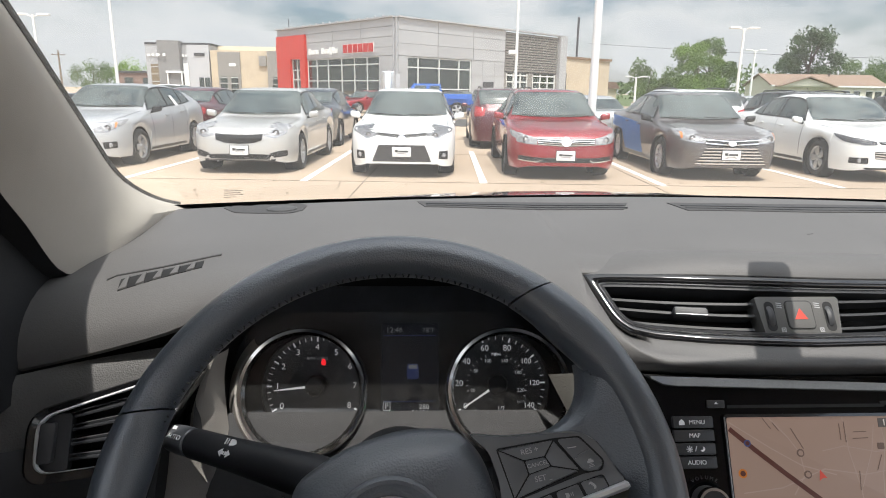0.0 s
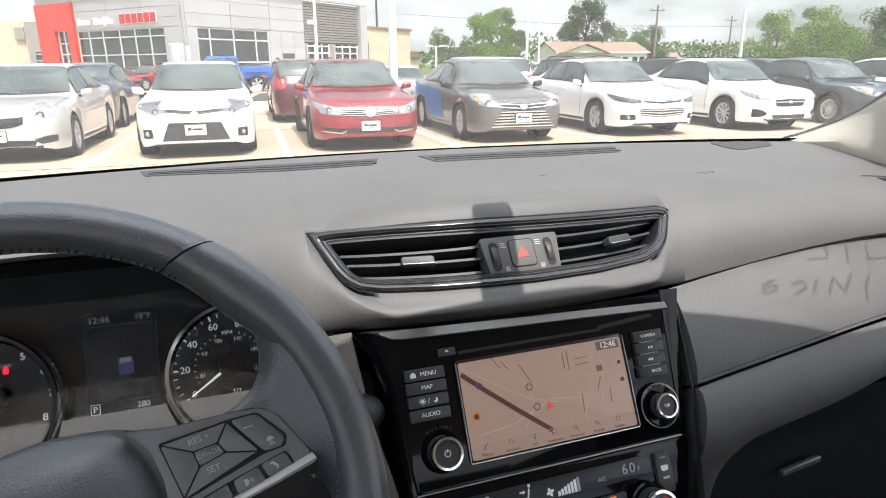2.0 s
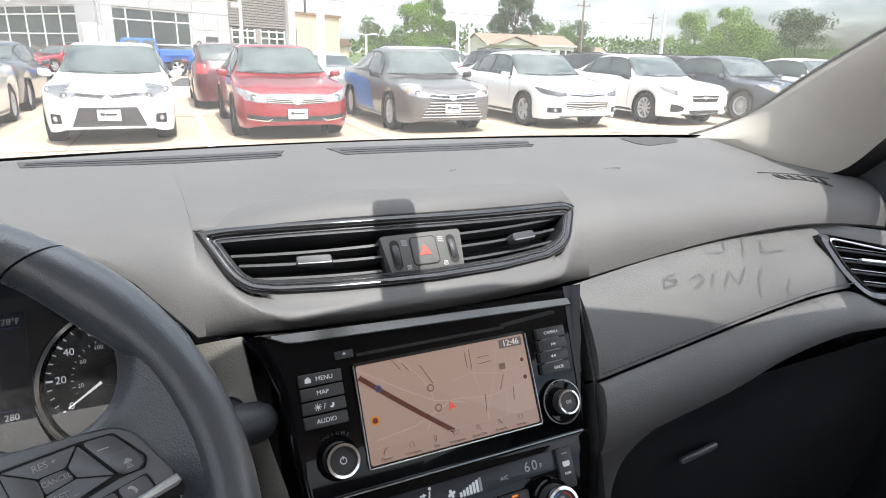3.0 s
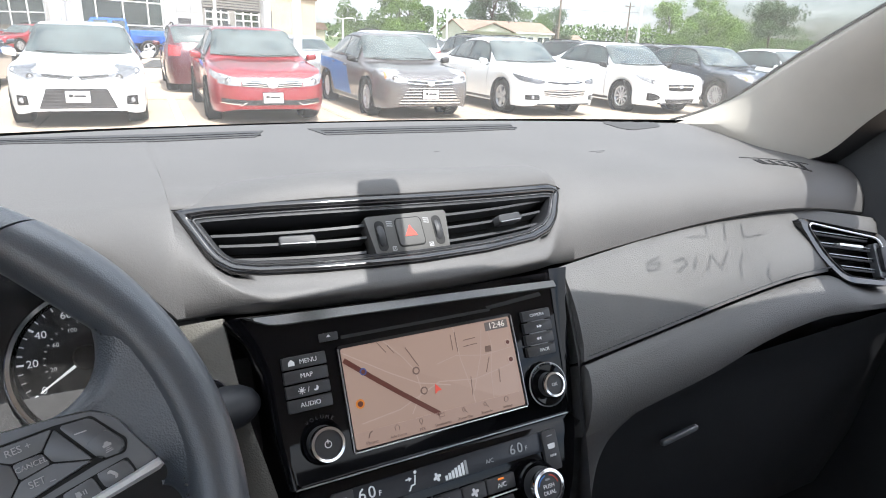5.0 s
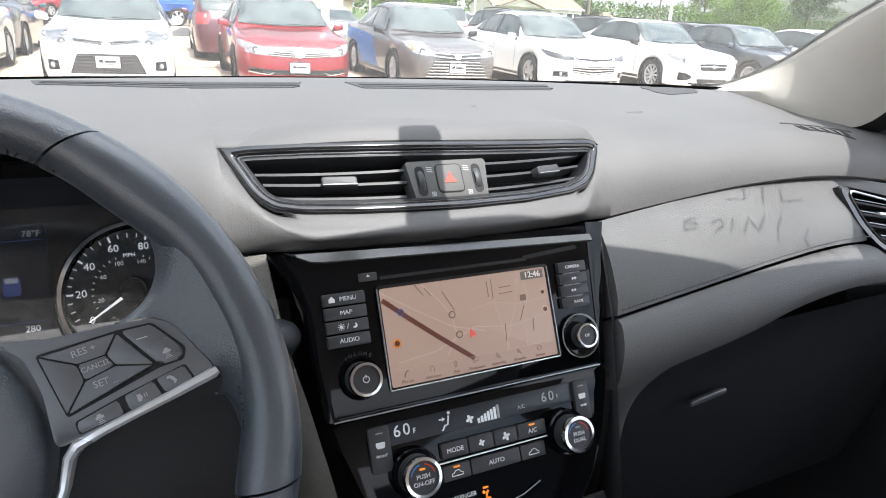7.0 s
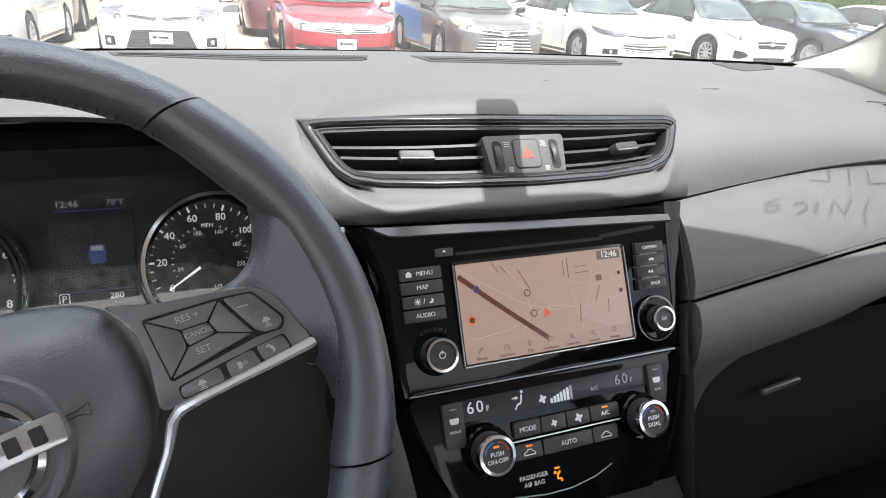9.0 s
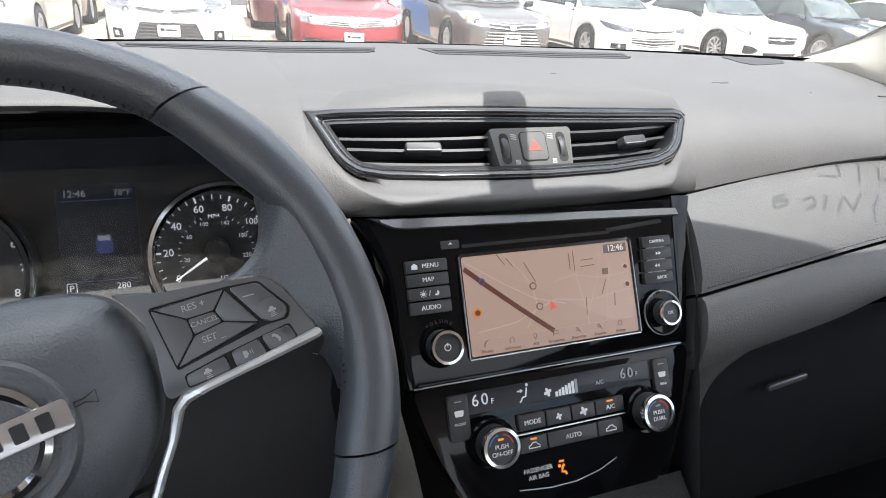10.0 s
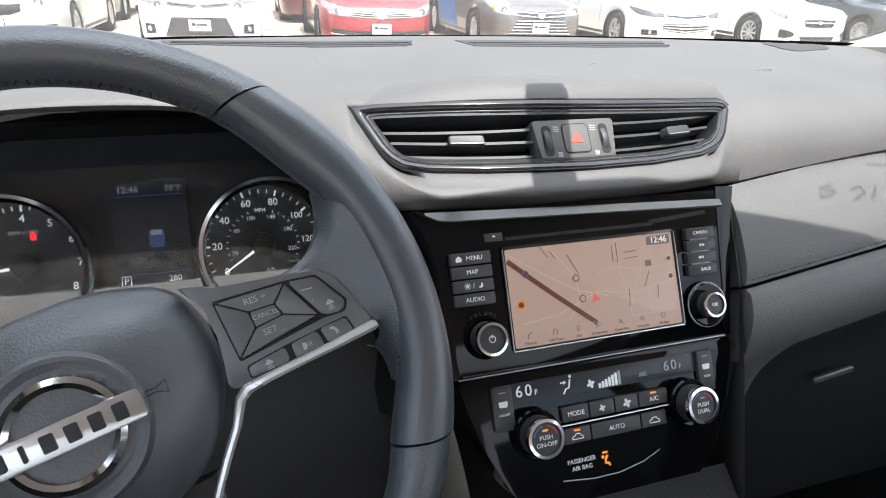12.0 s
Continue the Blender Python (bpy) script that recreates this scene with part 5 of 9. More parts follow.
for x, y, r, mt in ((-0.0203, -0.0314, 0.0034, MAPTEXT), (-0.0162, -0.0494, 0.0034, MAPTEXT), (-0.0741, -0.0478, 0.0038, MAPORANGE), (-0.0671, -0.0227, 0.0030, BLUELIGHT), (0.062, -0.074, 0.0, MAPTEXT), (0.075, -0.040, 0.0034, MAPROAD), (0.075, -0.024, 0.0030, MAPROAD)):
    if r:
        mk = part("map_marker", lathe([(0.0, 0.0004), (r, 0.0004), (r, 0.0)], ST @ at(x, y, -0.0016), 20), mt, screen)
        part("marker_middle", lathe([(0.0, 0.0004), (r * 0.62, 0.0004), (r * 0.62, 0.0)], ST @ at(x, y, -0.0013), 16), MAPBASE if mt == MAPTEXT else MAPMAIN, mk)
part("road_shield", prism(smoothed([(0.0405, -0.0330), (0.0465, -0.0330), (0.0465, -0.0275), (0.0405, -0.0275)], 0.001), 0.0004, ST @ at(0.01, 0.004, -0.0016)), MAPTEXT, screen)
part("own_position", prism([(-0.0035, -0.0030), (0.0, -0.0018), (0.0035, -0.0030), (0.0, 0.0050)], 0.0005, ST @ at(-0.0037, -0.0505, -0.0014) @ turn(15)), MAPRED, screen, "red position arrow")

# disc slot and eject key
part("eject_key", prism(rounded(0.0160, 0.0068, 0.001, -0.0910, 0.0108), 0.002, ST @ at(0, 0, -0.004), 0.0005), KEYBLACK, stack)
part("eject_mark", prism([(-0.0018, -0.0002), (0.0018, -0.0002), (0, 0.0018)], 0.0003, ST @ at(-0.0910, 0.0110, -0.0019)), LEGEND, stack)
part("disc_slot", prism(rounded(0.145, 0.0028, 0.001, -0.008, 0.0085), 0.0006, ST @ at(0, 0, -0.0040)), DEEP, stack)
part("slot_tongue", prism(smoothed([(0.060, 0.0120), (0.122, 0.0165), (0.124, 0.0125), (0.063, 0.0085)], 0.0015), 0.0010, ST @ at(0, 0, -0.0042), 0.0004), DEEP, stack)

KEY_WORDS = (("MENU", "MAP", "", "AUDIO"), ("CAMERA", "", "", "BACK"))
for side, (x, w) in enumerate(((-0.1142, 0.0358), (0.1115, 0.0320))):
    for k in range(4):
        y = -0.0045 - 0.0112 * k
        xx = x + (0.0 if side == 0 else -0.0006 * k)
        key = part("stack_key", prism(rounded(w, 0.0100, 0.0012, xx, y), 0.005, ST @ at(0, 0, -0.0045), 0.0012), KEYBLACK, stack)
        # pale strip painting the reflection line below each right-hand key
        if side == 1 and k < 3:
            part("key_edge", box(w * 0.62, 0.0007, 0.0006, ST @ at(xx, y - 0.0056, -0.0026)), DIMLINE, key)
        word = KEY_WORDS[side][k]
        if word:
            lettering("key_legend", word, 0.0052 if side == 0 else 0.0042, ST @ at(xx + (0.003 if word in ("MENU", "BACK") else 0), y, 0.0008), LEGEND, key)
        if word == "MENU":
            part("home_mark", prism([(-0.0025, -0.0022), (0.0025, -0.0022), (0.0025, 0.0006), (0.0, 0.0028), (-0.0025, 0.0006)], 0.0003, ST @ at(xx - 0.0105, y, 0.0005)), LEGEND, key)
        if word == "" and side == 0:
            lettering("key_legend", "/", 0.0062, ST @ at(xx, y, 0.0008), LEGEND, key)
            part("sun_mark", lathe([(0, 0.0003), (0.0015, 0.0003), (0.0015, 0)], ST @ at(xx - 0.0055, y, 0.0006), 12), LEGEND, key)
            for q in range(8):
                part("sun_ray", box(0.0012, 0.0006, 0.0003, ST @ at(xx - 0.0055, y, 0.0008) @ turn(45 * q) @ at(0.0024, 0)), LEGEND, key)
            moon = [(0.0022 * math.cos(radians(a)), 0.0022 * math.sin(radians(a))) for a in range(-135, 61, 15)]
            moon += [(-0.0010 + 0.0017 * math.cos(radians(a)), 0.0008 + 0.0017 * math.sin(radians(a))) for a in range(40, -116, -15)]
            part("moon_mark", prism(moon, 0.0003, ST @ at(xx + 0.0058, y, 0.0006)), LEGEND, key)
        if word == "" and side == 1:
            s = 1 if k == 1 else -1
            for q in (-0.0018, 0.0012):
                part("key_symbol", prism([(q, -0.0015), (q + s * 0.0026, 0.0), (q, 0.0015)][::s], 0.0003, ST @ at(xx, y, 0.0005)), LEGEND, key)


def knob_on(x, y, r, words, h=0.016, size=0.005, base_r=None, parent=None):
    base_r = base_r or r * 1.32
    k = part("rotary_knob", lathe([(r * 1.02, -0.003), (r * 1.02, h * 0.6), (r * 0.98, h * 0.9), (r * 0.90, h), (r * 0.80, h), (r * 0.78, h - 0.0012), (0.0, h - 0.0010)], ST @ at(x, y, 0), 48), KEYBLACK, parent, "black rotary knob with chrome ring")
    part("knob_ring", lathe([(r * 1.03, h * 0.70), (r * 1.05, h * 0.86), (r * 1.0, h + 0.0006), (r * 0.84, h + 0.0008), (r * 0.82, h - 0.0008)], ST @ at(x, y, 0), 48), CHROME, k)
    part("knob_seat", lathe([(base_r, -0.004), (base_r, 0.0005), (base_r * 0.94, 0.0022), (r * 0.9, 0.0010)], ST @ at(x, y, -0.001), 48), PIANO, k)
    for i, word in enumerate(words):
        lettering("knob_legend", word, size, ST @ at(x, y + (0.5 * (len(words) - 1) - i) * size * 1.1 - (0.002 if len(words) > 1 else 0), h - 0.0004), LEGEND, k)
    return k


vol = knob_on(-0.1095, -0.0700, 0.0132, (), parent=stack)
part("power_mark", lathe([(0.0021, 0.0003), (0.0029, 0.0003), (0.0029, 0)], ST @ at(-0.1095, -0.0700, 0.0152), 20), LEGEND, vol)
part("power_bar", box(0.0007, 0.003, 0.0003, ST @ at(-0.1095, -0.0678, 0.0154)), LEGEND, vol)


def arc_word(words, x, y, r, size, span, mat, parent):
    for k, ch in enumerate(words):
        a = span * (0.5 - k / (len(words) - 1))
        if ch != " ":
            lettering("knob_word", ch, size, ST @ at(x, y, 0.0006) @ turn(a) @ at(0, r, 0), mat, parent)


arc_word("VOLUME", -0.1095, -0.0700, 0.0198, 0.0042, 62, SLAT, vol)
okk = knob_on(0.1090, -0.0705, 0.0112, ("OK",), h=0.011, size=0.0044, base_r=0.0195, parent=stack)
arc_word("TUNE-SCROLL", 0.1090, -0.0705, 0.0188, 0.0034, 110, DIMLINE, okk)
part("knob_halo", lathe([(0.0206, 0.0), (0.0208, 0.0014), (0.0200, 0.0016), (0.0198, 0.0)], ST @ at(0.1090, -0.0705, -0.001), 64), DIMLINE, okk)

# ---- climate control ----
climate = thing("climate_control", "black climate control panel with two chrome-ringed dials", "climate control")
o = left_right([(0.072, -0.2300), (0.100, -0.2000), (0.120, -0.1600), (0.131, -0.1250), (0.136, -0.1035)])
part("climate_face", prism(smoothed([(-x, y) for x, y in o][::-1], 0.006), 0.030, ST @ at(0, 0, -0.036), 0.003), PIANO, climate)
part("climate_seam", box(0.262, 0.0010, 0.0012, ST @ at(-0.004, -0.1012, -0.0035)), DIMLINE, climate, "thin bright seam line")
cdisp = part("climate_display", prism(rounded(0.186, 0.0180, 0.0015, 0.0, -0.1205), 0.0012, ST @ at(0, 0, -0.0065), 0.0004), DISPLAY, climate, "dark climate read-out")
for digit, dx in (("6", -0.0043), ("0", 0.0043)):
    lettering("temperature_digit", digit, 0.0135, ST @ at(-0.0800 + dx, -0.1190, -0.0046), SEGMENT, cdisp)
    lettering("temperature_digit", digit, 0.0125, ST @ at(0.0640 + 0.93 * dx, -0.1200, -0.0046), SEGDIM, cdisp)
lettering("temperature_unit", "F", 0.0062, ST @ at(-0.0690, -0.1215, -0.0046), SEGMENT, cdisp)
lettering("temperature_unit", "F", 0.0058, ST @ at(0.0745, -0.1220, -0.0046), SEGDIM, cdisp)
lettering("cooling_legend", "A/C", 0.0050, ST @ at(0.0352, -0.1232, -0.0046), SEGDIM, cdisp)
for k in range(7):
    part("fan_bar", box(0.0024, 0.0040 + 0.0013 * k, 0.0004, ST @ at(-0.0085 + 0.0033 * k, -0.1260 + 0.00065 * k, -0.0048)), SEGMENT if k < 6 else SEGDIM, cdisp)


def fan_mark(x, y, r, z, mat, parent):
    """Four blades round a hub."""
    bm = bmesh.new()
    for q in range(4):
        blade = [(r * (0.52 + 0.48 * math.cos(radians(a))), r * 0.34 * math.sin(radians(a))) for a in range(0, 360, 30)]
        bm.faces.new([bm.verts.new(ST @ at(x, y, z) @ turn(90 * q + 20) @ Vector((u, v, 0))) for u, v in blade])
    return part("fan_mark", bm, mat, parent)


fan_mark(-0.0170, -0.1230, 0.0040, -0.0048, SEGMENT, cdisp)
part("seat_head", lathe([(0, 0.0003), (0.0014, 0.0003), (0.0014, 0)], ST @ at(-0.0362, -0.1135, -0.0050), 12), SEGMENT, cdisp)
part("seat_symbol", tube([ST @ Vector((-0.0368 + x, -0.1200 + y, -0.0048)) for x, y in ((0.0002, 0.0042), (-0.0006, 0.0005), (-0.0014, -0.0030), (-0.0044, -0.0034), (-0.0062, -0.0066), (-0.0072, -0.0070))], 0.0007, 8), SEGMENT, cdisp)
part("seat_arrow", prism([(-0.005, -0.0006), (-0.002, -0.0006), (-0.002, -0.0018), (0.0008, 0.0), (-0.002, 0.0018), (-0.002, 0.0006), (-0.005, 0.0006)], 0.0003, ST @ at(-0.0408, -0.1178, -0.0050)), SEGMENT, cdisp)
for x, w, word in ((-0.1005, 0.0180, "FRONT"), (0.1000, 0.0165, "REAR")):
    key = part("demist_key", prism(rounded(w, 0.0365, 0.002, x, -0.1298), 0.004, ST @ at(0, 0, -0.0060), 0.0010), KEYBLACK, climate)
    lettering("key_legend", word, 0.0030, ST @ at(x, -0.1345, -0.0013), LEGEND, key)
    part("demist_symbol", prism(smoothed([(-0.0034, -0.0022), (0.0034, -0.0022), (0.0042, 0.0026), (-0.0042, 0.0026)], 0.0012), 0.0003, ST @ at(x, -0.1262, -0.0018)), LEGEND, key)
    part("key_lamp_bar", box(0.006, 0.0009, 0.0003, ST @ at(x, -0.1165, -0.0017)), SEGDIM, key)
for words, x in ((("PUSH", "ON-OFF"), -0.0745), (("PUSH", "DUAL"), 0.0775)):
    dial = knob_on(x, -0.1545, 0.0158, words, h=0.017, size=0.0050, parent=climate)
    for mt, a0, a1 in ((BLUELEGEND, 100, 168), (REDLEGEND, 12, 80)):
        part("temperature_arc", grid([[ST @ Vector((x + r * math.cos(radians(a)), -0.1545 + r * math.sin(radians(a)), 0.0163)) for r in (0.0098, 0.0110)] for a in range(a0, a1 + 1, 6)]), mt, dial)
    part("dial_lamp", box(0.0048, 0.0016, 0.0004, ST @ at(x, -0.1480, 0.0163)), AMBER if x < 0 else SEGDIM, dial)
row1 = ((-0.0490, -0.0235, "MODE"), (-0.0228, 0.0015, "fan"), (0.0022, 0.0256, "fan"), (0.0263, 0.0560, "A/C"))
row2 = ((-0.0500, -0.0242, "air"), (-0.0235, 0.0255, "AUTO"), (0.0262, 0.0520, "air"))
for y, row in ((-0.1442, row1), (-0.1625, row2)):
    for x0, x1, word in row:
        x = (x0 + x1) / 2
        key = part("climate_key", prism(rounded(x1 - x0 - 0.0004, 0.0130, 0.0012, x, y), 0.004, ST @ at(0, 0, -0.0060), 0.0010), KEYBLACK, climate)
        if word.isupper():
            lettering("key_legend", word, 0.0056, ST @ at(x, y - (0.001 if word == "A/C" else 0), -0.0013), LEGEND, key)
        elif word == "fan":
            fan_mark(x, y, 0.0032 if x < 0 else 0.0042, -0.0016, LEGEND, key)
        else:
            part("recirculation_mark", tube([ST @ Vector((x + u, y - 0.0016 + v, -0.0016)) for u, v in ((-0.0052, -0.0014), (-0.0050, 0.0006), (-0.0030, 0.0012), (-0.0016, 0.0030), (0.0018, 0.0030), (0.0034, 0.0010), (0.0052, 0.0004), (0.0054, -0.0014), (-0.0052, -0.0014))], 0.00045, 6), LEGEND, key)
        if word == "A/C" or (word == "air" and x < 0):
            part("key_lamp", box(0.0060, 0.0015, 0.0004, ST @ at(x, y + 0.0044, -0.0016)), AMBER, key, "lit amber lamp")
part("key_divider", box(0.110, 0.0010, 0.0012, ST @ at(0.001, -0.1532, -0.0030)), SATIN, climate)
lettering("airbag_legend", "PASSENGER", 0.0052, ST @ at(-0.0345, -0.1850, -0.0052), LEGEND, climate)
lettering("airbag_legend", "AIR BAG", 0.0052, ST @ at(-0.0345, -0.1910, -0.0052), LEGEND, climate)
figure = part("airbag_lamp", tube([ST @ Vector((-0.0117 + x, -0.1890 + y, -0.0052)) for x, y in ((0.0022, 0.0036), (0.0002, 0.0010), (-0.0004, -0.0024), (0.0028, -0.0030), (0.0036, -0.0052))], 0.0010, 8), AMBER, climate, "lit amber airbag lamp")
part("lamp_spot", lathe([(0, 0.0003), (0.0014, 0.0003), (0.0014, 0)], ST @ at(-0.0140, -0.1862, -0.0054), 12), AMBER, figure)
part("lamp_spot", box(0.0050, 0.0016, 0.0004, ST @ at(-0.0117, -0.1826, -0.0052)), AMBER, figure)
map_low = [(-0.054, -0.1985), (-0.025, -0.2020), (0.0, -0.2020), (0.025, -0.1975), (0.043, -0.1905)]
part("lower_curve_line", grid([[ST @ Vector((x, y + q, -0.0050)) for q in (-0.0005, 0.0005)] for x, y in map_low]), DIMLINE, climate)

# lower console and shift area below the panel
console = thing("centre_console", "black centre console below the climate panel", "console")
part("console_body", box(0.23, 0.75, 0.52, at(0.0, 0.24, 0.52), 0.03), CARPET, console)
part("console_ramp", grid([[(x, 0.605, 0.945), (x, 0.55, 0.90), (x, 0.50, 0.82), (x, 0.45, 0.775)] for x in (-0.11, -0.05, 0, 0.05, 0.11)]), CARPET, console)

# ---- cabin shell ----
def pillar(sx):
    edge = [(0.668, 1.105, 1.252), (0.694, 1.092, 1.258), (0.714, 1.058, 1.275), (0.717, 0.985, 1.312), (0.698, 0.88, 1.378), (0.652, 0.70, 1.471), (0.570, 0.37, 1.632)]
    rear = [(0.672, 1.095, 1.249), (0.684, 1.01, 1.240), (0.690, 0.90, 1.230), (0.700, 0.82, 1.236), (0.690, 0.74, 1.313), (0.668, 0.62, 1.400), (0.640, 0.28, 1.560)]
    rows, leak_strip = [], []
    for i in range(37):
        u = i / 36
        a, b = curve3(edge, u), curve3(rear, u)
        out = Vector((0.05, 0.0, -0.02))
        f = min(1.0, 0.12 + 3.0 * u)
        leak_strip.append([Vector((sx * p.x, p.y, p.z)) for p in (b + Vector((0.001, 0.001, 0)), b + out, a + out)])
        mid = a.lerp(b, 0.45) + Vector((-0.022, -0.018, 0.012)) * f
        k = Vector((-0.006, -0.006, 0.004)) * f
        rows.append([Vector((sx * p.x, p.y, p.z)) for p in (a + out, a, a.lerp(mid, 0.25) + k, a.lerp(mid, 0.6) + k, mid, mid.lerp(b, 0.5) + k * 0.7, b, b + Vector((0.012, 0.05, 0.012)) * min(1.0, 6 * u))])
    p = tagged(part("pillar", grid(rows, closed_v=True, cap=True), TRIMGREY), "light grey fabric-covered windscreen pillar", "pillar", kind="structure")
    # added strip, no real part: keeps sun from leaking past the pillar
    part("door_seal", grid(leak_strip), SHADEBLACK, p, "black strip added behind the pillar against stray sun")
    part("glass_seal", tube([(sx * q.x - sx * 0.001, q.y + 0.002, q.z + 0.001) for q in [curve3(edge, k / 24) for k in range(3, 25)]], 0.0026, 8), DEEP, p)


pillar(1)
pillar(-1)

# windscreen and its black border
def screen_pt(u, w):
    """u across -1..1, w from the cowl (0) to the roof (1)."""
    half = 0.735 + (0.575 - 0.735) * w
    y = 1.205 - 0.125 * u * u + (0.425 - 1.205) * w + 0.04 * u * u * w
    z = 1.247 + (1.632 - 1.247) * w + 0.02 * math.sin(math.pi * w)
    return Vector((u * half, y, z))


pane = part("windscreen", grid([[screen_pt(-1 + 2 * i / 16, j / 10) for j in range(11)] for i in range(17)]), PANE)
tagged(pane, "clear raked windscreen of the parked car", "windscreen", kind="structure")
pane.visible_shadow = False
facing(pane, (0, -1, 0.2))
part("cowl_border", grid([[screen_pt(-1 + 2 * i / 24, -0.012) + Vector((0, 0.0, -0.012)), screen_pt(-1 + 2 * i / 24, 0.0) + Vector((0, -0.004, 0.002)), screen_pt(-1 + 2 * i / 24, 0.036) + Vector((0, -0.004, -0.002))] for i in range(25)]), DEEP, pane, "black border at the foot of the glass")
for k, w in enumerate((0.030, 0.026, 0.030, 0.020, 0.012)):
    part("print_bar", box(w * 0.9, 0.0006, 0.0007, Matrix.Translation((-0.627 + w / 2, 1.100, 1.2760 - 0.0027 * k)) @ turn(-8)), DEEP, pane, "tiny dark print at the foot of the glass")
# grease-pencil writing on the glass, read from outside; laid out where its shade falls on the passenger panel
STROKES = [[(0.012, 0.039), (0.040, 0.033), (0.053, 0.051)], [(0.084, 0.047), (0.064, 0.022)], [(0.111, 0.038), (0.097, 0.0205), (0.137, 0.017)],
           [(-0.046, 0.024), (-0.065, 0.022), (-0.072, 0.011), (-0.055, 0.011), (-0.049, 0.017), (-0.063, 0.018)], [(-0.030, 0.0125), (-0.014, 0.0145), (-0.014, 0.005), (-0.032, 0.001)],
           [(0.006, 0.012), (-0.008, -0.003)], [(0.0105, -0.008), (0.029, 0.0085), (0.033, -0.011), (0.057, 0.0075)], [(0.082, 0.001), (0.0655, -0.012), (0.060, -0.027)],
           [(0.120, -0.020), (0.105, -0.031), (0.116, -0.043)], [(0.118, -0.052), (0.150, -0.040), (0.145, -0.055)], [(0.145, -0.042), (0.157, -0.086), (0.114, -0.082)]]
GP = basis((0.35, 0.72, 1.14), (1, 0.05, 0.05), (0, 0.72, 0.69))
gb = bmesh.new()
gb.from_mesh(pane.data)
gtree = bvhtree.BVHTree.FromBMesh(gb)
gb.free()
note = thing("glass_writing", "hand-written grease pencil note on the windscreen", "writing")
for st in STROKES:
    pts = []
    for (a, b), (c, d) in zip(st, st[1:]):
        for k in range(5):
            u = k / 5
            h = gtree.ray_cast(GP @ Vector((a + (c - a) * u, b + (d - b) * u, 0.02)), sun_way)
            if h[0] is not None:
                pts.append(h[0] + Vector((0, 0.004, 0.004)))
    h = gtree.ray_cast(GP @ Vector((*st[-1], 0.02)), sun_way)
    if h[0] is not None:
        pts.append(h[0] + Vector((0, 0.004, 0.004)))
    if len(pts) > 2:
        part("pencil_stroke", tube(pts, 0.0011, 6), WAX, note)

HEAD = [(0.450, 1.596), (0.435, 1.598), (0.40, 1.606), (0.30, 1.635), (0.1, 1.655), (-0.4, 1.672), (-1.0, 1.675), (-1.8, 1.655), (-2.6, 1.60)]
roof = tagged(part("headliner", thick(grid([[(x, y + 0.064 * min(1.0, max(0.0, (0.40 - x) / 0.26)) * min(1.0, max(0.0, (x + 0.66) / 0.2)) * max(0.0, (y - 0.1) / 0.35), z - 0.05 * (x / 0.62) ** 2 - (0.06 if abs(x) > 0.72 else 0)) for x in [-0.80 + 0.1 * k for k in range(17)]] for y, z in HEAD]), (0, 0, 0.03)), HEADLINER),
              "light grey cloth headliner", "headliner", kind="structure")
for sx in (-1, 1):
    # right panel top cut lower so window light reaches the stack's flank
    body = part("door_panel", thick(grid([[(sx * (0.755 + 0.03 * math.sin(math.pi * (z - 0.35) / 0.9)), y, z) for z in ((0.35, 0.6, 0.85, 1.0, 1.12, 1.17) if sx < 0 else (0.35, 0.6, 0.85, 1.0, 1.06, 1.10))] for y in (0.98, 0.86, 0.70, 0.40, 0.0, -0.40)]), (sx * 0.05, 0, 0)), SHADEBLACK)
    tagged(body, "black door panel below the side window, darkened for shade", "door panel", kind="structure")
    # left sail stretched rearward out of view to block window light
    sail = [(0.36, 1.14), (1.06, 1.14), (0.98, 1.26), (0.74, 1.40), (0.50, 1.51)] if sx < 0 else [(0.70, 1.08), (1.06, 1.08), (0.98, 1.26), (0.78, 1.385)]
    part("mirror_corner", prism(sail, 0.02, basis((sx * 0.735, 0, 0), (0, 1, 0), (0, 0, 1))), SHADEBLACK if sx < 0 else DOORLIT, body)
    # unseen wall, pale to throw light back onto wheel and gauges
    part("side_wall", box(0.06, 2.2, 0.85, at(sx * 0.79, -1.55, 0.75), 0.02), BOUNCECLOTH, body)
    part("middle_pillar", box(0.05, 0.12, 0.50, at(sx * 0.70, -0.50, 1.40), 0.02), TRIMGREY, body)
floor_pan = tagged(part("cabin_floor", box(1.56, 3.6, 0.05, at(0, -0.75, 0.33)), CARPET), "black carpeted cabin floor", "carpet", kind="structure")
part("bulkhead", grid([[(x, 1.10, 0.33), (x, 1.10, 0.9), (x, 1.16, 1.24)] for x in (-0.78, 0, 0.78)]), CARPET, floor_pan)
part("rear_wall", box(1.5, 0.05, 0.85, at(0, -2.55, 0.78), 0.02), BOUNCECLOTH, floor_pan)

# inner mirror on its stem
imirror = thing("rear_view_mirror", "black rear view mirror fixed to the windscreen", "mirror")
part("mirror_case", box(0.24, 0.035, 0.065, Matrix.Translation((0.0, 0.40, 1.555)) @ Matrix.Rotation(radians(10), 4, "X"), 0.014, 3), BLACK, imirror)
part("mirror_glass", box(0.225, 0.002, 0.052, Matrix.Translation((0.0, 0.3815, 1.551)) @ Matrix.Rotation(radians(10), 4, "X")), MIRROR, imirror)
part("mirror_stem", box(0.030, 0.10, 0.030, at(0.02, 0.46, 1.545), 0.01), BLACK, imirror)
part("sensor_housing", box(0.040, 0.225, 0.022, Matrix.Translation((0.003, 0.556, 1.560)) @ Matrix.Rotation(radians(-26.5), 4, "X"), 0.008), BLACK, imirror)

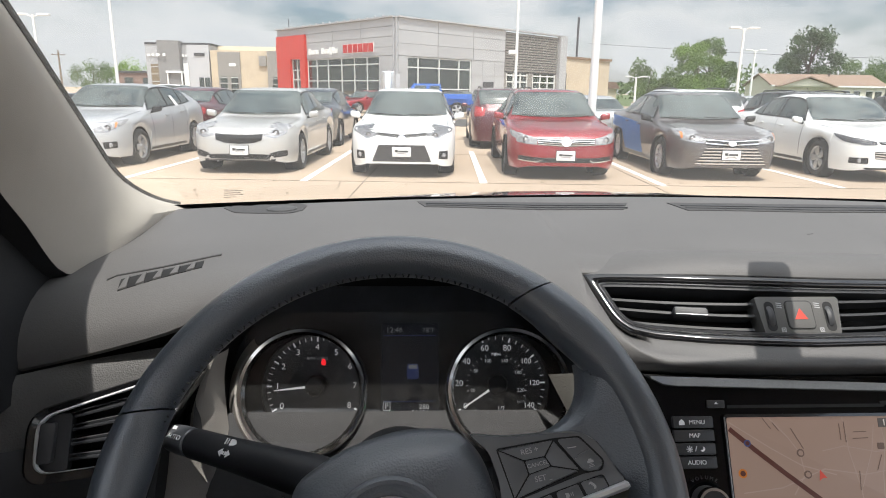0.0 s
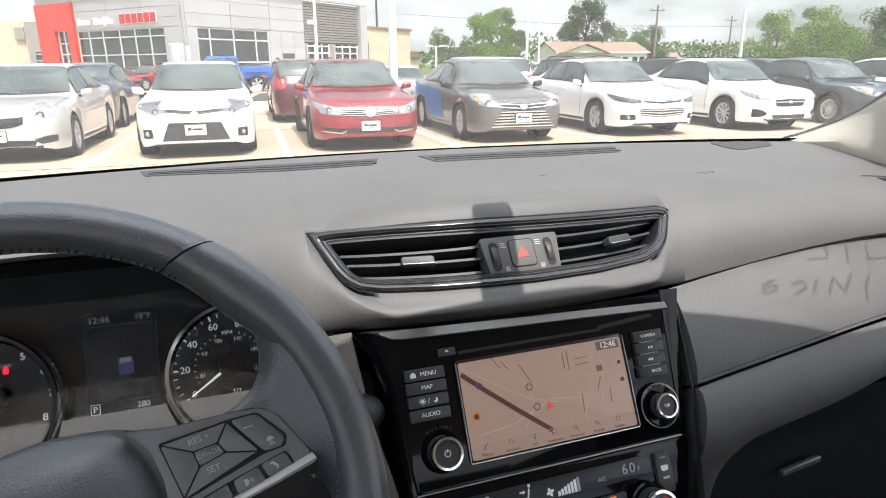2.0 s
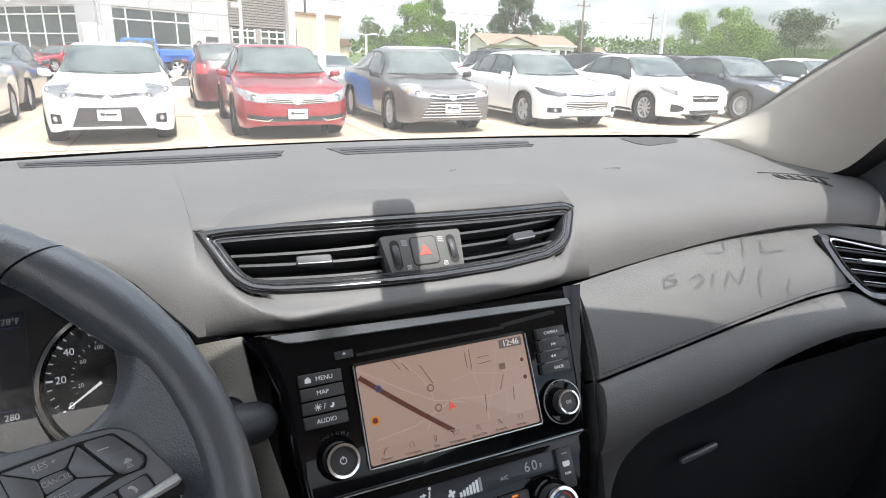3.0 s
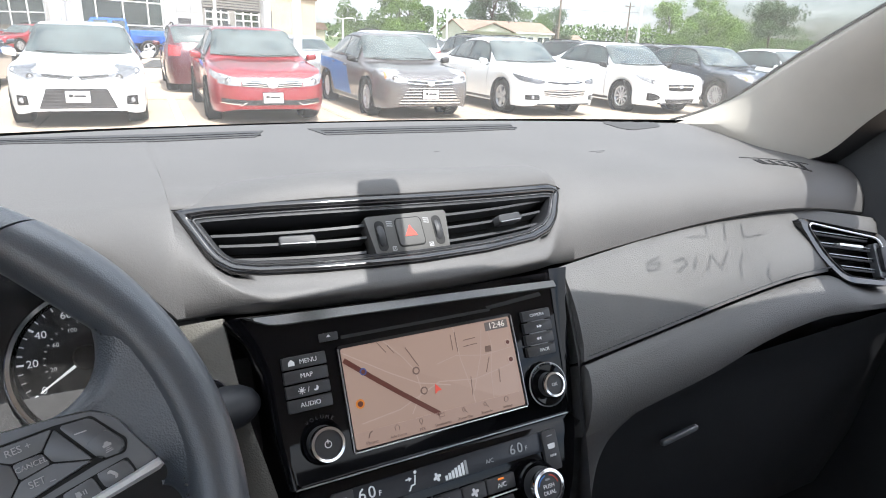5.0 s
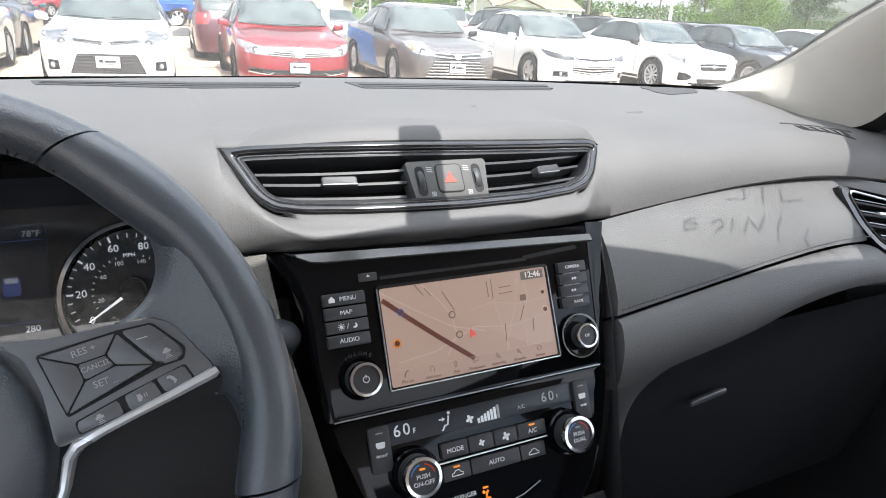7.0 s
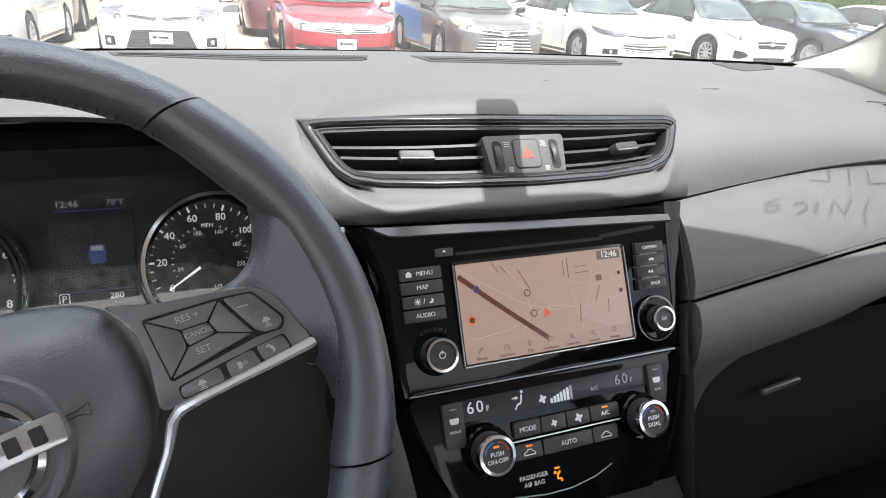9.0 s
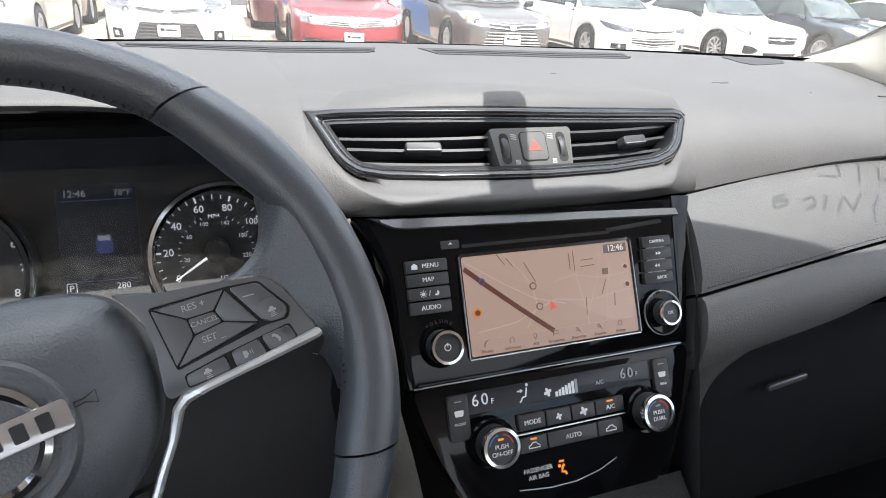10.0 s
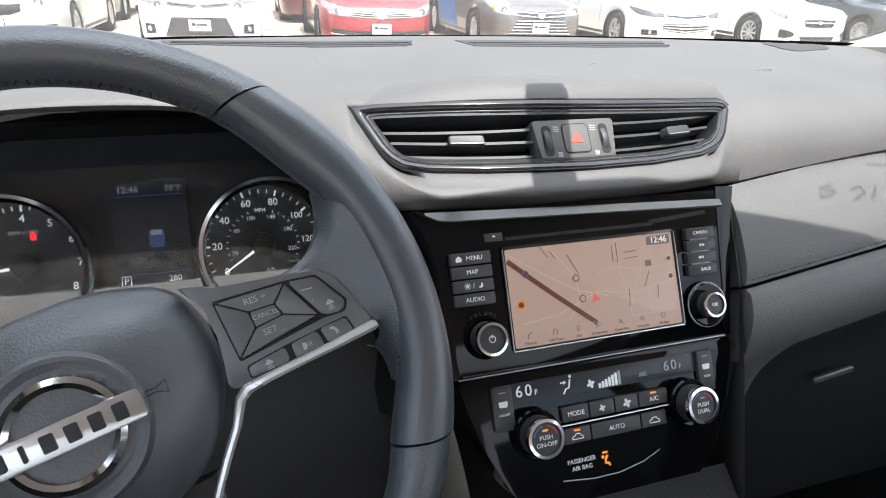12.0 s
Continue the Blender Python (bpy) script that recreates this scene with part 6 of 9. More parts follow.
# bonnet ahead of the glass
BONNET = material("dark_purple_paint", (0.060, 0.020, 0.045), 0.22, metal=0.3, vary=0.04, coat=1.0)
bonnet = tagged(part("bonnet", thick(grid([[(x, y, z - 0.05 * (x / 0.75) ** 2) for y, z in ((1.42, 1.222), (1.60, 1.201), (1.9, 1.155), (2.2, 1.08), (2.4, 0.96), (2.46, 0.85))] for x in [-0.80 + 0.1 * k for k in range(17)]]), (0, 0, -0.02)), BONNET),
               "dark purple bonnet of the parked car", "bonnet", kind="structure")
part("cowl", grid([[(x, y, z - 0.05 * (x / 0.75) ** 2) for y, z in ((1.17, 1.21), (1.28, 1.19), (1.41, 1.185))] for x in [-0.78 + 0.13 * k for k in range(13)]]), DEEP, bonnet, "black cowl grille")

# ================= outside =================
CONCRETE = material("concrete_paving", (0.41, 0.320, 0.236), 0.88, vary=0.10, scale=0.35, fine=0.10)
PAINTLINE = material("white_line_paint", (0.78, 0.77, 0.74), 0.8, vary=0.10, scale=3.0, fine=0.15)
JOINT = material("dark_joint", (0.16, 0.13, 0.10), 0.9, vary=0.2, scale=2.0)
GRASS = material("grass_verge", (0.085, 0.12, 0.04), 0.95, vary=0.3, scale=0.4, fine=0.3)
TYRE = material("tyre_rubber", (0.018, 0.018, 0.018), 0.8, vary=0.15, scale=12)
ALLOY = material("alloy_rim", (0.55, 0.55, 0.56), 0.3, metal=0.85, vary=0.05)
BLACKTRIM = material("black_car_trim", (0.014, 0.014, 0.015), 0.45, vary=0.1, scale=8)
UNDER = material("underbody", (0.010, 0.010, 0.010), 0.9, vary=0.1)
# opaque panes: grey-green base stands in for reflections and the interior behind
CARGLASS = material("tinted_car_glass", (0.058, 0.072, 0.068), 0.06, vary=0.45, scale=2.6, coat=0.3, spec=0.6)
LAMPGLASS = material("clear_lamp", (0.28, 0.28, 0.285), 0.12, vary=0.5, scale=25, coat=0.4)
LAMPEYE = material("lamp_reflector", (0.55, 0.55, 0.56), 0.15, metal=0.7, vary=0.2, scale=30)
LAMPSMOKE = material("smoked_lamp", (0.13, 0.13, 0.135), 0.10, vary=0.4, scale=25, coat=0.6)
LAMPDARK = material("dark_lamp", (0.07, 0.07, 0.075), 0.08, vary=0.3, scale=25, coat=1.0)
LAMPAMBER = material("amber_lamp", (0.60, 0.20, 0.05), 0.15, vary=0.1, coat=1.0)
LAMPRED = material("red_lamp", (0.36, 0.018, 0.018), 0.12, vary=0.15, scale=20, coat=1.0)
PLATE = material("white_plate", (0.78, 0.78, 0.77), 0.5, vary=0.03)
INK = material("plate_print", (0.03, 0.03, 0.03), 0.6, vary=0.05)
CARCHROME = material("car_chrome", (0.78, 0.78, 0.79), 0.26, metal=1.0, vary=0.05)


def car_paint(name, color, metal=0.0):
    return material(name, color, 0.30 if metal else 0.35, metal=metal, vary=0.03, scale=3, coat=1.0, rough_vary=0.05)


SILVER = car_paint("silver_car_paint", (0.47, 0.475, 0.48), 0.30)
WARMSILVER = car_paint("pale_silver_car_paint", (0.50, 0.49, 0.47), 0.30)
WHITE = car_paint("white_car_paint", (0.80, 0.80, 0.78))
RED = car_paint("red_car_paint", (0.25, 0.006, 0.012), 0.2)
GREY = car_paint("grey_brown_car_paint", (0.115, 0.102, 0.098), 0.35)
DARKBLUE = car_paint("dark_slate_car_paint", (0.050, 0.058, 0.070), 0.3)
BLACKCAR = car_paint("black_car_paint", (0.012, 0.013, 0.016), 0.1)
MAROON = car_paint("dark_red_car_paint", (0.085, 0.006, 0.012), 0.2)
BLUECAR = car_paint("bright_blue_car_paint", (0.012, 0.095, 0.42), 0.05)

# flat blue that stands in for a reflection on the grey sedan's side
BLUEREFLECT = material("blue_film", (0.016, 0.13, 0.40), 0.45, vary=0.08, scale=4)

# ---- wheels, one mesh set for each rim style ----
WHEEL_SETS = {}


def wheel_meshes(style, r=0.325, width=0.21):
    if (style, r) in WHEEL_SETS:
        return WHEEL_SETS[style, r]
    rot = Matrix.Rotation(radians(-90), 4, "Y")       # local z becomes the outward -x side
    hw = width / 2
    rr = r * 0.66
    ty = lathe([(rr, -hw * 0.8), (rr + 0.02, -hw), (r - 0.03, -hw), (r - 0.008, -hw * 0.8), (r, -hw * 0.45), (r, hw * 0.45), (r - 0.008, hw * 0.8), (r - 0.03, hw), (rr + 0.02, hw), (rr, hw * 0.8)], rot, 40)
    rim = lathe([(rr, -hw * 0.8), (rr - 0.015, -hw * 0.3), (rr - 0.03, hw * 0.2), (rr - 0.022, hw * 0.66), (rr - 0.004, hw * 0.88), (rr + 0.006, hw * 0.84)], rot, 40)
    back = lathe([(0.0, hw * 0.1), (rr - 0.01, hw * 0.1)], rot, 24)
    sp = bmesh.new()
    n = {"five": 5, "ten": 10, "multi": 15, "seven": 7}[style]
    for k in range(n):
        a = 360 * k / n
        w0, w1 = {"five": (0.040, 0.062), "ten": (0.016, 0.026), "multi": (0.011, 0.016), "seven": (0.028, 0.040)}[style]
        one = prism([(-w0, 0.03), (w0, 0.03), (w1, rr - 0.015), (-w1, rr - 0.015)] if style in ("five", "seven") else [(-w0, 0.03), (w0, 0.03), (w1 * 0.8, rr - 0.015), (-w1 * 0.8, rr - 0.015)], 0.022, rot @ turn(a) @ at(0, 0, hw * 0.52), 0.005, 1)
        me = bpy.data.meshes.new("tmp")
        one.to_mesh(me)
        one.free()
        sp.from_mesh(me)
        bpy.data.meshes.remove(me)
    hub = lathe([(0.0, hw * 0.86), (0.04, hw * 0.84), (0.055, hw * 0.72), (0.055, hw * 0.4)], rot, 20)
    me = bpy.data.meshes.new("tmp")
    hub.to_mesh(me)
    hub.free()
    sp.from_mesh(me)
    bpy.data.meshes.remove(me)
    out = []
    for name, bm, mt in (("tyre", ty, TYRE), ("rim", rim, ALLOY), ("brake", back, UNDER), ("spoke", sp, ALLOY)):
        for f in bm.faces:
            f.smooth = True
        bmesh.ops.recalc_face_normals(bm, faces=bm.faces)
        me = bpy.data.meshes.new(name)
        bm.to_mesh(me)
        bm.free()
        me.materials.append(mt)
        out.append(me)
    WHEEL_SETS[style, r] = out
    return out


# shapes: (share of the length, height) along the top line and the shoulder line; heights in metres
SEDAN = dict(top=[(0, 0.62), (0.006, 0.685), (0.02, 0.748), (0.05, 0.800), (0.10, 0.846), (0.18, 0.893), (0.245, 0.925), (0.27, 0.950), (0.30, 1.030), (0.355, 1.240), (0.405, 1.39), (0.44, 1.44), (0.52, 1.465), (0.60, 1.445), (0.68, 1.365), (0.76, 1.215), (0.83, 1.095), (0.90, 1.070), (0.965, 1.05), (0.99, 1.00), (1, 0.90)],
             belt=[(0, 0.60), (0.012, 0.670), (0.03, 0.730), (0.06, 0.785), (0.10, 0.822), (0.25, 0.885), (0.40, 0.925), (0.60, 0.96), (0.80, 0.985), (0.95, 0.98), (1, 0.86)], wheels=(0.195, 0.775), side=[(0.300, 0.985, 0.425, 1.385), (0.475, 1.41, 0.665, 1.395), (0.800, 1.06, 0.0, 0.0)], roofw=0.695)
HATCH = dict(top=[(0, 0.62), (0.006, 0.69), (0.02, 0.76), (0.05, 0.825), (0.10, 0.882), (0.20, 0.955), (0.25, 0.990), (0.29, 1.07), (0.35, 1.27), (0.41, 1.405), (0.48, 1.462), (0.56, 1.468), (0.68, 1.425), (0.78, 1.355), (0.86, 1.27), (0.91, 1.17), (0.955, 1.04), (0.985, 0.96), (1, 0.86)],
             belt=[(0, 0.60), (0.012, 0.670), (0.03, 0.735), (0.06, 0.795), (0.10, 0.835), (0.25, 0.905), (0.45, 0.955), (0.65, 1.01), (0.80, 1.055), (0.92, 1.03), (1, 0.84)], wheels=(0.20, 0.80), roofw=0.70)
SUV = dict(top=[(0, 0.72), (0.008, 0.80), (0.03, 0.90), (0.10, 1.00), (0.20, 1.06), (0.25, 1.10), (0.30, 1.22), (0.36, 1.46), (0.41, 1.60), (0.50, 1.665), (0.65, 1.675), (0.80, 1.65), (0.90, 1.60), (0.935, 1.45), (0.97, 1.18), (0.99, 1.05), (1, 0.92)],
           belt=[(0, 0.70), (0.03, 0.84), (0.10, 0.95), (0.25, 1.03), (0.45, 1.06), (0.70, 1.10), (0.92, 1.13), (1, 0.90)], wheels=(0.19, 0.79), roofw=0.80)

NOSE_W = [(0, 0.60), (0.006, 0.70), (0.018, 0.80), (0.04, 0.89), (0.075, 0.965), (0.11, 0.995), (0.25, 1.0), (0.80, 1.0), (0.90, 0.975), (0.96, 0.92), (0.985, 0.85), (0.995, 0.78), (1, 0.70)]


def make_car(name, label, x, front_y, paint, shape, L, W, H, rim="five", away=False, yaw=-3.0, front=None, group="", category="car", wheel_r=0.325, detail=True, rack=False, extra=None):
    """A car whose nose is at its local y = 0, pointing to -y; away turns it round."""
    root = thing(name, label, category, group)
    kz = H / max(z for _, z in shape["top"])
    hw = W / 2
    top = [(s * L, z * kz) for s, z in shape["top"]]
    belt = [(s * L, z * kz) for s, z in shape["belt"]]
    wide = [(s * L, w * hw) for s, w in NOSE_W]
    axles = [s * L for s in shape["wheels"]]
    ra = wheel_r + 0.055
    stations = {0.0, 0.006 * L, 0.015 * L, L, 0.994 * L, 0.985 * L} | {L * k / 44 for k in range(1, 44)}
    for a in axles:
        stations |= {a + ra * q for q in (-1.001, -0.999, -0.97, -0.9, -0.8, -0.65, -0.5, -0.3, -0.1, 0.1, 0.3, 0.5, 0.65, 0.8, 0.9, 0.97, 0.999, 1.001)}
    def profile(s):
        """Half of the cross-section at s, from the sill up to the middle of the roof."""
        w, zt, zb = linear(wide, s) if s < 0.05 * L or s > 0.95 * L else interp(wide, s), interp(top, s), interp(belt, s)
        zb = min(zb, zt - 0.01)
        zl = 0.185 + 0.05 * max(0.0, 1 - s / (0.03 * L)) if s < 0.14 * L else 0.20
        for a in axles:
            if abs(s - a) < ra:
                zl = max(zl, wheel_r + math.sqrt(ra * ra - (s - a) ** 2) * 0.98)
        g = max(0.0, min(1.0, (zt - zb) / (0.40 * kz)))
        rw = shape["roofw"]
        h, sh = zb - zl, zt - zb

        def mix(a, b):
            return a + (b - a) * g

        # two soft ridges along the bonnet
        rise = 0.016 * max(0.0, min(1.0, (s / L - 0.02) / 0.05)) * max(0.0, min(1.0, (0.27 - s / L) / 0.04))
        return [(w * 0.955, zl), (w * 0.985, zl + h * 0.18), (w * 1.0, zl + h * 0.50), (w * 0.995, zl + h * 0.72), (w * 0.975, zl + h * 0.90), (w * 0.945, zb),
                (w * mix(0.90, 0.925), zb + sh * mix(0.45, 0.10)), (w * mix(0.82, (0.925 * 0.55 + rw * 0.45)), zb + sh * mix(0.72, 0.50)), (w * mix(0.74, rw + 0.015), zb + sh * mix(0.86, 0.88)),
                (w * mix(0.55, rw - 0.06), zb + sh * mix(0.94, 0.965) + rise), (w * mix(0.30, 0.40), zb + sh * 0.99 - 0.2 * rise), (0.0, zt - 0.3 * rise)]

    def on_body(s, c, lift):
        """The point at s along the car and c columns up its side (22 - c on the other side), lifted off the skin."""
        pr = profile(max(0.001, min(L - 0.001, s)))
        sx = 1.0
        if c > 11:
            c, sx = 22 - c, -1.0
        i = min(int(c), 10)
        u = c - i
        (x0, z0), (x1, z1) = pr[i], pr[i + 1]
        d = Vector((z1 - z0, -(x1 - x0)))
        d = d.normalized() if d.length > 1e-6 else Vector((0, 1))
        px, pz = x0 + (x1 - x0) * u + d.x * lift, z0 + (z1 - z0) * u + d.y * lift
        return Vector((sx * px, s, pz))

    def zone(pname, rows_of, mat, parent, lift, label="", smooth=True):
        """A pane that follows the body: rows of (s, c)."""
        rr = [[on_body(q, c, lift) for q, c in r] for r in rows_of]
        return part(pname, thick(grid(rr), (0, 0, -0.003)), mat, parent, label, sharp=50)

    rows = []
    for s in sorted(stations):
        if not 0 <= s <= L:
            continue
        half = profile(s)
        rows.append([(px, s, pz) for px, pz in half] + [(-px, s, pz) for px, pz in half[-2::-1]])
    shell = grid(rows)
    for r in (0, -1):
        shell.verts.ensure_lookup_table()
    nrow = len(rows[0])
    shell.verts.ensure_lookup_table()
    for base in (0, (len(rows) - 1) * nrow):
        shell.faces.new([shell.verts[base + k] for k in range(nrow)])
    bmesh.ops.recalc_face_normals(shell, faces=shell.faces)
    tree = bvhtree.BVHTree.FromBMesh(shell)
    part("body", shell, paint, root, sharp=40)
    part("underbody", box(W * 0.80, L * 0.84, 0.32, at(0, L * 0.5, 0.34), 0.04), UNDER, root)

    def cast(u, v, way):
        if way == "front":
            o, d = Vector((u, -3, v)), Vector((0, 1, 0))
        elif way == "rear":
            o, d = Vector((u, L + 3, v)), Vector((0, -1, 0))
        elif way == "left":
            o, d = Vector((-3, u, v)), Vector((1, 0, 0))
        elif way == "right":
            o, d = Vector((3, u, v)), Vector((-1, 0, 0))
        else:
            o, d = Vector((u, v, 4)), Vector((0, 0, -1))
        hit = tree.ray_cast(o, d)
        if way == "front":
            reach = next((t for t, w in wide if w * 0.97 >= abs(u)), 0.12 * L) + 0.075 * L
            for k in range(30):
                if hit[0] is not None and hit[0].y < reach:
                    break
                o = o + Vector((0, 0, -0.008 if v > 0.4 else 0.008))
                hit = tree.ray_cast(o, d)
        elif way in ("left", "right"):
            for k in range(60):
                if hit[0] is not None and hit[0].x * d.x < -0.3 * hw:
                    break
                o = o + Vector((0, 0.002 * L, -0.008))
                hit = tree.ray_cast(o, d)
        if hit[0] is None:
            hit = tree.find_nearest(o + d * 3)
        n = hit[1]
        if n.dot(d) > 0:
            n = -n
        return hit[0], n, d

    def skin(pname, upper, lower, way, mat, parent=root, lift=0.006, n=12, m=5, label="", deep=0.02):
        """A piece laid on the body between an upper and a lower line of (u, v)."""
        def along(line, q):
            k = q * (len(line) - 1)
            i = min(int(k), len(line) - 2)
            return Vector(line[i]).lerp(Vector(line[i + 1]), k - i)
        outer, inner = [], []
        for i in range(n + 1):
            a, b = along(upper, i / n), along(lower, i / n)
            ro, ri = [], []
            for j in range(m + 1):
                p = a.lerp(b, j / m)
                if way == "front":
                    p.x = max(-0.865 * hw, min(0.865 * hw, p.x))
                q, nn, d = cast(p.x, p.y, way)
                ro.append(q + nn * lift)
                ri.append(q + d * deep)
            outer.append([ri[0]] + ro + [ri[-1]])
        bm = grid(outer)
        return part(pname, bm, mat, parent, label, sharp=50)

    f = dict(lamp=LAMPGLASS, lamp_top=[(0.42, 0.69), (0.62, 0.76), (0.79, 0.81)], lamp_low=[(0.44, 0.63), (0.62, 0.63), (0.80, 0.69)],
             grilles=[([(-0.42, 0.70), (0, 0.68), (0.42, 0.70)], [(-0.40, 0.61), (0, 0.58), (0.40, 0.61)], 3, CARCHROME)],
             intakes=[([(-0.55, 0.42), (0.55, 0.42)], [(-0.58, 0.29), (0.58, 0.29)], 0, BLACKTRIM)],
             pods=[([(0.62, 0.44), (0.76, 0.445)], [(0.61, 0.33), (0.76, 0.32)])], fog=True, plate=0.43, badge=(0.64, 0.060), chin=(0.245, 0.185), eyes=(0.55,))
    f.update(front or {})
    # front end
    if detail:
        for sx in (-1, 1):
            up, lo = [(sx * x, z) for x, z in f["lamp_top"]], [(sx * x, z) for x, z in f["lamp_low"]]
            lamp = skin("headlight", up, lo, "front", f["lamp"], n=14, m=6, label="glossy headlight")
            zt = f["lamp_top"][-1][1]
            skin("headlight_wrap", [(0.030 * L, zt - 0.020), (0.065 * L, zt + 0.015), (0.115 * L, zt + 0.040)], [(0.030 * L, zt - 0.110), (0.065 * L, zt - 0.075), (0.105 * L, zt + 0.010)], "left" if sx < 0 else "right", f["lamp"], lamp, 0.006, 8, 4)

            def between(q, v):
                k = q * (len(up) - 1)
                i = min(int(k), len(up) - 2)
                return Vector(up[i]).lerp(Vector(up[i + 1]), k - i).lerp(Vector(lo[i]).lerp(Vector(lo[i + 1]), k - i), v)

            for q in f["eyes"]:
                c = between(q, 0.52)
                r = 0.33 * (between(q, 0.0) - between(q, 1.0)).length
                hit, nn, d = cast(c.x, c.y, "front")
                part("lamp_ring", lathe([(r * 1.18, -0.01), (r * 1.18, 0.006), (r, 0.008), (r * 0.55, 0.002)], basis(hit + nn * 0.006, (1, 0, 0), (0, 0, 1)), 18), LAMPDARK, lamp)
                part("lamp_bulb", lathe([(0.0, 0.010), (r * 0.4, 0.008), (r * 0.62, 0.0)], basis(hit + nn * 0.006, (1, 0, 0), (0, 0, 1)), 18), LAMPEYE, lamp)
            skin("lamp_edge", [(p.x, p.y) for p in (between(q, 0.86) for q in (0.05, 0.5, 0.95))], [(p.x, p.y) for p in (between(q, 0.98) for q in (0.05, 0.5, 0.95))], "front", LAMPEYE if f["lamp"] != LAMPDARK else LAMPDARK, lamp, 0.010, 10, 1)
            if f.get("amber"):
                a, b, c, d = between(0.86, 0.1), between(1.0, 0.1), between(0.86, 0.8), between(1.0, 0.8)
                skin("turn_lamp", [tuple(a), tuple(b)], [tuple(c), tuple(d)], "front", LAMPAMBER, lamp, 0.010, 4, 3)
            for up2, lo2 in f["pods"]:
                pod = skin("fog_pod", [(sx * x, z) for x, z in up2], [(sx * x, z) for x, z in lo2], "front", BLACKTRIM, root, 0.005, 8, 4)
                if f["fog"]:
                    c = (Vector(up2[0]) + Vector(up2[-1]) + Vector(lo2[0]) + Vector(lo2[-1])) / 4
                    hit, nn, d = cast(sx * c.x, c.y, "front")
                    part("fog_lamp", lathe([(0.0, 0.010), (0.026, 0.009), (0.038, 0.004), (0.040, -0.01)], basis(hit + nn * 0.006, (1, 0, 0), (0, 0, 1)), 16), LAMPGLASS, pod)
        for kind, openings in (("grille", f["grilles"]), ("lower_grille", f["intakes"])):
            for up2, lo2, bars, bar_mat in openings:
                gr = skin(kind, up2, lo2, "front", BLACKTRIM, lift=0.004, n=20)
                for k in range(bars):
                    v0 = (k + 0.30) / bars
                    v1 = v0 + min(0.42 / bars, 0.14)

                    def row(v):
                        return [tuple(Vector(a).lerp(Vector(b), v) * 0.5 + Vector((a[0] * 0.5 + (b[0] - a[0]) * 0.5 * v, (a[1] + (b[1] - a[1]) * v) * 0.5))) for a, b in zip(up2, lo2)]

                    skin("grille_bar", row(v0), row(v1), "front", bar_mat, gr, 0.011, 18, 1)
        c0, c1 = f["chin"]
        skin("chin", [(-0.60, c0 + 0.015), (0, c0), (0.60, c0 + 0.015)], [(-0.58, c1 + 0.01), (0, c1), (0.58, c1 + 0.01)], "front", BLACKTRIM, lift=0.003, n=18, m=2)
        # bonnet gaps
        for sx in (-1, 1):
            skin("bonnet_gap", [(sx * 0.385 * W, 0.050 * L), (sx * 0.425 * W, 0.12 * L), (sx * 0.430 * W, 0.262 * L)], [(sx * 0.380 * W, 0.050 * L), (sx * 0.419 * W, 0.12 * L), (sx * 0.424 * W, 0.262 * L)], "top", BLACKTRIM, lift=0.002, n=14, m=1)
        if f["badge"]:
            z, r = f["badge"]
            q, nn, d = cast(0, z, "front")
            bd = basis(q + nn * 0.010, (1, 0, 0), (0, 0.35, 1)) @ Matrix.Diagonal((1, f.get("badge_flat", 1.0), 1, 1))
            bg2 = part("badge", lathe([(r * 0.80, 0.0), (r * 0.84, 0.007), (r * 0.94, 0.008), (r, 0.002), (r, -0.02)], bd, 28), CARCHROME, root, "round chrome badge")
            part("badge_field", lathe([(0.0, 0.001), (r * 0.82, 0.001)], bd, 24), BLACKTRIM if f.get("badge_dark") else CARCHROME, bg2)
            for a in f.get("badge_bars", ((0, 0.25, 1.5), (0, -0.1, 0.5))):
                part("badge_bar", box(r * a[2], r * 0.20, 0.006, bd @ at(r * a[0], r * a[1], 0.004)), CARCHROME, bg2)
        if f["plate"]:
            q, nn, d = cast(0, f["plate"], "front")
            pl = part("licence_plate", box(0.305, 0.012, 0.155, at(0, q.y - 0.022, f["plate"]), 0.004), PLATE, root, "white dealer plate with dark print")
            for w2, h2, dx, dz in ((0.055, 0.044, -0.085, 0.016), (0.150, 0.030, 0.030, 0.010), (0.035, 0.006, -0.075, -0.048), (0.035, 0.006, 0.075, -0.048), (0.14, 0.008, 0.0, -0.026)):
                part("print_bar", box(w2, 0.003, h2, at(dx, q.y - 0.0295, f["plate"] + dz)), INK if h2 > 0.02 else BLACKTRIM, pl)
            part("plate_frame", box(0.325, 0.010, 0.175, at(0, q.y - 0.016, f["plate"]), 0.004), BLACKTRIM, pl)
    # rear end
    zb = belt[-2][1]
    for sx in (-1, 1):
        tall = shape is SUV
        if tall:
            skin("tail_light", [(sx * 0.30 * W, 1.10 * kz), (sx * 0.44 * W, 1.16 * kz)], [(sx * 0.32 * W, 0.90 * kz), (sx * 0.45 * W, 0.88 * kz)], "rear", LAMPRED, n=6)
        else:
            skin("tail_light", [(sx * 0.24 * W, 0.94 * kz), (sx * 0.44 * W, 0.965 * kz)], [(sx * 0.26 * W, 0.80 * kz), (sx * 0.445 * W, 0.80 * kz)], "rear", LAMPRED, n=6, label="red tail light")
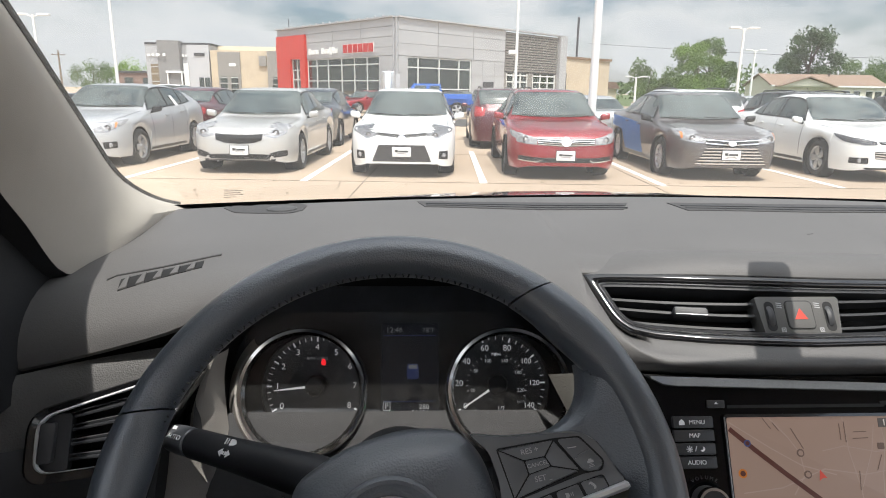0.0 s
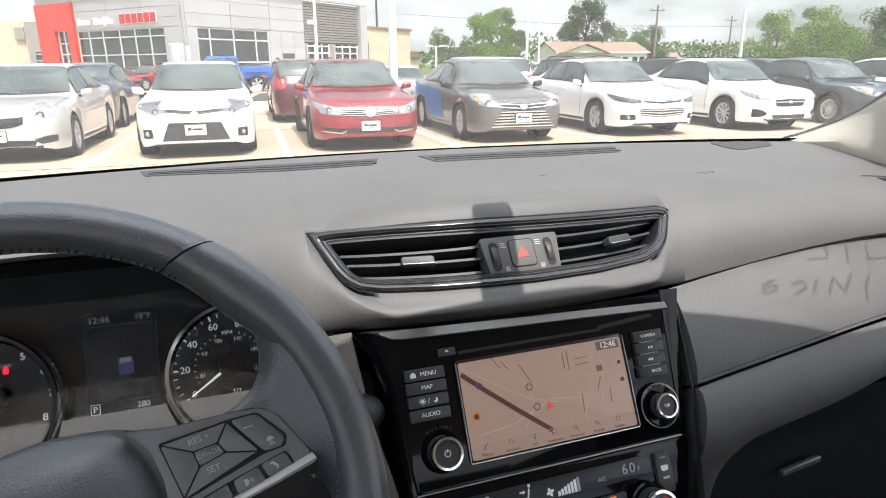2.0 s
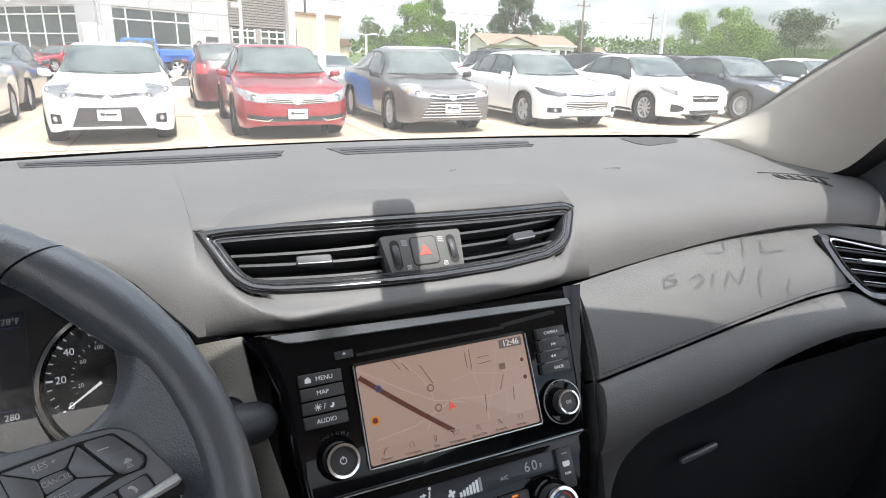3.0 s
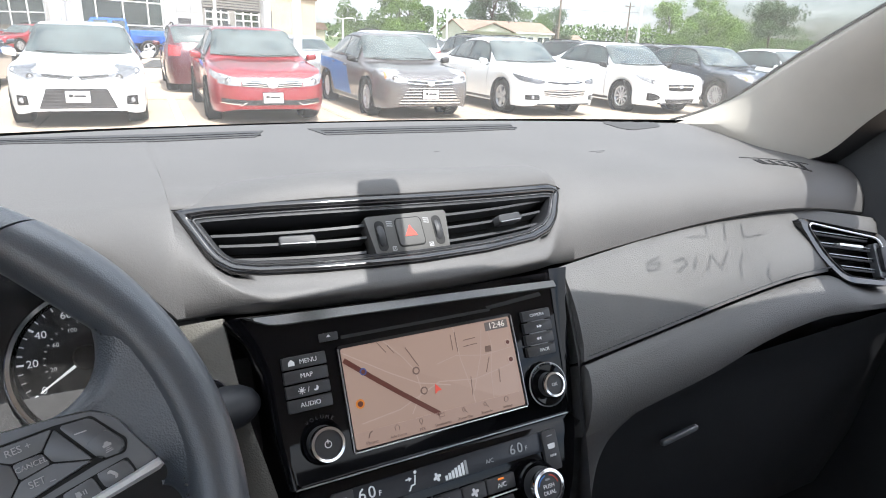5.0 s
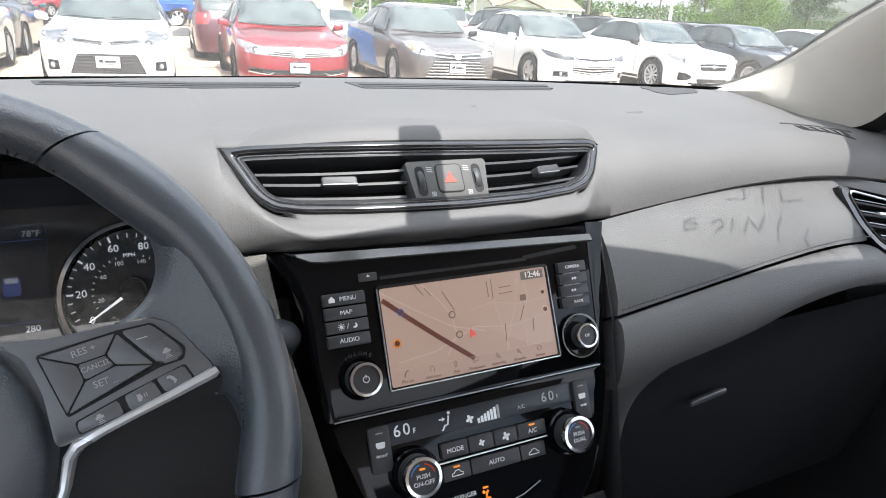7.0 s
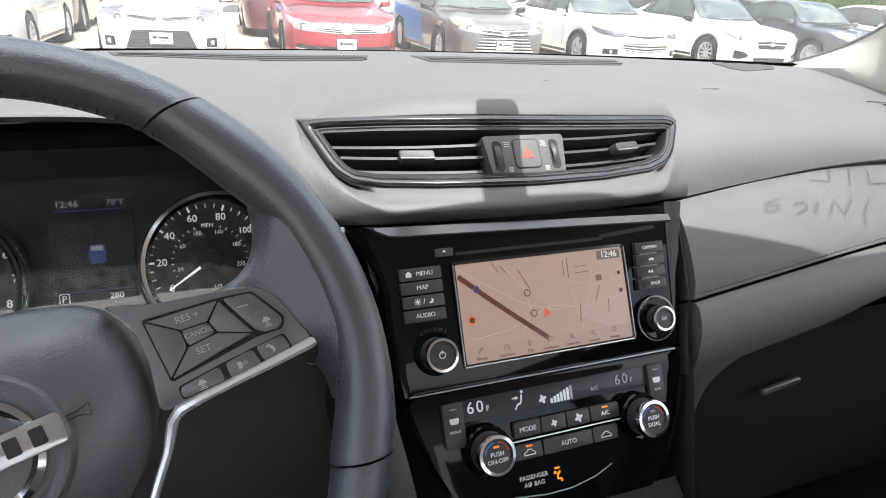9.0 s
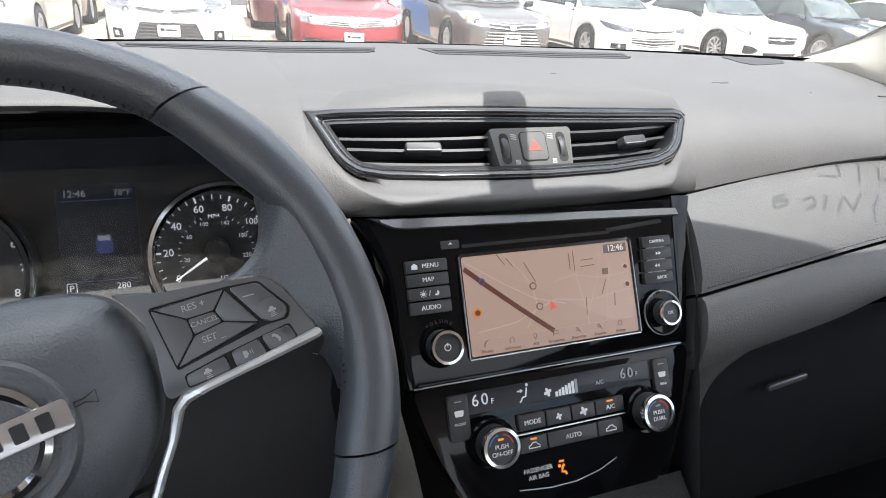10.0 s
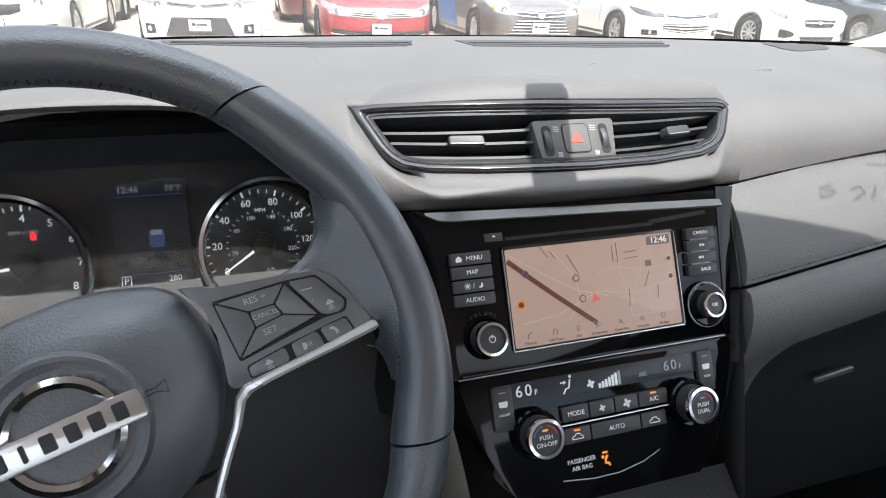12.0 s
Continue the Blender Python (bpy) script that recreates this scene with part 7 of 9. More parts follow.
        skin("tail_light_side", [(0.945 * L, (1.12 if tall else 0.955) * kz), (0.985 * L, (1.12 if tall else 0.955) * kz)], [(0.955 * L, (0.92 if tall else 0.82) * kz), (0.985 * L, (0.90 if tall else 0.80) * kz)], "left" if sx < 0 else "right", LAMPRED, n=4, m=3)
    part("rear_plate", box(0.305, 0.02, 0.155, at(0, L - 0.01, 0.62), 0.004), PLATE, root)
    # glass
    SC = {id(SEDAN): (0.274, 0.404, 0.685, 0.828), id(HATCH): (0.268, 0.415, 0.830, 0.930), id(SUV): (0.268, 0.398, 0.905, 0.968)}[id(shape)]
    nr = 10

    def screen_rows(s0, s1, c_low, c_high, dip):
        out = []
        for k in range(nr + 1):
            u = k / nr
            c0 = c_low + (c_high - c_low) * u
            row = []
            for j in range(17):
                c = c0 + (22 - 2 * c0) * j / 16
                v = abs(j - 8) / 8
                row.append(((s0 + (s1 - s0) * u) * L + dip * v * v * (1 - 0.5 * u), c))
            out.append(row)
        return out

    ws = zone("windscreen", screen_rows(SC[0], SC[1], 6.95, 8.20, 0.13), CARGLASS, root, 0.020, "dark reflective windscreen")
    if detail:
        for c0, c1 in ((8.0, 10.9), (11.3, 13.6)):
            part("wiper", tube([on_body((SC[0] + 0.004 + 0.006 * k / 6) * L + 0.13 * (1 - ((c0 + (c1 - c0) * k / 6) - 7) / 4) ** 2 * 0.5, c0 + (c1 - c0) * k / 6, 0.026) for k in range(7)], 0.007, 6), BLACKTRIM, ws)
        zone("inspection_sticker", [[((SC[1] - 0.016 - 0.010 * j) * L, 8.62 + 0.16 * i) for j in range(2)] for i in range(3)], PLATE, ws, 0.012)
        for k, (c0, c1, ds) in enumerate(((8.75, 9.15, 0.018), (9.22, 9.50, 0.017), (9.56, 9.80, 0.019), (8.85, 9.10, 0.028), (9.16, 9.45, 0.029))):
            zone("price_writing_bar", [[((SC[1] - ds - 0.005 * j) * L, 22 - (c0 + (c1 - c0) * i / 6)) for j in range(2)] for i in range(7)], PLATE, ws, 0.012)
    zone("rear_window", screen_rows(SC[2], SC[3], 8.25, 7.6, -0.05), CARGLASS, root, 0.007)
    for way, sx in (("left", -1), ("right", 1)):
        def bl(s):
            return interp(belt, s * L) + 0.035
        def tl(s):
            return min(interp(top, s * L) - 0.085, H - 0.115)
        if shape is SEDAN:
            spans = [(0.335, 0.515), (0.528, 0.668), (0.678, 0.735)]
        elif shape is HATCH:
            spans = [(0.315, 0.50), (0.515, 0.67), (0.682, 0.765)]
        else:
            spans = [(0.325, 0.505), (0.52, 0.70), (0.715, 0.875)]

        def side_rows(p, q, lo, hi, lean0=0.0, lean1=0.0, n=12):
            out = []
            for k in range(n + 1):
                row = []
                for j in range(6):
                    v = j / 5
                    s0, s1 = p + lean0 * v, q + lean1 * v
                    c = lo + (hi - lo) * v
                    row.append(((s0 + (s1 - s0) * k / n) * L, c if sx > 0 else 22 - c))
                out.append(row)
            return out

        back = -0.022 if shape is SEDAN else -0.012
        surround = zone("window_surround", side_rows(spans[0][0] - 0.016, spans[-1][1] + 0.012, 5.95, 8.02, 0.060, back, 24), BLACKTRIM, root, 0.004)
        for k, (p, q) in enumerate(spans):
            zone("side_window", side_rows(p, q, 6.1, 7.85, 0.050 if k == 0 else 0.002, back if k == 2 else 0.002), CARGLASS, surround, 0.009)
        if detail:
            for s in (0.315, 0.522, 0.69):
                skin("door_gap", [(s * L - 0.006, bl(s) - 0.03), (s * L + 0.006, bl(s) - 0.03)], [(s * L - 0.006 + (0.03 if s < 0.4 else 0), 0.30), (s * L + 0.006 + (0.03 if s < 0.4 else 0), 0.30)], way, BLACKTRIM, root, 0.002, 1, 8)
            for s in (0.475, 0.645):
                z = interp(belt, s * L) - 0.105
                q, nn, d = cast(s * L, z, way)
                part("door_handle", box(0.026, 0.19, 0.030, Matrix.Translation(q + nn * 0.012), 0.010), paint, root)
            skin("sill", [(0.29 * L, 0.285), (0.68 * L, 0.285)], [(0.29 * L, 0.23), (0.68 * L, 0.23)], way, BLACKTRIM, root, 0.004, 8, 2)
        # door mirror
        q, nn, d = cast(0.335 * L, interp(belt, 0.335 * L) + 0.01, way)
        c = Vector((sx * (hw + 0.075), 0.325 * L, interp(belt, 0.335 * L) + 0.070))
        bm = box(0.185, 0.10, 0.115, Matrix(), 0.048, 4)
        for v in bm.verts:
            v.co.x *= 1.0 - 0.9 * max(0.0, -v.co.y)
            v.co.z += 0.15 * v.co.x * sx
        bm.transform(Matrix.Translation(c))
        mir = part("door_mirror", bm, f.get("mirror", paint), root)
        part("mirror_foot", tube([(sx * (hw - 0.06), 0.330 * L, c.z - 0.06), (c.x - sx * 0.03, c.y + 0.02, c.z - 0.04)], 0.025, 8), BLACKTRIM, mir)
        if rack:
            part("roof_rail", tube([(sx * hw * 0.70, s * L, interp(top, s * L) - 0.05 + (0.07 if 0.45 < s < 0.82 else 0.0)) for s in (0.44, 0.46, 0.6, 0.8, 0.83)], 0.016, 8), BLACKTRIM, root)
    if detail and f.get("aerial"):
        part("aerial", tube([(0.0, 0.62 * L, H - 0.02), (0.0, 0.66 * L, H + 0.12)], 0.004, 6), BLACKTRIM, root)
    if extra:
        extra(skin, root, L)
    # wheels
    meshes = wheel_meshes(rim, wheel_r)
    for a in axles:
        for sx in (-1, 1):
            w = new("wheel")
            w.parent = root
            w.empty_display_size = 0.05
            w.matrix_local = Matrix.Translation((sx * (hw - 0.115), a, wheel_r)) @ (Matrix() if sx < 0 else Matrix.Rotation(math.pi, 4, "Z"))
            for me in meshes:
                shared(me.name.split(".")[0], me, w, Matrix())
            well = part("wheel_well", lathe([(ra * 0.97, -0.16), (ra * 0.97, 0.055)], Matrix.Translation((sx * (hw - 0.14), a, wheel_r)) @ Matrix.Rotation(radians(90), 4, "Y"), 28), UNDER, root)
    m = Matrix.Translation((x, front_y, 0)) @ turn(yaw)
    if away:
        m = Matrix.Translation((x, front_y + L, 0)) @ turn(180 + yaw)
    root.matrix_world = m
    return root


ROW = "cars in the facing row"
make_car("hatchback", "silver hatchback parked on concrete beside a silver sedan", -6.42, 11.70, SILVER, HATCH, 4.36, 1.82, 1.48, "five", group=ROW,
         front=dict(lamp_top=[(0.46, 0.69), (0.66, 0.77), (0.80, 0.81)], lamp_low=[(0.48, 0.625), (0.68, 0.63), (0.80, 0.70)], grilles=[([(-0.25, 0.67), (0.25, 0.67)], [(-0.22, 0.60), (0.22, 0.60)], 1, CARCHROME)],
                    intakes=[([(-0.40, 0.50), (0.40, 0.50)], [(-0.55, 0.29), (0.55, 0.29)], 3, BLACKTRIM)], pods=[([(0.60, 0.46), (0.80, 0.47)], [(0.62, 0.34), (0.80, 0.36)])], amber=True, plate=0.42, badge=(0.72, 0.055), mirror=BLACKTRIM),
         extra=lambda skin, root, L: skin("window_paper", [(0.565 * L, 1.235), (0.595 * L, 1.24)], [(0.590 * L, 1.03), (0.622 * L, 1.035)], "right", PLATE, root, 0.020, 3, 4, "white paper behind the rear side window"))
make_car("sedan", "pale silver sedan with a black mesh grille", -3.28, 11.05, WARMSILVER, SEDAN, 4.56, 1.78, 1.44, "ten", group=ROW,
         front=dict(lamp_top=[(0.40, 0.66), (0.58, 0.76), (0.80, 0.835)], lamp_low=[(0.42, 0.645), (0.60, 0.61), (0.80, 0.70)],
                    grilles=[([(-0.40, 0.68), (-0.27, 0.665), (0, 0.66), (0.27, 0.665), (0.40, 0.68)], [(-0.39, 0.575), (-0.24, 0.525), (0, 0.51), (0.24, 0.525), (0.39, 0.575)], 5, BLACKTRIM)],
                    intakes=[([(-0.54, 0.335), (0, 0.35), (0.54, 0.335)], [(-0.50, 0.265), (0, 0.25), (0.50, 0.265)], 2, BLACKTRIM)],
                    pods=[([(0.50, 0.355), (0.66, 0.40), (0.81, 0.405)], [(0.58, 0.285), (0.70, 0.300), (0.81, 0.320)])], fog=False, plate=0.405, badge=(0.71, 0.05), badge_flat=0.55))
make_car("sedan", "white sedan with a dark trapezoid lower grille", -0.55, 10.68, WHITE, SEDAN, 4.64, 1.776, 1.46, "ten", group=ROW,
         front=dict(lamp=LAMPSMOKE, lamp_top=[(0.40, 0.728), (0.56, 0.768), (0.76, 0.832)], lamp_low=[(0.41, 0.690), (0.57, 0.640), (0.76, 0.745)], eyes=(0.45,),
                    grilles=[([(-0.42, 0.745), (0, 0.710), (0.42, 0.745)], [(-0.40, 0.695), (0, 0.655), (0.40, 0.695)], 1, BLACKTRIM)],
                    intakes=[([(-0.38, 0.545), (0.38, 0.545)], [(-0.49, 0.275), (0.49, 0.275)], 6, LAMPDARK)],
                    pods=[([(0.615, 0.45), (0.755, 0.455)], [(0.605, 0.325), (0.755, 0.31)])], plate=0.435, badge=(0.655, 0.070), badge_flat=0.72, chin=(0.225, 0.185)))
make_car("sedan", "red sedan with a chrome barred grille", 2.14, 10.52, RED, SEDAN, 4.87, 1.835, 1.485, "ten", group=ROW,
         front=dict(lamp_top=[(0.47, 0.69), (0.64, 0.73), (0.81, 0.775)], lamp_low=[(0.475, 0.585), (0.64, 0.595), (0.82, 0.630)],
                    grilles=[([(-0.47, 0.695), (0, 0.675), (0.47, 0.695)], [(-0.46, 0.580), (0, 0.555), (0.46, 0.580)], 4, CARCHROME)],
                    intakes=[([(-0.77, 0.41), (-0.42, 0.375), (0.42, 0.375), (0.77, 0.41)], [(-0.76, 0.325), (-0.46, 0.295), (0.46, 0.295), (0.76, 0.325)], 0, BLACKTRIM)],
                    pods=[], plate=0.41, badge=(0.635, 0.088), badge_bars=((-0.25, 0.3, 0.5), (0.25, 0.3, 0.5), (0.0, -0.25, 0.7)), chin=(0.215, 0.185)),
         extra=lambda skin, root, L: [skin("bumper_line", [(sx * 0.40, 0.345), (sx * 0.47, 0.310), (sx * 0.77, 0.345)], [(sx * 0.40, 0.333), (sx * 0.47, 0.295), (sx * 0.77, 0.331)], "front", CARCHROME, root, 0.010, 10, 1) for sx in (-1, 1)])
make_car("sedan", "grey-brown sedan with a wide chrome slatted grille", 4.93, 10.55, GREY, SEDAN, 4.85, 1.82, 1.47, "ten", group=ROW,
         front=dict(lamp_top=[(0.43, 0.69), (0.62, 0.77), (0.81, 0.82)], lamp_low=[(0.45, 0.630), (0.63, 0.640), (0.82, 0.675)],
                    grilles=[([(-0.47, 0.715), (0, 0.685), (0.47, 0.715)], [(-0.42, 0.600), (0, 0.575), (0.42, 0.600)], 2, CARCHROME)],
                    intakes=[([(-0.41, 0.575), (0.41, 0.575)], [(-0.60, 0.27), (0.60, 0.27)], 6, CARCHROME)], pods=[], plate=0.44, amber=True,
                    badge=(0.628, 0.070), badge_flat=0.72, mirror=BLACKTRIM, chin=(0.215, 0.185)),
         extra=lambda skin, root, L: skin("blue_door_film", [(0.455 * L, 0.85), (0.60 * L, 0.90), (0.76 * L, 0.935), (0.90 * L, 0.95)], [(0.390 * L, 0.30), (0.640 * L, 0.30), (0.700 * L, 0.66), (0.88 * L, 0.74)], "left", BLUEREFLECT, root, 0.004, 24, 8, "bright blue film over the rear door"))
make_car("sedan", "white sedan with slim dark headlights and two-part grille", 7.86, 10.48, WHITE, SEDAN, 4.92, 1.855, 1.465, "five", group=ROW,
         front=dict(lamp=LAMPDARK, lamp_top=[(0.47, 0.69), (0.66, 0.725), (0.83, 0.755)], lamp_low=[(0.46, 0.635), (0.66, 0.625), (0.83, 0.675)], eyes=(0.15,),
                    grilles=[([(-0.45, 0.69), (0, 0.67), (0.45, 0.69)], [(-0.40, 0.64), (0, 0.612), (0.40, 0.64)], 1, CARCHROME), ([(-0.50, 0.525), (0, 0.52), (0.50, 0.525)], [(-0.47, 0.405), (0, 0.355), (0.47, 0.405)], 3, CARCHROME)],
                    intakes=[([(-0.63, 0.255), (0.63, 0.255)], [(-0.58, 0.200), (0.58, 0.200)], 0, BLACKTRIM)], pods=[([(0.58, 0.425), (0.80, 0.415)], [(0.57, 0.32), (0.80, 0.32)])], plate=0, badge=(0.575, 0.055), badge_flat=0.45, aerial=True))
make_car("sedan", "white sedan with a black hexagonal grille", 10.80, 10.25, WHITE, SEDAN, 4.62, 1.777, 1.455, "ten", group=ROW,
         front=dict(lamp_top=[(0.50, 0.665), (0.68, 0.74), (0.81, 0.775)], lamp_low=[(0.50, 0.615), (0.68, 0.625), (0.81, 0.69)],
                    grilles=[([(-0.38, 0.63), (0, 0.64), (0.38, 0.63)], [(-0.33, 0.50), (0, 0.49), (0.33, 0.50)], 1, CARCHROME)],
                    intakes=[([(-0.43, 0.33), (0.43, 0.33)], [(-0.38, 0.255), (0.38, 0.255)], 2, LAMPDARK)], pods=[([(0.54, 0.38), (0.66, 0.44), (0.82, 0.46)], [(0.56, 0.33), (0.68, 0.29), (0.82, 0.30)])], fog=False, plate=0, mirror=BLACKTRIM, badge=(0.585, 0.055), badge_flat=0.6))
make_car("sedan", "dark slate sedan with multi-spoke rims", 13.75, 10.12, DARKBLUE, SEDAN, 4.85, 1.83, 1.46, "multi", group=ROW,
         front=dict(amber=True, plate=0))
make_car("sedan", "white sedan at the end of the row", 16.60, 10.0, WHITE, SEDAN, 4.70, 1.80, 1.45, "five", group=ROW, front=dict(plate=0))

BACK = "cars in the second row"
make_car("sedan", "dark slate sedan seen from behind", -2.95, 16.0, DARKBLUE, SEDAN, 4.7, 1.82, 1.46, "ten", away=True, group=BACK, detail=False)
make_car("sedan", "dark red sedan seen from behind", -6.05, 16.1, MAROON, SEDAN, 4.7, 1.82, 1.44, "five", away=True, group=BACK, detail=False)
make_car("sport_utility", "dark red sport utility car seen from behind", 2.25, 16.2, MAROON, SUV, 4.6, 1.86, 1.53, "five", away=True, group=BACK, detail=False, rack=True, wheel_r=0.35)
make_car("sedan", "silver sedan seen from behind", 4.75, 16.2, SILVER, SEDAN, 4.7, 1.80, 1.36, "ten", away=True, group=BACK, detail=False)
make_car("minivan", "white minivan with a black rear window", 7.55, 16.2, WHITE, SUV, 5.1, 1.98, 1.57, "five", away=True, group=BACK, detail=False, rack=True, category="minivan")
make_car("sport_utility", "black sport utility car with roof rails", 10.6, 16.0, BLACKCAR, SUV, 4.8, 1.92, 1.55, "five", away=True, group=BACK, detail=False, rack=True, wheel_r=0.36)
make_car("sport_utility", "black sport utility car seen from behind", 14.6, 16.4, BLACKCAR, SUV, 4.9, 1.95, 1.50, "five", away=True, group=BACK, detail=False, rack=True, wheel_r=0.36)
make_car("sport_utility", "black sport utility car seen from behind", 17.9, 16.4, BLACKCAR, SUV, 4.9, 1.95, 1.48, "five", away=True, group=BACK, detail=False, rack=True, wheel_r=0.36)

# ---- ground, lines and joints ----
ground = tagged(part("ground", grid([[(x, y, 0) for y in (-300, 0, 100, 1200)] for x in (-900, 0, 900)]), CONCRETE), "pale tan concrete parking lot paving", "paving", kind="structure")
verge = tagged(part("verge", grid([[(x, y, 0.012) for y in (58, 75, 140, 700)] for x in (24, 60, 120, 700)]), GRASS), "mown grass verge beyond the lot", "grass", kind="structure")
LOT = turn(-3)
line = None
for k in range(-3, 7):
    x0, y0 = 0.76 + 2.86 * k, 10.15 - 0.05 * 2.86 * k
    bm = box(0.115, 5.4, 0.004, Matrix.Translation((x0, y0, 0.004)) @ LOT @ at(0, 2.7))
    stripe = part("parking_line", bm, PAINTLINE)
    tagged(stripe, "worn white parking line on concrete", "road marking", "parking lines", "structure")
for k in range(-6, 9):
    part("expansion_joint", box(0.014, 46.0, 0.004, Matrix.Translation((-1.2 + 4.6 * k, 9.2, 0.003)) @ LOT @ at(0, 18)), JOINT, ground)
for k in range(0, 8):
    part("expansion_joint", box(70.0, 0.014, 0.004, Matrix.Translation((0, 14.8 + 4.6 * (k - 1), 0.0034)) @ LOT), JOINT, ground)
random.seed(5)
for cx, cy, ln, a in ((-1.5, 9.4, 1.1, 75), (2.9, 9.5, 0.9, 140), (5.7, 9.7, 0.8, 160)):
    pts, p = [], Vector((cx, cy))
    for k in range(9):
        pts.append(p.copy())
        b = radians(a + random.uniform(-28, 28))
        p += Vector((math.cos(b), math.sin(b))) * ln / 8
    part("crack", grid([[(q.x - 0.006, q.y, 0.0045), (q.x + 0.006, q.y, 0.0045)] for q in pts]), JOINT, ground)
ASPHALT = material("dark_patch", (0.06, 0.055, 0.05), 0.9, vary=0.2, scale=1.0)
tagged(part("drain_patch", box(1.35, 6.6, 0.02, Matrix.Translation((2.15, 30.0, 0.012)) @ turn(-8))
            , ASPHALT), "dark rectangular patch in the concrete", "paving patch", kind="structure")

litter = random.Random(12)
verts, faces = [], []
for k in range(46):
    x, y = litter.uniform(-6.5, 9.0), litter.uniform(7.4, 10.3)
    r, a = litter.uniform(0.012, 0.045), litter.uniform(0, 6.3)
    i = len(verts)
    for q in range(5):
        b = a + q * 1.2566
        verts.append((x + r * math.cos(b) * litter.uniform(0.5, 1.2), y + r * math.sin(b) * litter.uniform(0.5, 1.2), 0.006 + litter.uniform(0, 0.012)))
    faces.append(tuple(range(i, i + 5)))
me = bpy.data.meshes.new("fallen_leaves")
me.from_pydata(verts, [], faces)
me.materials.append(material("dry_leaf", (0.10, 0.07, 0.035), 0.9, vary=0.3, scale=8))
tagged(new("fallen_leaves", me), "dry brown leaves scattered on the concrete", "leaves", kind="stuff")

# ---- the dealer's building ----
PANEL = material("grey_metal_panel", (0.42, 0.42, 0.425), 0.45, metal=0.2, vary=0.05, scale=0.6, random_tint=0.05)
REDPANEL = material("red_panel", (0.52, 0.035, 0.022), 0.4, vary=0.04, scale=0.6)
SHOPGLASS = material("shop_glass", (0.030, 0.040, 0.036), 0.03, vary=0.5, scale=0.5, coat=1.0, spec=0.7)
MULLION = material("white_mullion", (0.62, 0.62, 0.60), 0.5, vary=0.05)
LOUVRE = material("bronze_louvre", (0.26, 0.245, 0.225), 0.5, metal=0.2, vary=0.06)
TANBRICK = material("tan_split_block", (0.50, 0.415, 0.305), 0.9, vary=0.10, scale=0.8, fine=0.12)
REDSIGN = material("red_sign", (0.45, 0.03, 0.03), 0.5, vary=0.05)
WHITESIGN = material("white_sign", (0.80, 0.80, 0.78), 0.5, vary=0.05)
DARKBAND = material("dark_coping", (0.06, 0.06, 0.065), 0.5, vary=0.1)

dealer = thing("showroom", "grey panelled car showroom with a red entrance portal", "building")
LEFTF = basis((-1.6, 47.4, 0), Vector((-12.75, 60.7, 0)) - Vector((-1.6, 47.4, 0)), (0, 0, 1))      # x runs away along the left face, z points in or out
RIGHTF = basis((-1.6, 47.4, 0), Vector((13.9, 61.7, 0)) - Vector((-1.6, 47.4, 0)), (0, 0, 1))


def on_face(m, out, u0, u1, z0, z1, depth, name, mat, parent=dealer, proud=0.0, bevel=0.0):
    d = abs(depth)
    return part(name, box(abs(u1 - u0), abs(z1 - z0), d, m @ at((u0 + u1) / 2, (z0 + z1) / 2, out * (proud + d / 2)), bevel), mat, parent)


# outward is the side that looks back at the lot
LO = 1.0 if (LEFTF.to_3x3() @ Vector((0, 0, 1))).y < 0 else -1.0
RO = 1.0 if (RIGHTF.to_3x3() @ Vector((0, 0, 1))).y < 0 else -1.0
core = part("wall", prism([(-1.6, 47.6), (13.8, 61.9), (2.0, 74.0), (-12.25, 60.3)], 6.2), PANEL, dealer)
# panels of the left face
for j, (z0, z1) in enumerate(((3.85, 4.45), (4.45, 5.15), (5.15, 5.85), (5.85, 6.42))):
    for k in range(3):
        u0, u1 = 0.02 + 3.9 * k, 3.88 + 3.9 * k
        on_face(LEFTF, LO, u0, u1, z0 + 0.012, z1 - 0.012, 0.10, "wall_panel", PANEL, proud=0.15)
    on_face(LEFTF, LO, 11.72, 16.75, z0 + 0.012, z1 - 0.012, 0.10, "wall_panel", PANEL, proud=0.12)
for z0, z1 in ((0.0, 1.90), (1.92, 3.83)):
    on_face(LEFTF, LO, 0.02, 1.70, z0, z1, 0.10, "wall_panel", PANEL, proud=0.15)
# glazing of the left face
g = on_face(LEFTF, LO, 1.72, 11.80, 0.25, 3.83, 0.06, "window", SHOPGLASS, proud=0.06)
for u in (1.76, 3.3, 4.95, 6.7, 8.65, 10.35, 11.76):
    on_face(LEFTF, LO, u - 0.04, u + 0.04, 0.25, 3.83, 0.10, "mullion", MULLION, g, 0.08)
for z in (0.28, 1.0, 2.10, 3.30, 3.81):
    on_face(LEFTF, LO, 1.72, 11.80, z - 0.035, z + 0.035, 0.09, "transom", MULLION, g, 0.08)
# red portal
for u0, u1, z0, z1 in ((11.80, 12.60, 0, 5.85), (14.25, 16.60, 0, 5.85), (12.60, 14.25, 3.90, 5.85)):
    on_face(LEFTF, LO, u0, u1, z0, z1, 0.35, "portal_panel", REDPANEL, proud=0.1)
door = on_face(LEFTF, LO, 12.60, 14.25, 0.1, 3.90, 0.05, "entrance", SHOPGLASS, proud=0.12)
for u in (12.65, 13.42, 14.2):
    on_face(LEFTF, LO, u - 0.05, u + 0.05, 0.1, 3.90, 0.08, "door_frame", MULLION, door, 0.16)
for z in (2.2, 3.0):
    on_face(LEFTF, LO, 12.60, 14.25, z - 0.04, z + 0.04, 0.08, "door_rail", MULLION, door, 0.16)
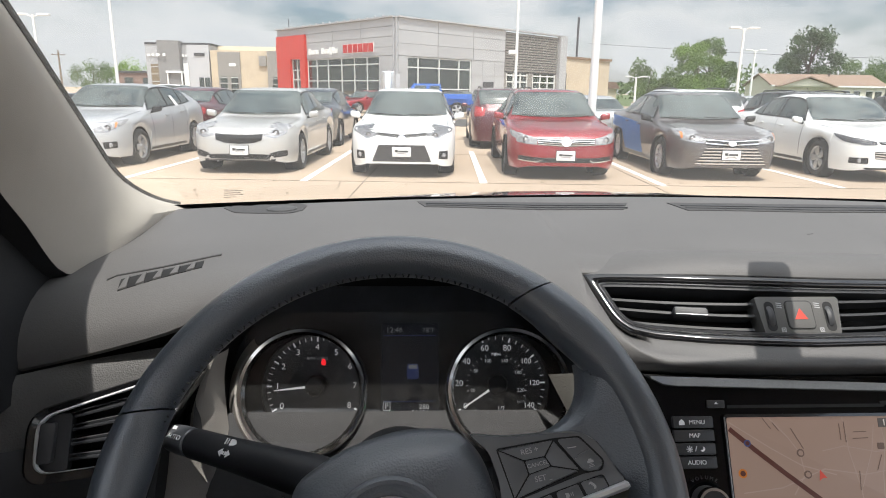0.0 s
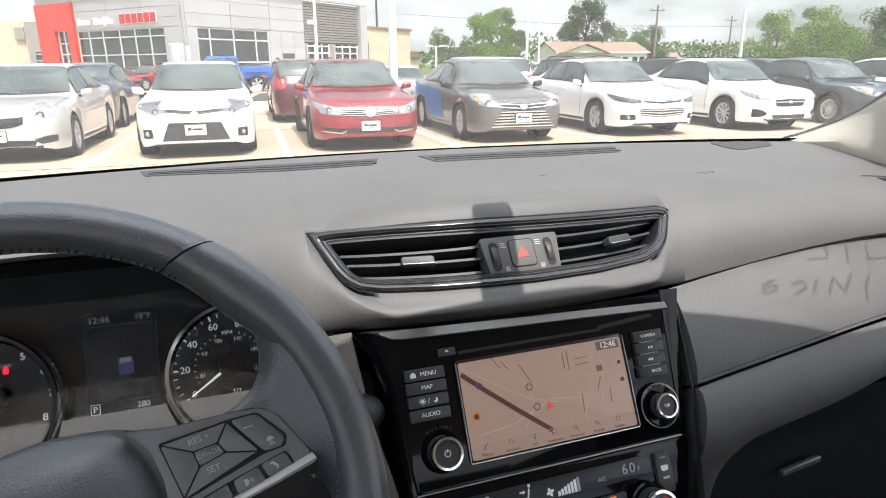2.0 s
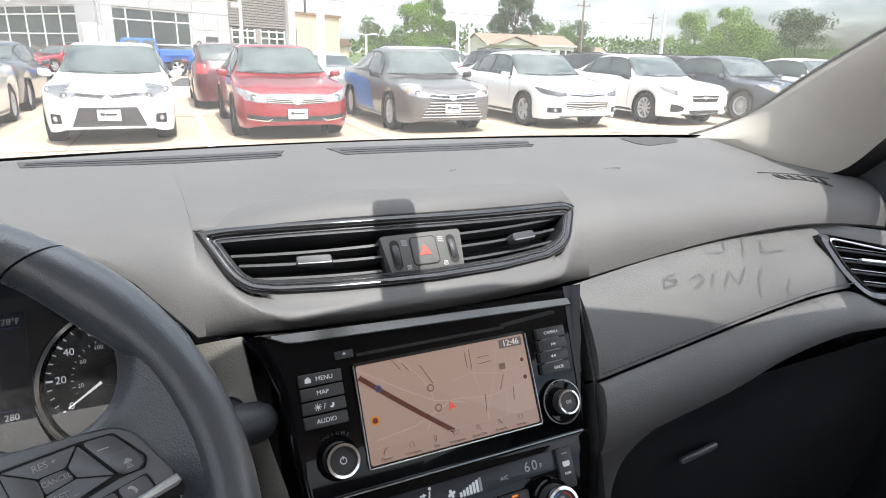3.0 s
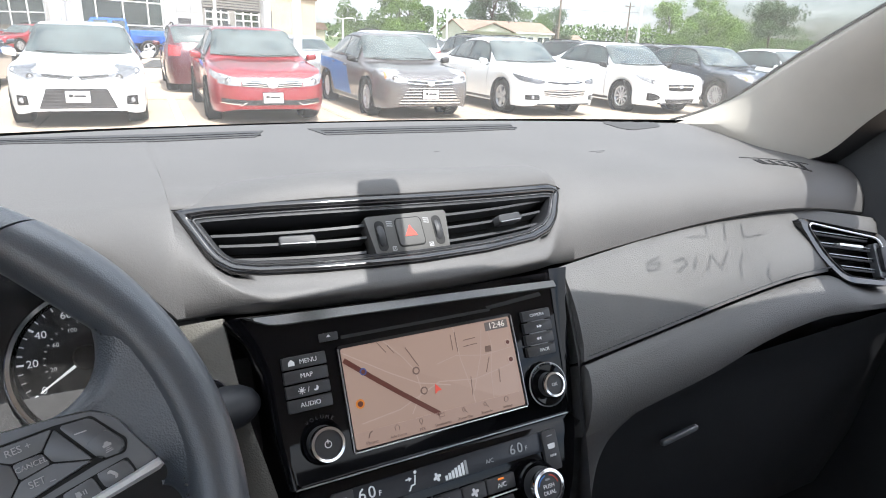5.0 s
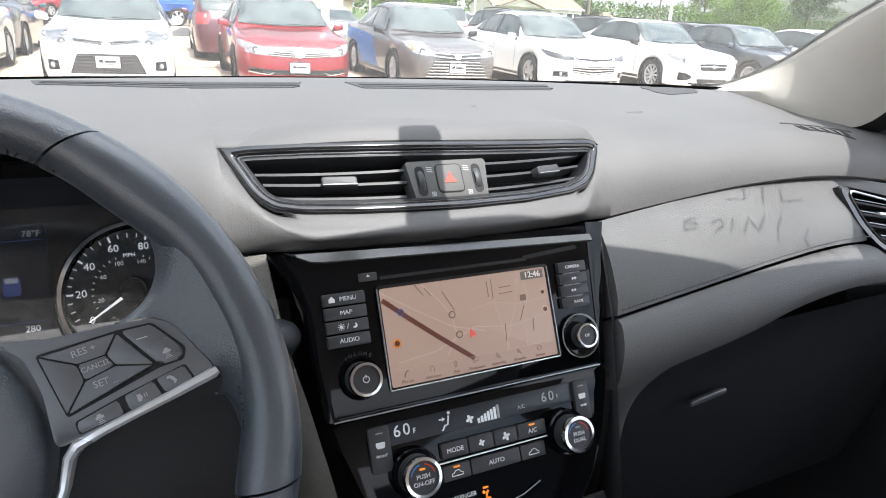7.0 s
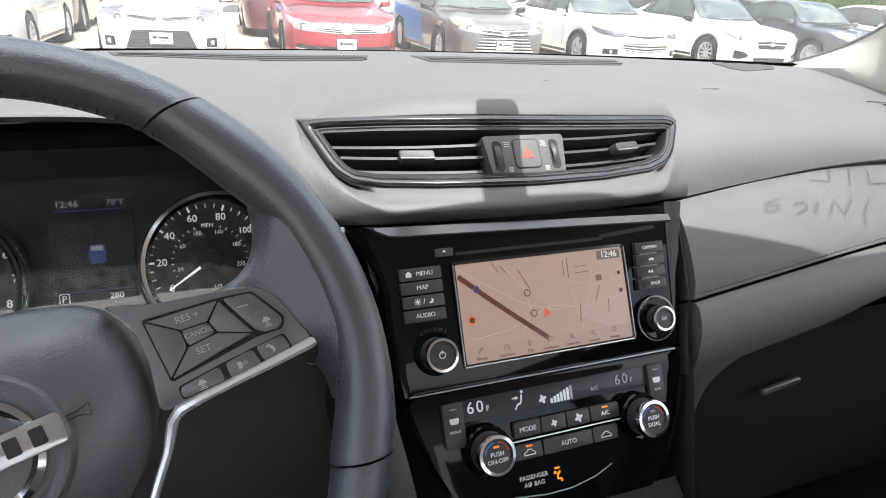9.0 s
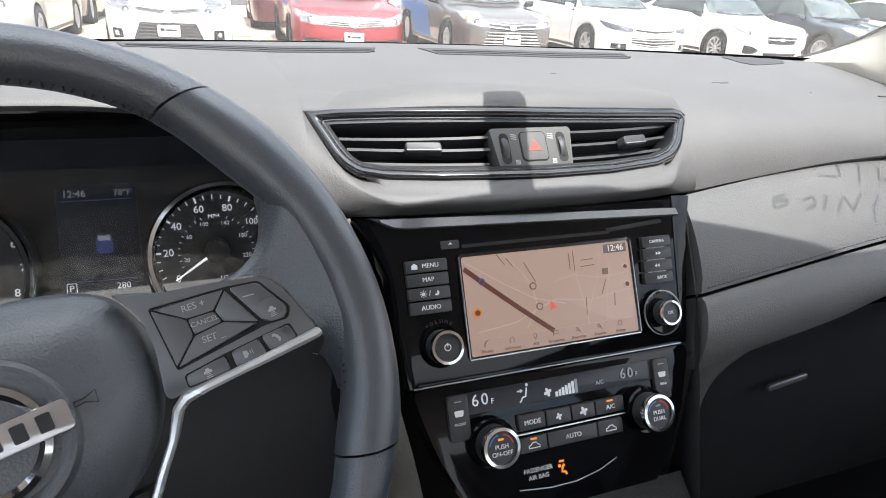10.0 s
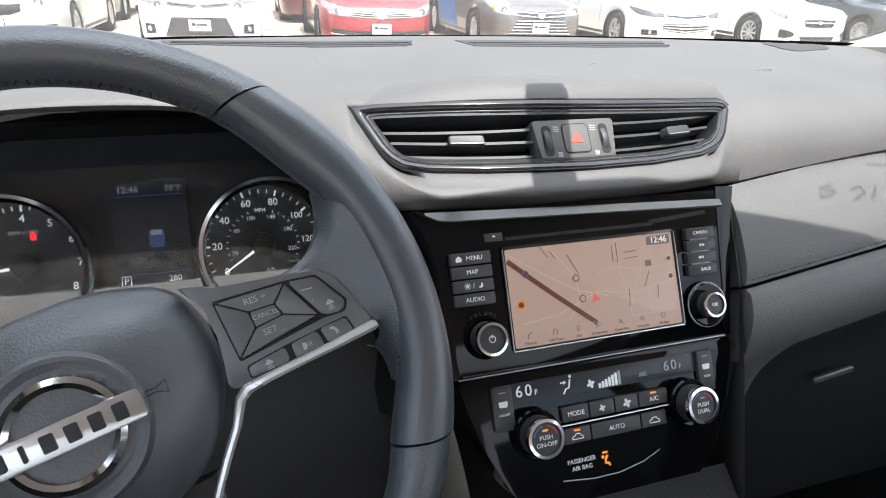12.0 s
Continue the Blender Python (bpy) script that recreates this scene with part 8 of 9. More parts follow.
part("corner_pier", prism([(-2.0, 47.75), (-1.6, 47.15), (-1.0, 47.8), (-1.4, 48.3)], 6.5), PANEL, dealer)
# signs: plain blocks instead of letters
for k in range(11):
    if k != 4:
        on_face(LEFTF, LO, 11.35 - 0.40 * k, 11.35 - 0.40 * k - 0.28, 4.22 - (0.12 if k == 8 else 0.0), 4.56 + (0.14 if k in (0, 5, 8, 9) else 0.0), 0.08, "sign_block", WHITESIGN, proud=0.26)
for k in range(6):
    on_face(LEFTF, LO, 6.20 - 0.67 * k, 6.20 - 0.67 * k - 0.52, 4.18, 4.80, 0.10, "sign_block", REDSIGN, proud=0.26)
    on_face(LEFTF, LO, 6.23 - 0.67 * k, 6.20 - 0.67 * k - 0.56, 4.15, 4.83, 0.04, "sign_edge", WHITESIGN, proud=0.25)
# right face
for j, (z0, z1) in enumerate(((3.85, 4.7), (4.7, 5.6), (5.6, 6.42))):
    for k in range(3):
        on_face(RIGHTF, RO, 0.02 + 3.98 * k, 3.96 + 3.98 * k, z0 + 0.012, z1 - 0.012, 0.10, "wall_panel", PANEL, proud=0.15)
for u0, u1 in ((0.02, 0.84), (7.82, 9.1), (9.12, 10.6), (10.62, 11.9)):
    for z0, z1 in ((0.0, 1.5), (1.52, 2.65), (2.67, 3.83)):
        on_face(RIGHTF, RO, u0, u1, z0, z1, 0.10, "wall_panel", PANEL, proud=0.15)
on_face(RIGHTF, RO, 9.2, 10.5, 0.1, 2.2, 0.05, "side_door", DARKBAND, proud=0.25)
g = on_face(RIGHTF, RO, 0.86, 7.8, 0.3, 3.8, 0.06, "window", SHOPGLASS, proud=0.06)
for u in (0.9, 2.0, 4.2, 6.4, 7.76):
    on_face(RIGHTF, RO, u - 0.045, u + 0.045, 0.3, 3.8, 0.10, "mullion", MULLION, g, 0.08)
for z in (0.34, 1.55, 3.08, 3.78):
    on_face(RIGHTF, RO, 0.86, 7.8, z - 0.04, z + 0.04, 0.09, "transom", MULLION, g, 0.08)
# louvred bay over glazed service doors
on_face(RIGHTF, RO, 11.95, 19.6, 3.05, 6.3, 0.06, "louvre_backing", DARKBAND, proud=0.05)
for k in range(15):
    z = 3.15 + 0.212 * k
    on_face(RIGHTF, RO, 11.95, 19.6, z, z + 0.135, 0.16, "louvre", LOUVRE, proud=0.08)
for u0, u1 in ((12.3, 15.2), (16.0, 19.4)):
    g = on_face(RIGHTF, RO, u0, u1, 0.0, 3.0, 0.05, "service_door", SHOPGLASS, proud=0.05)
    for k in range(4):
        u = u0 + (u1 - u0) * k / 3
        on_face(RIGHTF, RO, u - 0.06, u + 0.06, 0, 3.0, 0.10, "door_stile", MULLION, g, 0.08)
    for k in range(6):
        on_face(RIGHTF, RO, u0, u1, 0.55 * k + 0.02, 0.55 * k + 0.13, 0.10, "door_rail", MULLION, g, 0.08)
for u0, u1 in ((11.95, 12.25), (15.25, 15.95), (19.45, 19.62)):
    on_face(RIGHTF, RO, u0, u1, 0.0, 3.04, 0.10, "wall_panel", LOUVRE, proud=0.1)
on_face(RIGHTF, RO, 19.64, 20.7, 0.0, 6.38, 0.40, "end_pier", PANEL, proud=0.1)
on_face(RIGHTF, RO, -0.1, 20.7, 6.42, 6.52, 0.45, "coping", PANEL, proud=0.0)
on_face(LEFTF, LO, -0.1, 16.75, 6.42, 6.52, 0.45, "coping", PANEL, proud=0.0)
for k in range(15):
    part("parapet_lamp", box(0.16, 0.14, 0.12, LEFTF @ at(1.2 + 1.0 * k, 6.60, LO * 0.2), 0.02), PANEL, dealer)
service = thing("service_wing", "tan block service wing with a dark coping", "building")
part("wall", prism([(15.0, 66.2), (21.0, 70.8), (17.0, 80.0), (9.0, 74.0)], 4.75), TANBRICK, service)
part("coping", prism([(14.9, 66.0), (21.2, 70.7), (17.1, 80.2), (8.9, 74.1)], 0.25, at(0, 0, 4.75)), material("brown_coping", (0.20, 0.13, 0.08), 0.6), service)
part("dark_gap", box(0.5, 0.3, 3.4, at(14.9, 66.0, 1.7)), DARKBAND, service)
part("vent_pipe", tube([(17.6, 72, 4.8), (17.6, 72, 9.4)], 0.12, 10), DARKBAND, service)
mono = thing("sign_pylon", "silver curved sign pylon before the showroom", "sign")
part("pylon", lathe([(0.50, 0.0), (0.50, 2.60), (0.44, 2.64), (0.0, 2.64)], Matrix.Translation((-2.05, 44.0, 0)) @ Matrix.Diagonal((1, 0.45, 1, 1)), 28), CARCHROME, mono)
part("pylon_back", box(0.3, 0.3, 2.5, at(-1.4, 44.15, 1.25), 0.03), PANEL, mono)

# ---- the second dealer's buildings ----
west = thing("grey_showroom", "grey flat-roofed showroom with white sign marks", "building")
part("wall", box(7.7, 10, 6.55, at(-29.5, 88.0, 3.27)), PANEL, west)
part("tower", box(2.6, 1.4, 6.95, at(-30.2, 82.6, 3.47)), material("mid_grey_panel", (0.22, 0.215, 0.21), 0.5, metal=0.1), west)
part("light_wing", box(2.7, 9.8, 6.50, at(-26.95, 87.7, 3.25)), material("pale_grey_panel", (0.45, 0.45, 0.46), 0.5, vary=0.05), west)
part("coping", box(7.9, 10.2, 0.22, at(-29.4, 88.0, 6.66)), DARKBAND, west)
part("slot_window", box(1.25, 0.1, 0.35, at(-26.75, 82.75, 5.40)), DARKBAND, west)
wnd = part("window", box(1.3, 0.12, 2.3, at(-26.3, 82.76, 1.5)), SHOPGLASS, west)
part("window_frame", box(0.06, 0.14, 2.3, at(-26.3, 82.70, 1.5)), MULLION, wnd)
part("canopy", box(1.9, 1.0, 0.25, at(-29.6, 82.0, 3.25)), WHITESIGN, west)
for x in (-30.4, -28.7):
    part("canopy_post", box(0.15, 0.15, 3.2, at(x, 81.7, 1.6)), WHITESIGN, west)
part("pale_pier", box(0.55, 0.2, 4.3, at(-28.4, 82.6, 2.15)), WHITESIGN, west)
lobby = part("lobby_window", box(1.6, 0.12, 3.2, at(-32.0, 82.9, 2.6)), material("tan_lit_glass", (0.22, 0.17, 0.11), 0.2, vary=0.3, scale=1.0, coat=0.5), west)
for k in range(4):
    part("lobby_mullion", box(1.6, 0.08, 0.06, at(-32.0, 82.82, 1.2 + 0.9 * k)), MULLION, lobby)
for k, x in enumerate((-32.9, -32.4, -31.9, -31.3, -30.6, -29.2, -28.8, -28.3)):
    part("sign_block", box(0.32, 0.08, 0.30, at(x, 81.6 if -31.6 < x < -29.9 else 82.86, 5.25)), WHITESIGN, west)
shop = thing("tan_showroom", "tan block showroom with a grey entrance bay", "building")
part("wall", box(7.3, 12, 5.9, at(-21.6, 88.2, 2.95)), TANBRICK, shop)
part("rear_roof", box(8.0, 8, 0.9, at(-21.6, 90.5, 6.2)), material("cream_parapet", (0.62, 0.55, 0.42), 0.8, vary=0.04), shop)
part("entrance_bay", box(2.7, 0.3, 5.7, at(-23.0, 82.1, 2.85)), LOUVRE, shop)
for x in (-23.7, -22.4):
    d = part("glazed_door", box(0.85, 0.1, 2.8, at(x, 81.92, 1.4)), SHOPGLASS, shop)
    for k in range(4):
        part("door_rail", box(0.85, 0.06, 0.07, at(x, 81.86, 0.6 + 0.7 * k)), MULLION, d)
part("logo_block", box(0.8, 0.08, 0.35, at(-22.6, 81.92, 4.2)), WHITESIGN, shop)
part("box_sign", box(0.9, 0.2, 1.2, at(-18.9, 82.0, 4.7)), LOUVRE, shop)
part("side_bay", box(1.8, 0.3, 5.9, at(-17.4, 81.9, 2.95)), LOUVRE, shop)
d = part("side_window", box(1.0, 0.1, 2.6, at(-17.2, 81.72, 1.5)), SHOPGLASS, shop)
for k in range(4):
    part("window_rail", box(1.0, 0.06, 0.07, at(-17.2, 81.66, 0.5 + 0.7 * k)), MULLION, d)
far = thing("brick_shop", "low red brick shop in the distance", "building")
part("wall", box(5.6, 8, 3.4, at(-39.8, 100, 1.7)), material("far_brick", (0.20, 0.135, 0.11), 0.9, vary=0.12, scale=1.2), far)
part("roof", box(6.0, 8.4, 0.3, at(-39.8, 100, 3.5)), DARKBAND, far)
for x in (-41.2, -38.6):
    part("window", box(1.2, 0.1, 1.0, at(x, 95.95, 2.2)), SHOPGLASS, far)
depot = thing("brown_shop", "low brown roofed shop beyond the lot", "building")
part("wall", box(9.0, 6, 2.2, at(29.5, 112, 1.1)), TANBRICK, depot)
part("roof", prism([(-5.0, 0.0), (5.0, 0.0), (4.2, 1.1), (-4.2, 1.1)], 7.0, Matrix.Translation((29.5, 115.5, 2.2)) @ Matrix.Rotation(radians(90), 4, "X")), material("brown_shingle", (0.16, 0.10, 0.07), 0.9, vary=0.15, scale=2.0), depot)
tank = thing("water_tower", "small pale water tower on the horizon", "tower")
part("tower_body", lathe([(0.0, 11.5), (1.6, 11.0), (2.0, 9.5), (1.6, 8.4), (1.1, 7.6), (1.1, 0.0)], at(56, 240, 0), 20), WHITESIGN, tank)

# ---- houses ----
SIDING = material("cream_siding", (0.66, 0.62, 0.52), 0.7, vary=0.04, scale=1.0)
SHINGLE = material("tan_shingle_roof", (0.235, 0.165, 0.120), 0.9, vary=0.12, scale=1.5, fine=0.15)


def make_house(x, y, w, d, h, rise, label, gable_at=None, yaw=0.0):
    root = thing("house", label, "house")
    part("wall", box(w, d, h, at(0, d / 2, h / 2)), SIDING, root)
    o = 0.3
    rf = bmesh.new()
    vs = [rf.verts.new(p) for p in ((-w / 2 - o, -o, h - 0.15), (w / 2 + o, -o, h - 0.15), (w / 2 + o, d / 2, h + rise), (-w / 2 - o, d / 2, h + rise), (w / 2 + o, d + o, h - 0.15), (-w / 2 - o, d + o, h - 0.15))]
    rf.faces.new((vs[0], vs[1], vs[2], vs[3]))
    rf.faces.new((vs[3], vs[2], vs[4], vs[5]))
    part("roof", thick(rf, (0, 0, 0.16)), SHINGLE, root, smooth=False)
    part("gable_wall", prism([(-d / 2, 0), (d / 2, 0), (0, rise)], w - 0.05, Matrix.Translation((-w / 2, d / 2, h)) @ Matrix.Rotation(radians(90), 4, "Z") @ Matrix.Rotation(radians(90), 4, "X")), SIDING, root)
    part("fascia", box(w + 2 * o, 0.06, 0.18, at(0, -o - 0.03, h - 0.10)), WHITESIGN, root)
    for k, wx in enumerate(((-0.38, -0.30, -0.22, 0.16, 0.25, 0.36, 0.44) if w > 8 else (-0.2, 0.25))):
        win = part("window", box(0.85, 0.10, 1.05, at(wx * w, -0.04, h * 0.58)), SHOPGLASS, root)
        part("window_frame", box(0.97, 0.06, 0.09, at(wx * w, -0.07, h * 0.58 + 0.55)), WHITESIGN, win)
    if gable_at is not None:
        g = part("porch_gable", prism([(-3.5, 0), (3.5, 0), (0, 0.98)], 1.4, Matrix.Translation((gable_at * w, 0.2, h - 0.1)) @ Matrix.Rotation(radians(90), 4, "X")), SIDING, root)
        gr = bmesh.new()
        q = [gr.verts.new(p) for p in ((gable_at * w - 3.9, -1.6, h - 0.22), (gable_at * w, -1.6, h + 1.02), (gable_at * w + 3.9, -1.6, h - 0.22), (gable_at * w - 3.9, 2.6, h - 0.22), (gable_at * w, 2.6, h + 1.02), (gable_at * w + 3.9, 2.6, h - 0.22))]
        gr.faces.new((q[0], q[1], q[4], q[3])), gr.faces.new((q[1], q[2], q[5], q[4]))
        part("gable_roof", thick(gr, (0, 0, 0.14)), SHINGLE, g, smooth=False)
    part("chimney_pipe", tube([(0.1 * w, d * 0.4, h + rise * 0.6), (0.1 * w, d * 0.4, h + rise + 0.35)], 0.09, 8), DARKBAND, root)
    root.matrix_world = Matrix.Translation((x, y, 0)) @ turn(yaw)
    return root


make_house(55.0, 84.5, 15.6, 7.0, 2.80, 1.40, "cream bungalow with a tan shingle roof and porch gable", -0.24, 0)
make_house(92.0, 118.0, 7.0, 7.0, 2.2, 0.9, "small pale house among trees", None, -20)
make_house(140.0, 118.0, 9.0, 7.0, 2.2, 0.9, "pale house among distant trees", None, -35)

# ---- lamp posts and poles ----
POLEW = material("white_pole_paint", (0.72, 0.72, 0.71), 0.5, vary=0.04, scale=2.0)
TIMBER = material("weathered_pole", (0.20, 0.16, 0.12), 0.9, vary=0.15, scale=3.0)


def lamp_post(x, y, h, r, heads=(), arm=0.9):
    root = thing("street_lamp", "tall white parking lot lamp post", "lamp post", "lamp posts")
    part("post", lathe([(r * 1.5, 0.0), (r * 1.5, 0.05), (r, 0.06), (r * 0.75, h), (0.0, h)], at(x, y, 0), 14), POLEW, root)
    part("footing", lathe([(r * 2.6, 0.0), (r * 2.6, 0.55), (r * 2.4, 0.6), (0.0, 0.6)], at(x, y, 0), 16), CONCRETE, root)
    for s in heads:
        hd = part("lamp_arm", tube([(x, y, h - 0.15), (x + s * arm, y, h)], 0.04, 8), POLEW, root)
        part("lamp_head", box(0.75, 0.35, 0.12, at(x + s * (arm + 0.3), y, h + 0.02), 0.03), POLEW, hd)
    return root


lamp_post(3.98, 15.75, 9.0, 0.105, (-1, 1))
lamp_post(-18.0, 40.0, 9.0, 0.10, (-1, 1))
sec = lamp_post(5.9, 40.0, 9.0, 0.095, (-1, 1))
part("security_camera", box(0.5, 0.25, 0.22, at(5.65, 39.9, 3.75), 0.05), POLEW, sec)
lamp_post(22.4, 45.0, 5.9, 0.11, (-1, 1), 0.35)
lamp_post(34.5, 66.0, 5.9, 0.12, (-1, 1), 0.45)
lamp_post(22.4, 66.0, 3.1, 0.12, (-1, 1), 0.5)
lamp_post(-25.2, 45.0, 5.9, 0.10, (-1, 1), 0.4)
lamp_post(71.6, 75.0, 8.5, 0.28, ())
part("aerial_mast", tube([(-11.4, 59.8, 6.4), (-11.4, 59.8, 7.4)], 0.03, 6), DARKBAND, dealer)
for x, y, h in ((56.8, 75, 8.6), (88.0, 95, 9.0), (-58.0, 110, 7.0)):
    root = thing("utility_pole", "weathered timber utility pole", "utility pole", "utility poles")
    part("pole", lathe([(0.17, 0.0), (0.12, h), (0.0, h)], at(x, y, 0), 10), TIMBER, root)
    part("crossarm", box(2.2, 0.12, 0.12, at(x, y, h - 0.7)), TIMBER, root)
    for q in (-0.9, 0.9):
        part("insulator", lathe([(0.05, 0.0), (0.05, 0.18), (0.0, 0.2)], at(x + q, y, h - 0.64), 8), DARKBAND, root)
wires = thing("overhead_wire", "thin overhead wire between the poles", "wire")
part("wire", tube([(20 + 4 * k, 76 + 0.3 * k, 7.0 - 0.9 * math.sin(math.pi * k / 18)) for k in range(19)], 0.02, 5), DARKBAND, wires)

# ---- trees ----
LEAF = [material("leaf_green", (0.085, 0.135, 0.034), 0.7, vary=0.35, scale=0.5, random_tint=0.2), material("leaf_bright_green", (0.150, 0.245, 0.040), 0.7, vary=0.3, scale=0.5, random_tint=0.15),
        material("leaf_dark_green", (0.062, 0.098, 0.040), 0.7, vary=0.3, scale=0.5, random_tint=0.2)]
BARK = material("tree_bark", (0.09, 0.07, 0.055), 0.95, vary=0.25, scale=4.0)


def make_tree(x, y, h, spread, seed, leaf=0, clumps=26, base=0.22, label="leafy green tree with an uneven crown"):
    rnd = random.Random(seed)
    root = thing("tree", label, "tree", "trees beyond the lot")
    part("trunk", tube([(x, y, 0), (x + 0.05 * h * rnd.uniform(-1, 1), y, h * 0.3), (x + 0.06 * h * rnd.uniform(-1, 1), y, h * 0.75)], [h * 0.030, h * 0.022, h * 0.008], 8), BARK, root)
    centres = []
    for k in range(clumps):
        a = rnd.uniform(0, 2 * math.pi)
        t = rnd.uniform(base, 0.96)
        reach = spread * (math.sin(math.pi * (0.10 + 0.83 * (t - base) / (1 - base))) ** 0.7) * rnd.uniform(0.35, 1.0)
        centres.append((Vector((x + reach * math.cos(a), y + reach * math.sin(a) * 0.8, h * t)), spread * rnd.uniform(0.16, 0.34)))
    for c, r in centres[:8]:
        part("limb", tube([(x, y, min(c.z * 0.7, h * 0.5)), (x + (c.x - x) * 0.5, y + (c.y - y) * 0.5, c.z * 0.85), c], [h * 0.011, h * 0.008, h * 0.003], 5), BARK, root)
    verts, faces = [], []
    size = max(0.20, h * 0.034)
    for c, r in centres:
        for k in range(260):
            d = Vector((rnd.gauss(0, 1), rnd.gauss(0, 1), rnd.gauss(0, 0.8))).normalized() * r * rnd.uniform(0.45, 1.08)
            p = c + d
            u = Vector((rnd.gauss(0, 1), rnd.gauss(0, 1), rnd.gauss(0, 1))).normalized()
            v = u.cross(Vector((rnd.gauss(0, 1), rnd.gauss(0, 1), rnd.gauss(0, 1)))).normalized()
            s = size * rnd.uniform(0.6, 1.3)
            i = len(verts)
            verts += [p - u * s * 0.5, p + v * s * 0.32, p + u * s * 0.5, p - v * s * 0.32]
            faces.append((i, i + 1, i + 2, i + 3))
    me = bpy.data.meshes.new("crown")
    me.from_pydata([tuple(v) for v in verts], [], faces)
    me.materials.append(LEAF[leaf])
    crown = new("crown", me)
    crown.parent = root
    return root


make_tree(26.0, 72, 4.9, 3.0, 1, 0)
make_tree(30.2, 70, 6.5, 3.4, 2, 1, 30)
make_tree(33.6, 74, 7.3, 3.0, 3, 0, 24)
make_tree(37.8, 80, 5.0, 2.2, 4, 0)
make_tree(60.6, 99, 10.9, 5.2, 5, 2, 30, 0.38, "tall dark tree with open gaps in its crown")
make_tree(66.5, 101, 6.4, 4.4, 6, 0)
make_tree(73.0, 104, 7.2, 5.0, 7, 0, 28)
make_tree(80.0, 106, 7.4, 4.4, 8, 2)
make_tree(73.0, 70, 7.3, 4.2, 9, 1, 30)
make_tree(79.0, 69, 8.3, 4.6, 10, 1, 32)
make_tree(85.5, 72, 7.0, 4.4, 11, 1, 28)
make_tree(94.0, 78, 5.8, 5.0, 12, 0, 28)
make_tree(99.5, 73.5, 8.9, 5.2, 13, 2, 34, 0.35, "tall dark tree with open gaps in its crown")
make_tree(110.0, 86, 6.6, 5.5, 14, 0, 28)
make_tree(124.0, 88, 6.0, 5.5, 15, 0, 28)
make_tree(-44.0, 104, 5.0, 4.4, 16, 1, 26)
make_tree(-52.0, 108, 4.6, 4.2, 17, 0, 24)

# far belt of woods
rnd = random.Random(44)
verts, faces = [], []
for k in range(11000):
    x = rnd.uniform(18, 330)
    y = 135 + 0.25 * abs(x - 60) + rnd.uniform(0, 22)
    hh = 5.0 + 3.0 * noise.noise(Vector((x * 0.06, 3.0, 0))) + 1.4 * noise.noise(Vector((x * 0.3, 7.0, 0)))
    p = Vector((x, y, max(0.3, hh * rnd.random() ** 0.6 * (1.25 if x > 60 else 0.8))))
    u = Vector((rnd.gauss(0, 1), rnd.gauss(0, 1), rnd.gauss(0, 1))).normalized()
    v = u.cross(Vector((rnd.gauss(0, 1), rnd.gauss(0, 1), rnd.gauss(0, 1)))).normalized()
    s = rnd.uniform(0.5, 1.0)
    i = len(verts)
    verts += [p - u * s * 0.6, p + v * s * 0.5, p + u * s * 0.6, p - v * s * 0.5]
    faces.append((i, i + 1, i + 2, i + 3))
me = bpy.data.meshes.new("far_woods")
me.from_pydata([tuple(v) for v in verts], [], faces)
me.materials.append(LEAF[0])
tagged(new("far_woods", me), "distant belt of green trees", "woods", kind="stuff")

# ---- blue pickup and the cars before the showroom ----
truck = thing("pickup_truck", "bright blue pickup truck standing before the showroom", "pickup truck")
TK = Matrix.Translation((-2.3, 36.6, 0)) @ turn(-90)      # local nose towards -x
def tk(name, w, l, h, y, z, mat, bev=0.05, parent=truck, x=0.0):
    return part(name, box(w, l, h, TK @ at(x, y, z), bev), mat, parent)
tk("body", 1.80, 1.75, 0.52, 0.90, 1.02, BLUECAR, 0.08)
tk("cab", 1.78, 1.95, 0.62, 2.55, 0.98, BLUECAR, 0.06)
part("cab_top", grid([[TK @ Vector((x, y, z)) for x, y, z in ((-0.88, y0, 1.28), (-0.76, y1, 1.80), (0.76, y1, 1.80), (0.88, y0, 1.28))] for y0, y1 in ((1.62, 1.95), (3.52, 3.42))], cap=True), BLUECAR, truck)
for sx in (-1, 1):
    for y0, y1 in ((1.95, 2.65), (2.75, 3.38)):
        part("side_window", grid([[TK @ Vector((sx * 0.885, y0, 1.32)), TK @ Vector((sx * 0.885, y1, 1.32))], [TK @ Vector((sx * 0.800, y0 + 0.1, 1.70)), TK @ Vector((sx * 0.800, y1, 1.70))]]), CARGLASS, truck)
tk("bed", 1.76, 1.60, 0.60, 4.35, 0.98, BLUECAR, 0.05)
tk("bumper", 1.80, 0.18, 0.22, 5.25, 0.62, BLACKTRIM, 0.04)
tk("chassis", 1.5, 4.8, 0.2, 2.6, 0.62, UNDER)
for y in (0.95, 4.35):
    for sx in (-1, 1):
        tk("fender", 0.22, 1.05, 0.10, y, 1.02, BLUECAR, 0.04, truck, sx * 0.88)
        w = new("wheel")
        w.parent = truck
        w.matrix_local = TK @ Matrix.Translation((sx * 0.80, y, 0.42)) @ (Matrix() if sx < 0 else Matrix.Rotation(math.pi, 4, "Z"))
        for me in wheel_meshes("five", 0.42, 0.26):
            shared(me.name.split(".")[0], me, w, Matrix())
LOTCARS = "cars before the showroom"
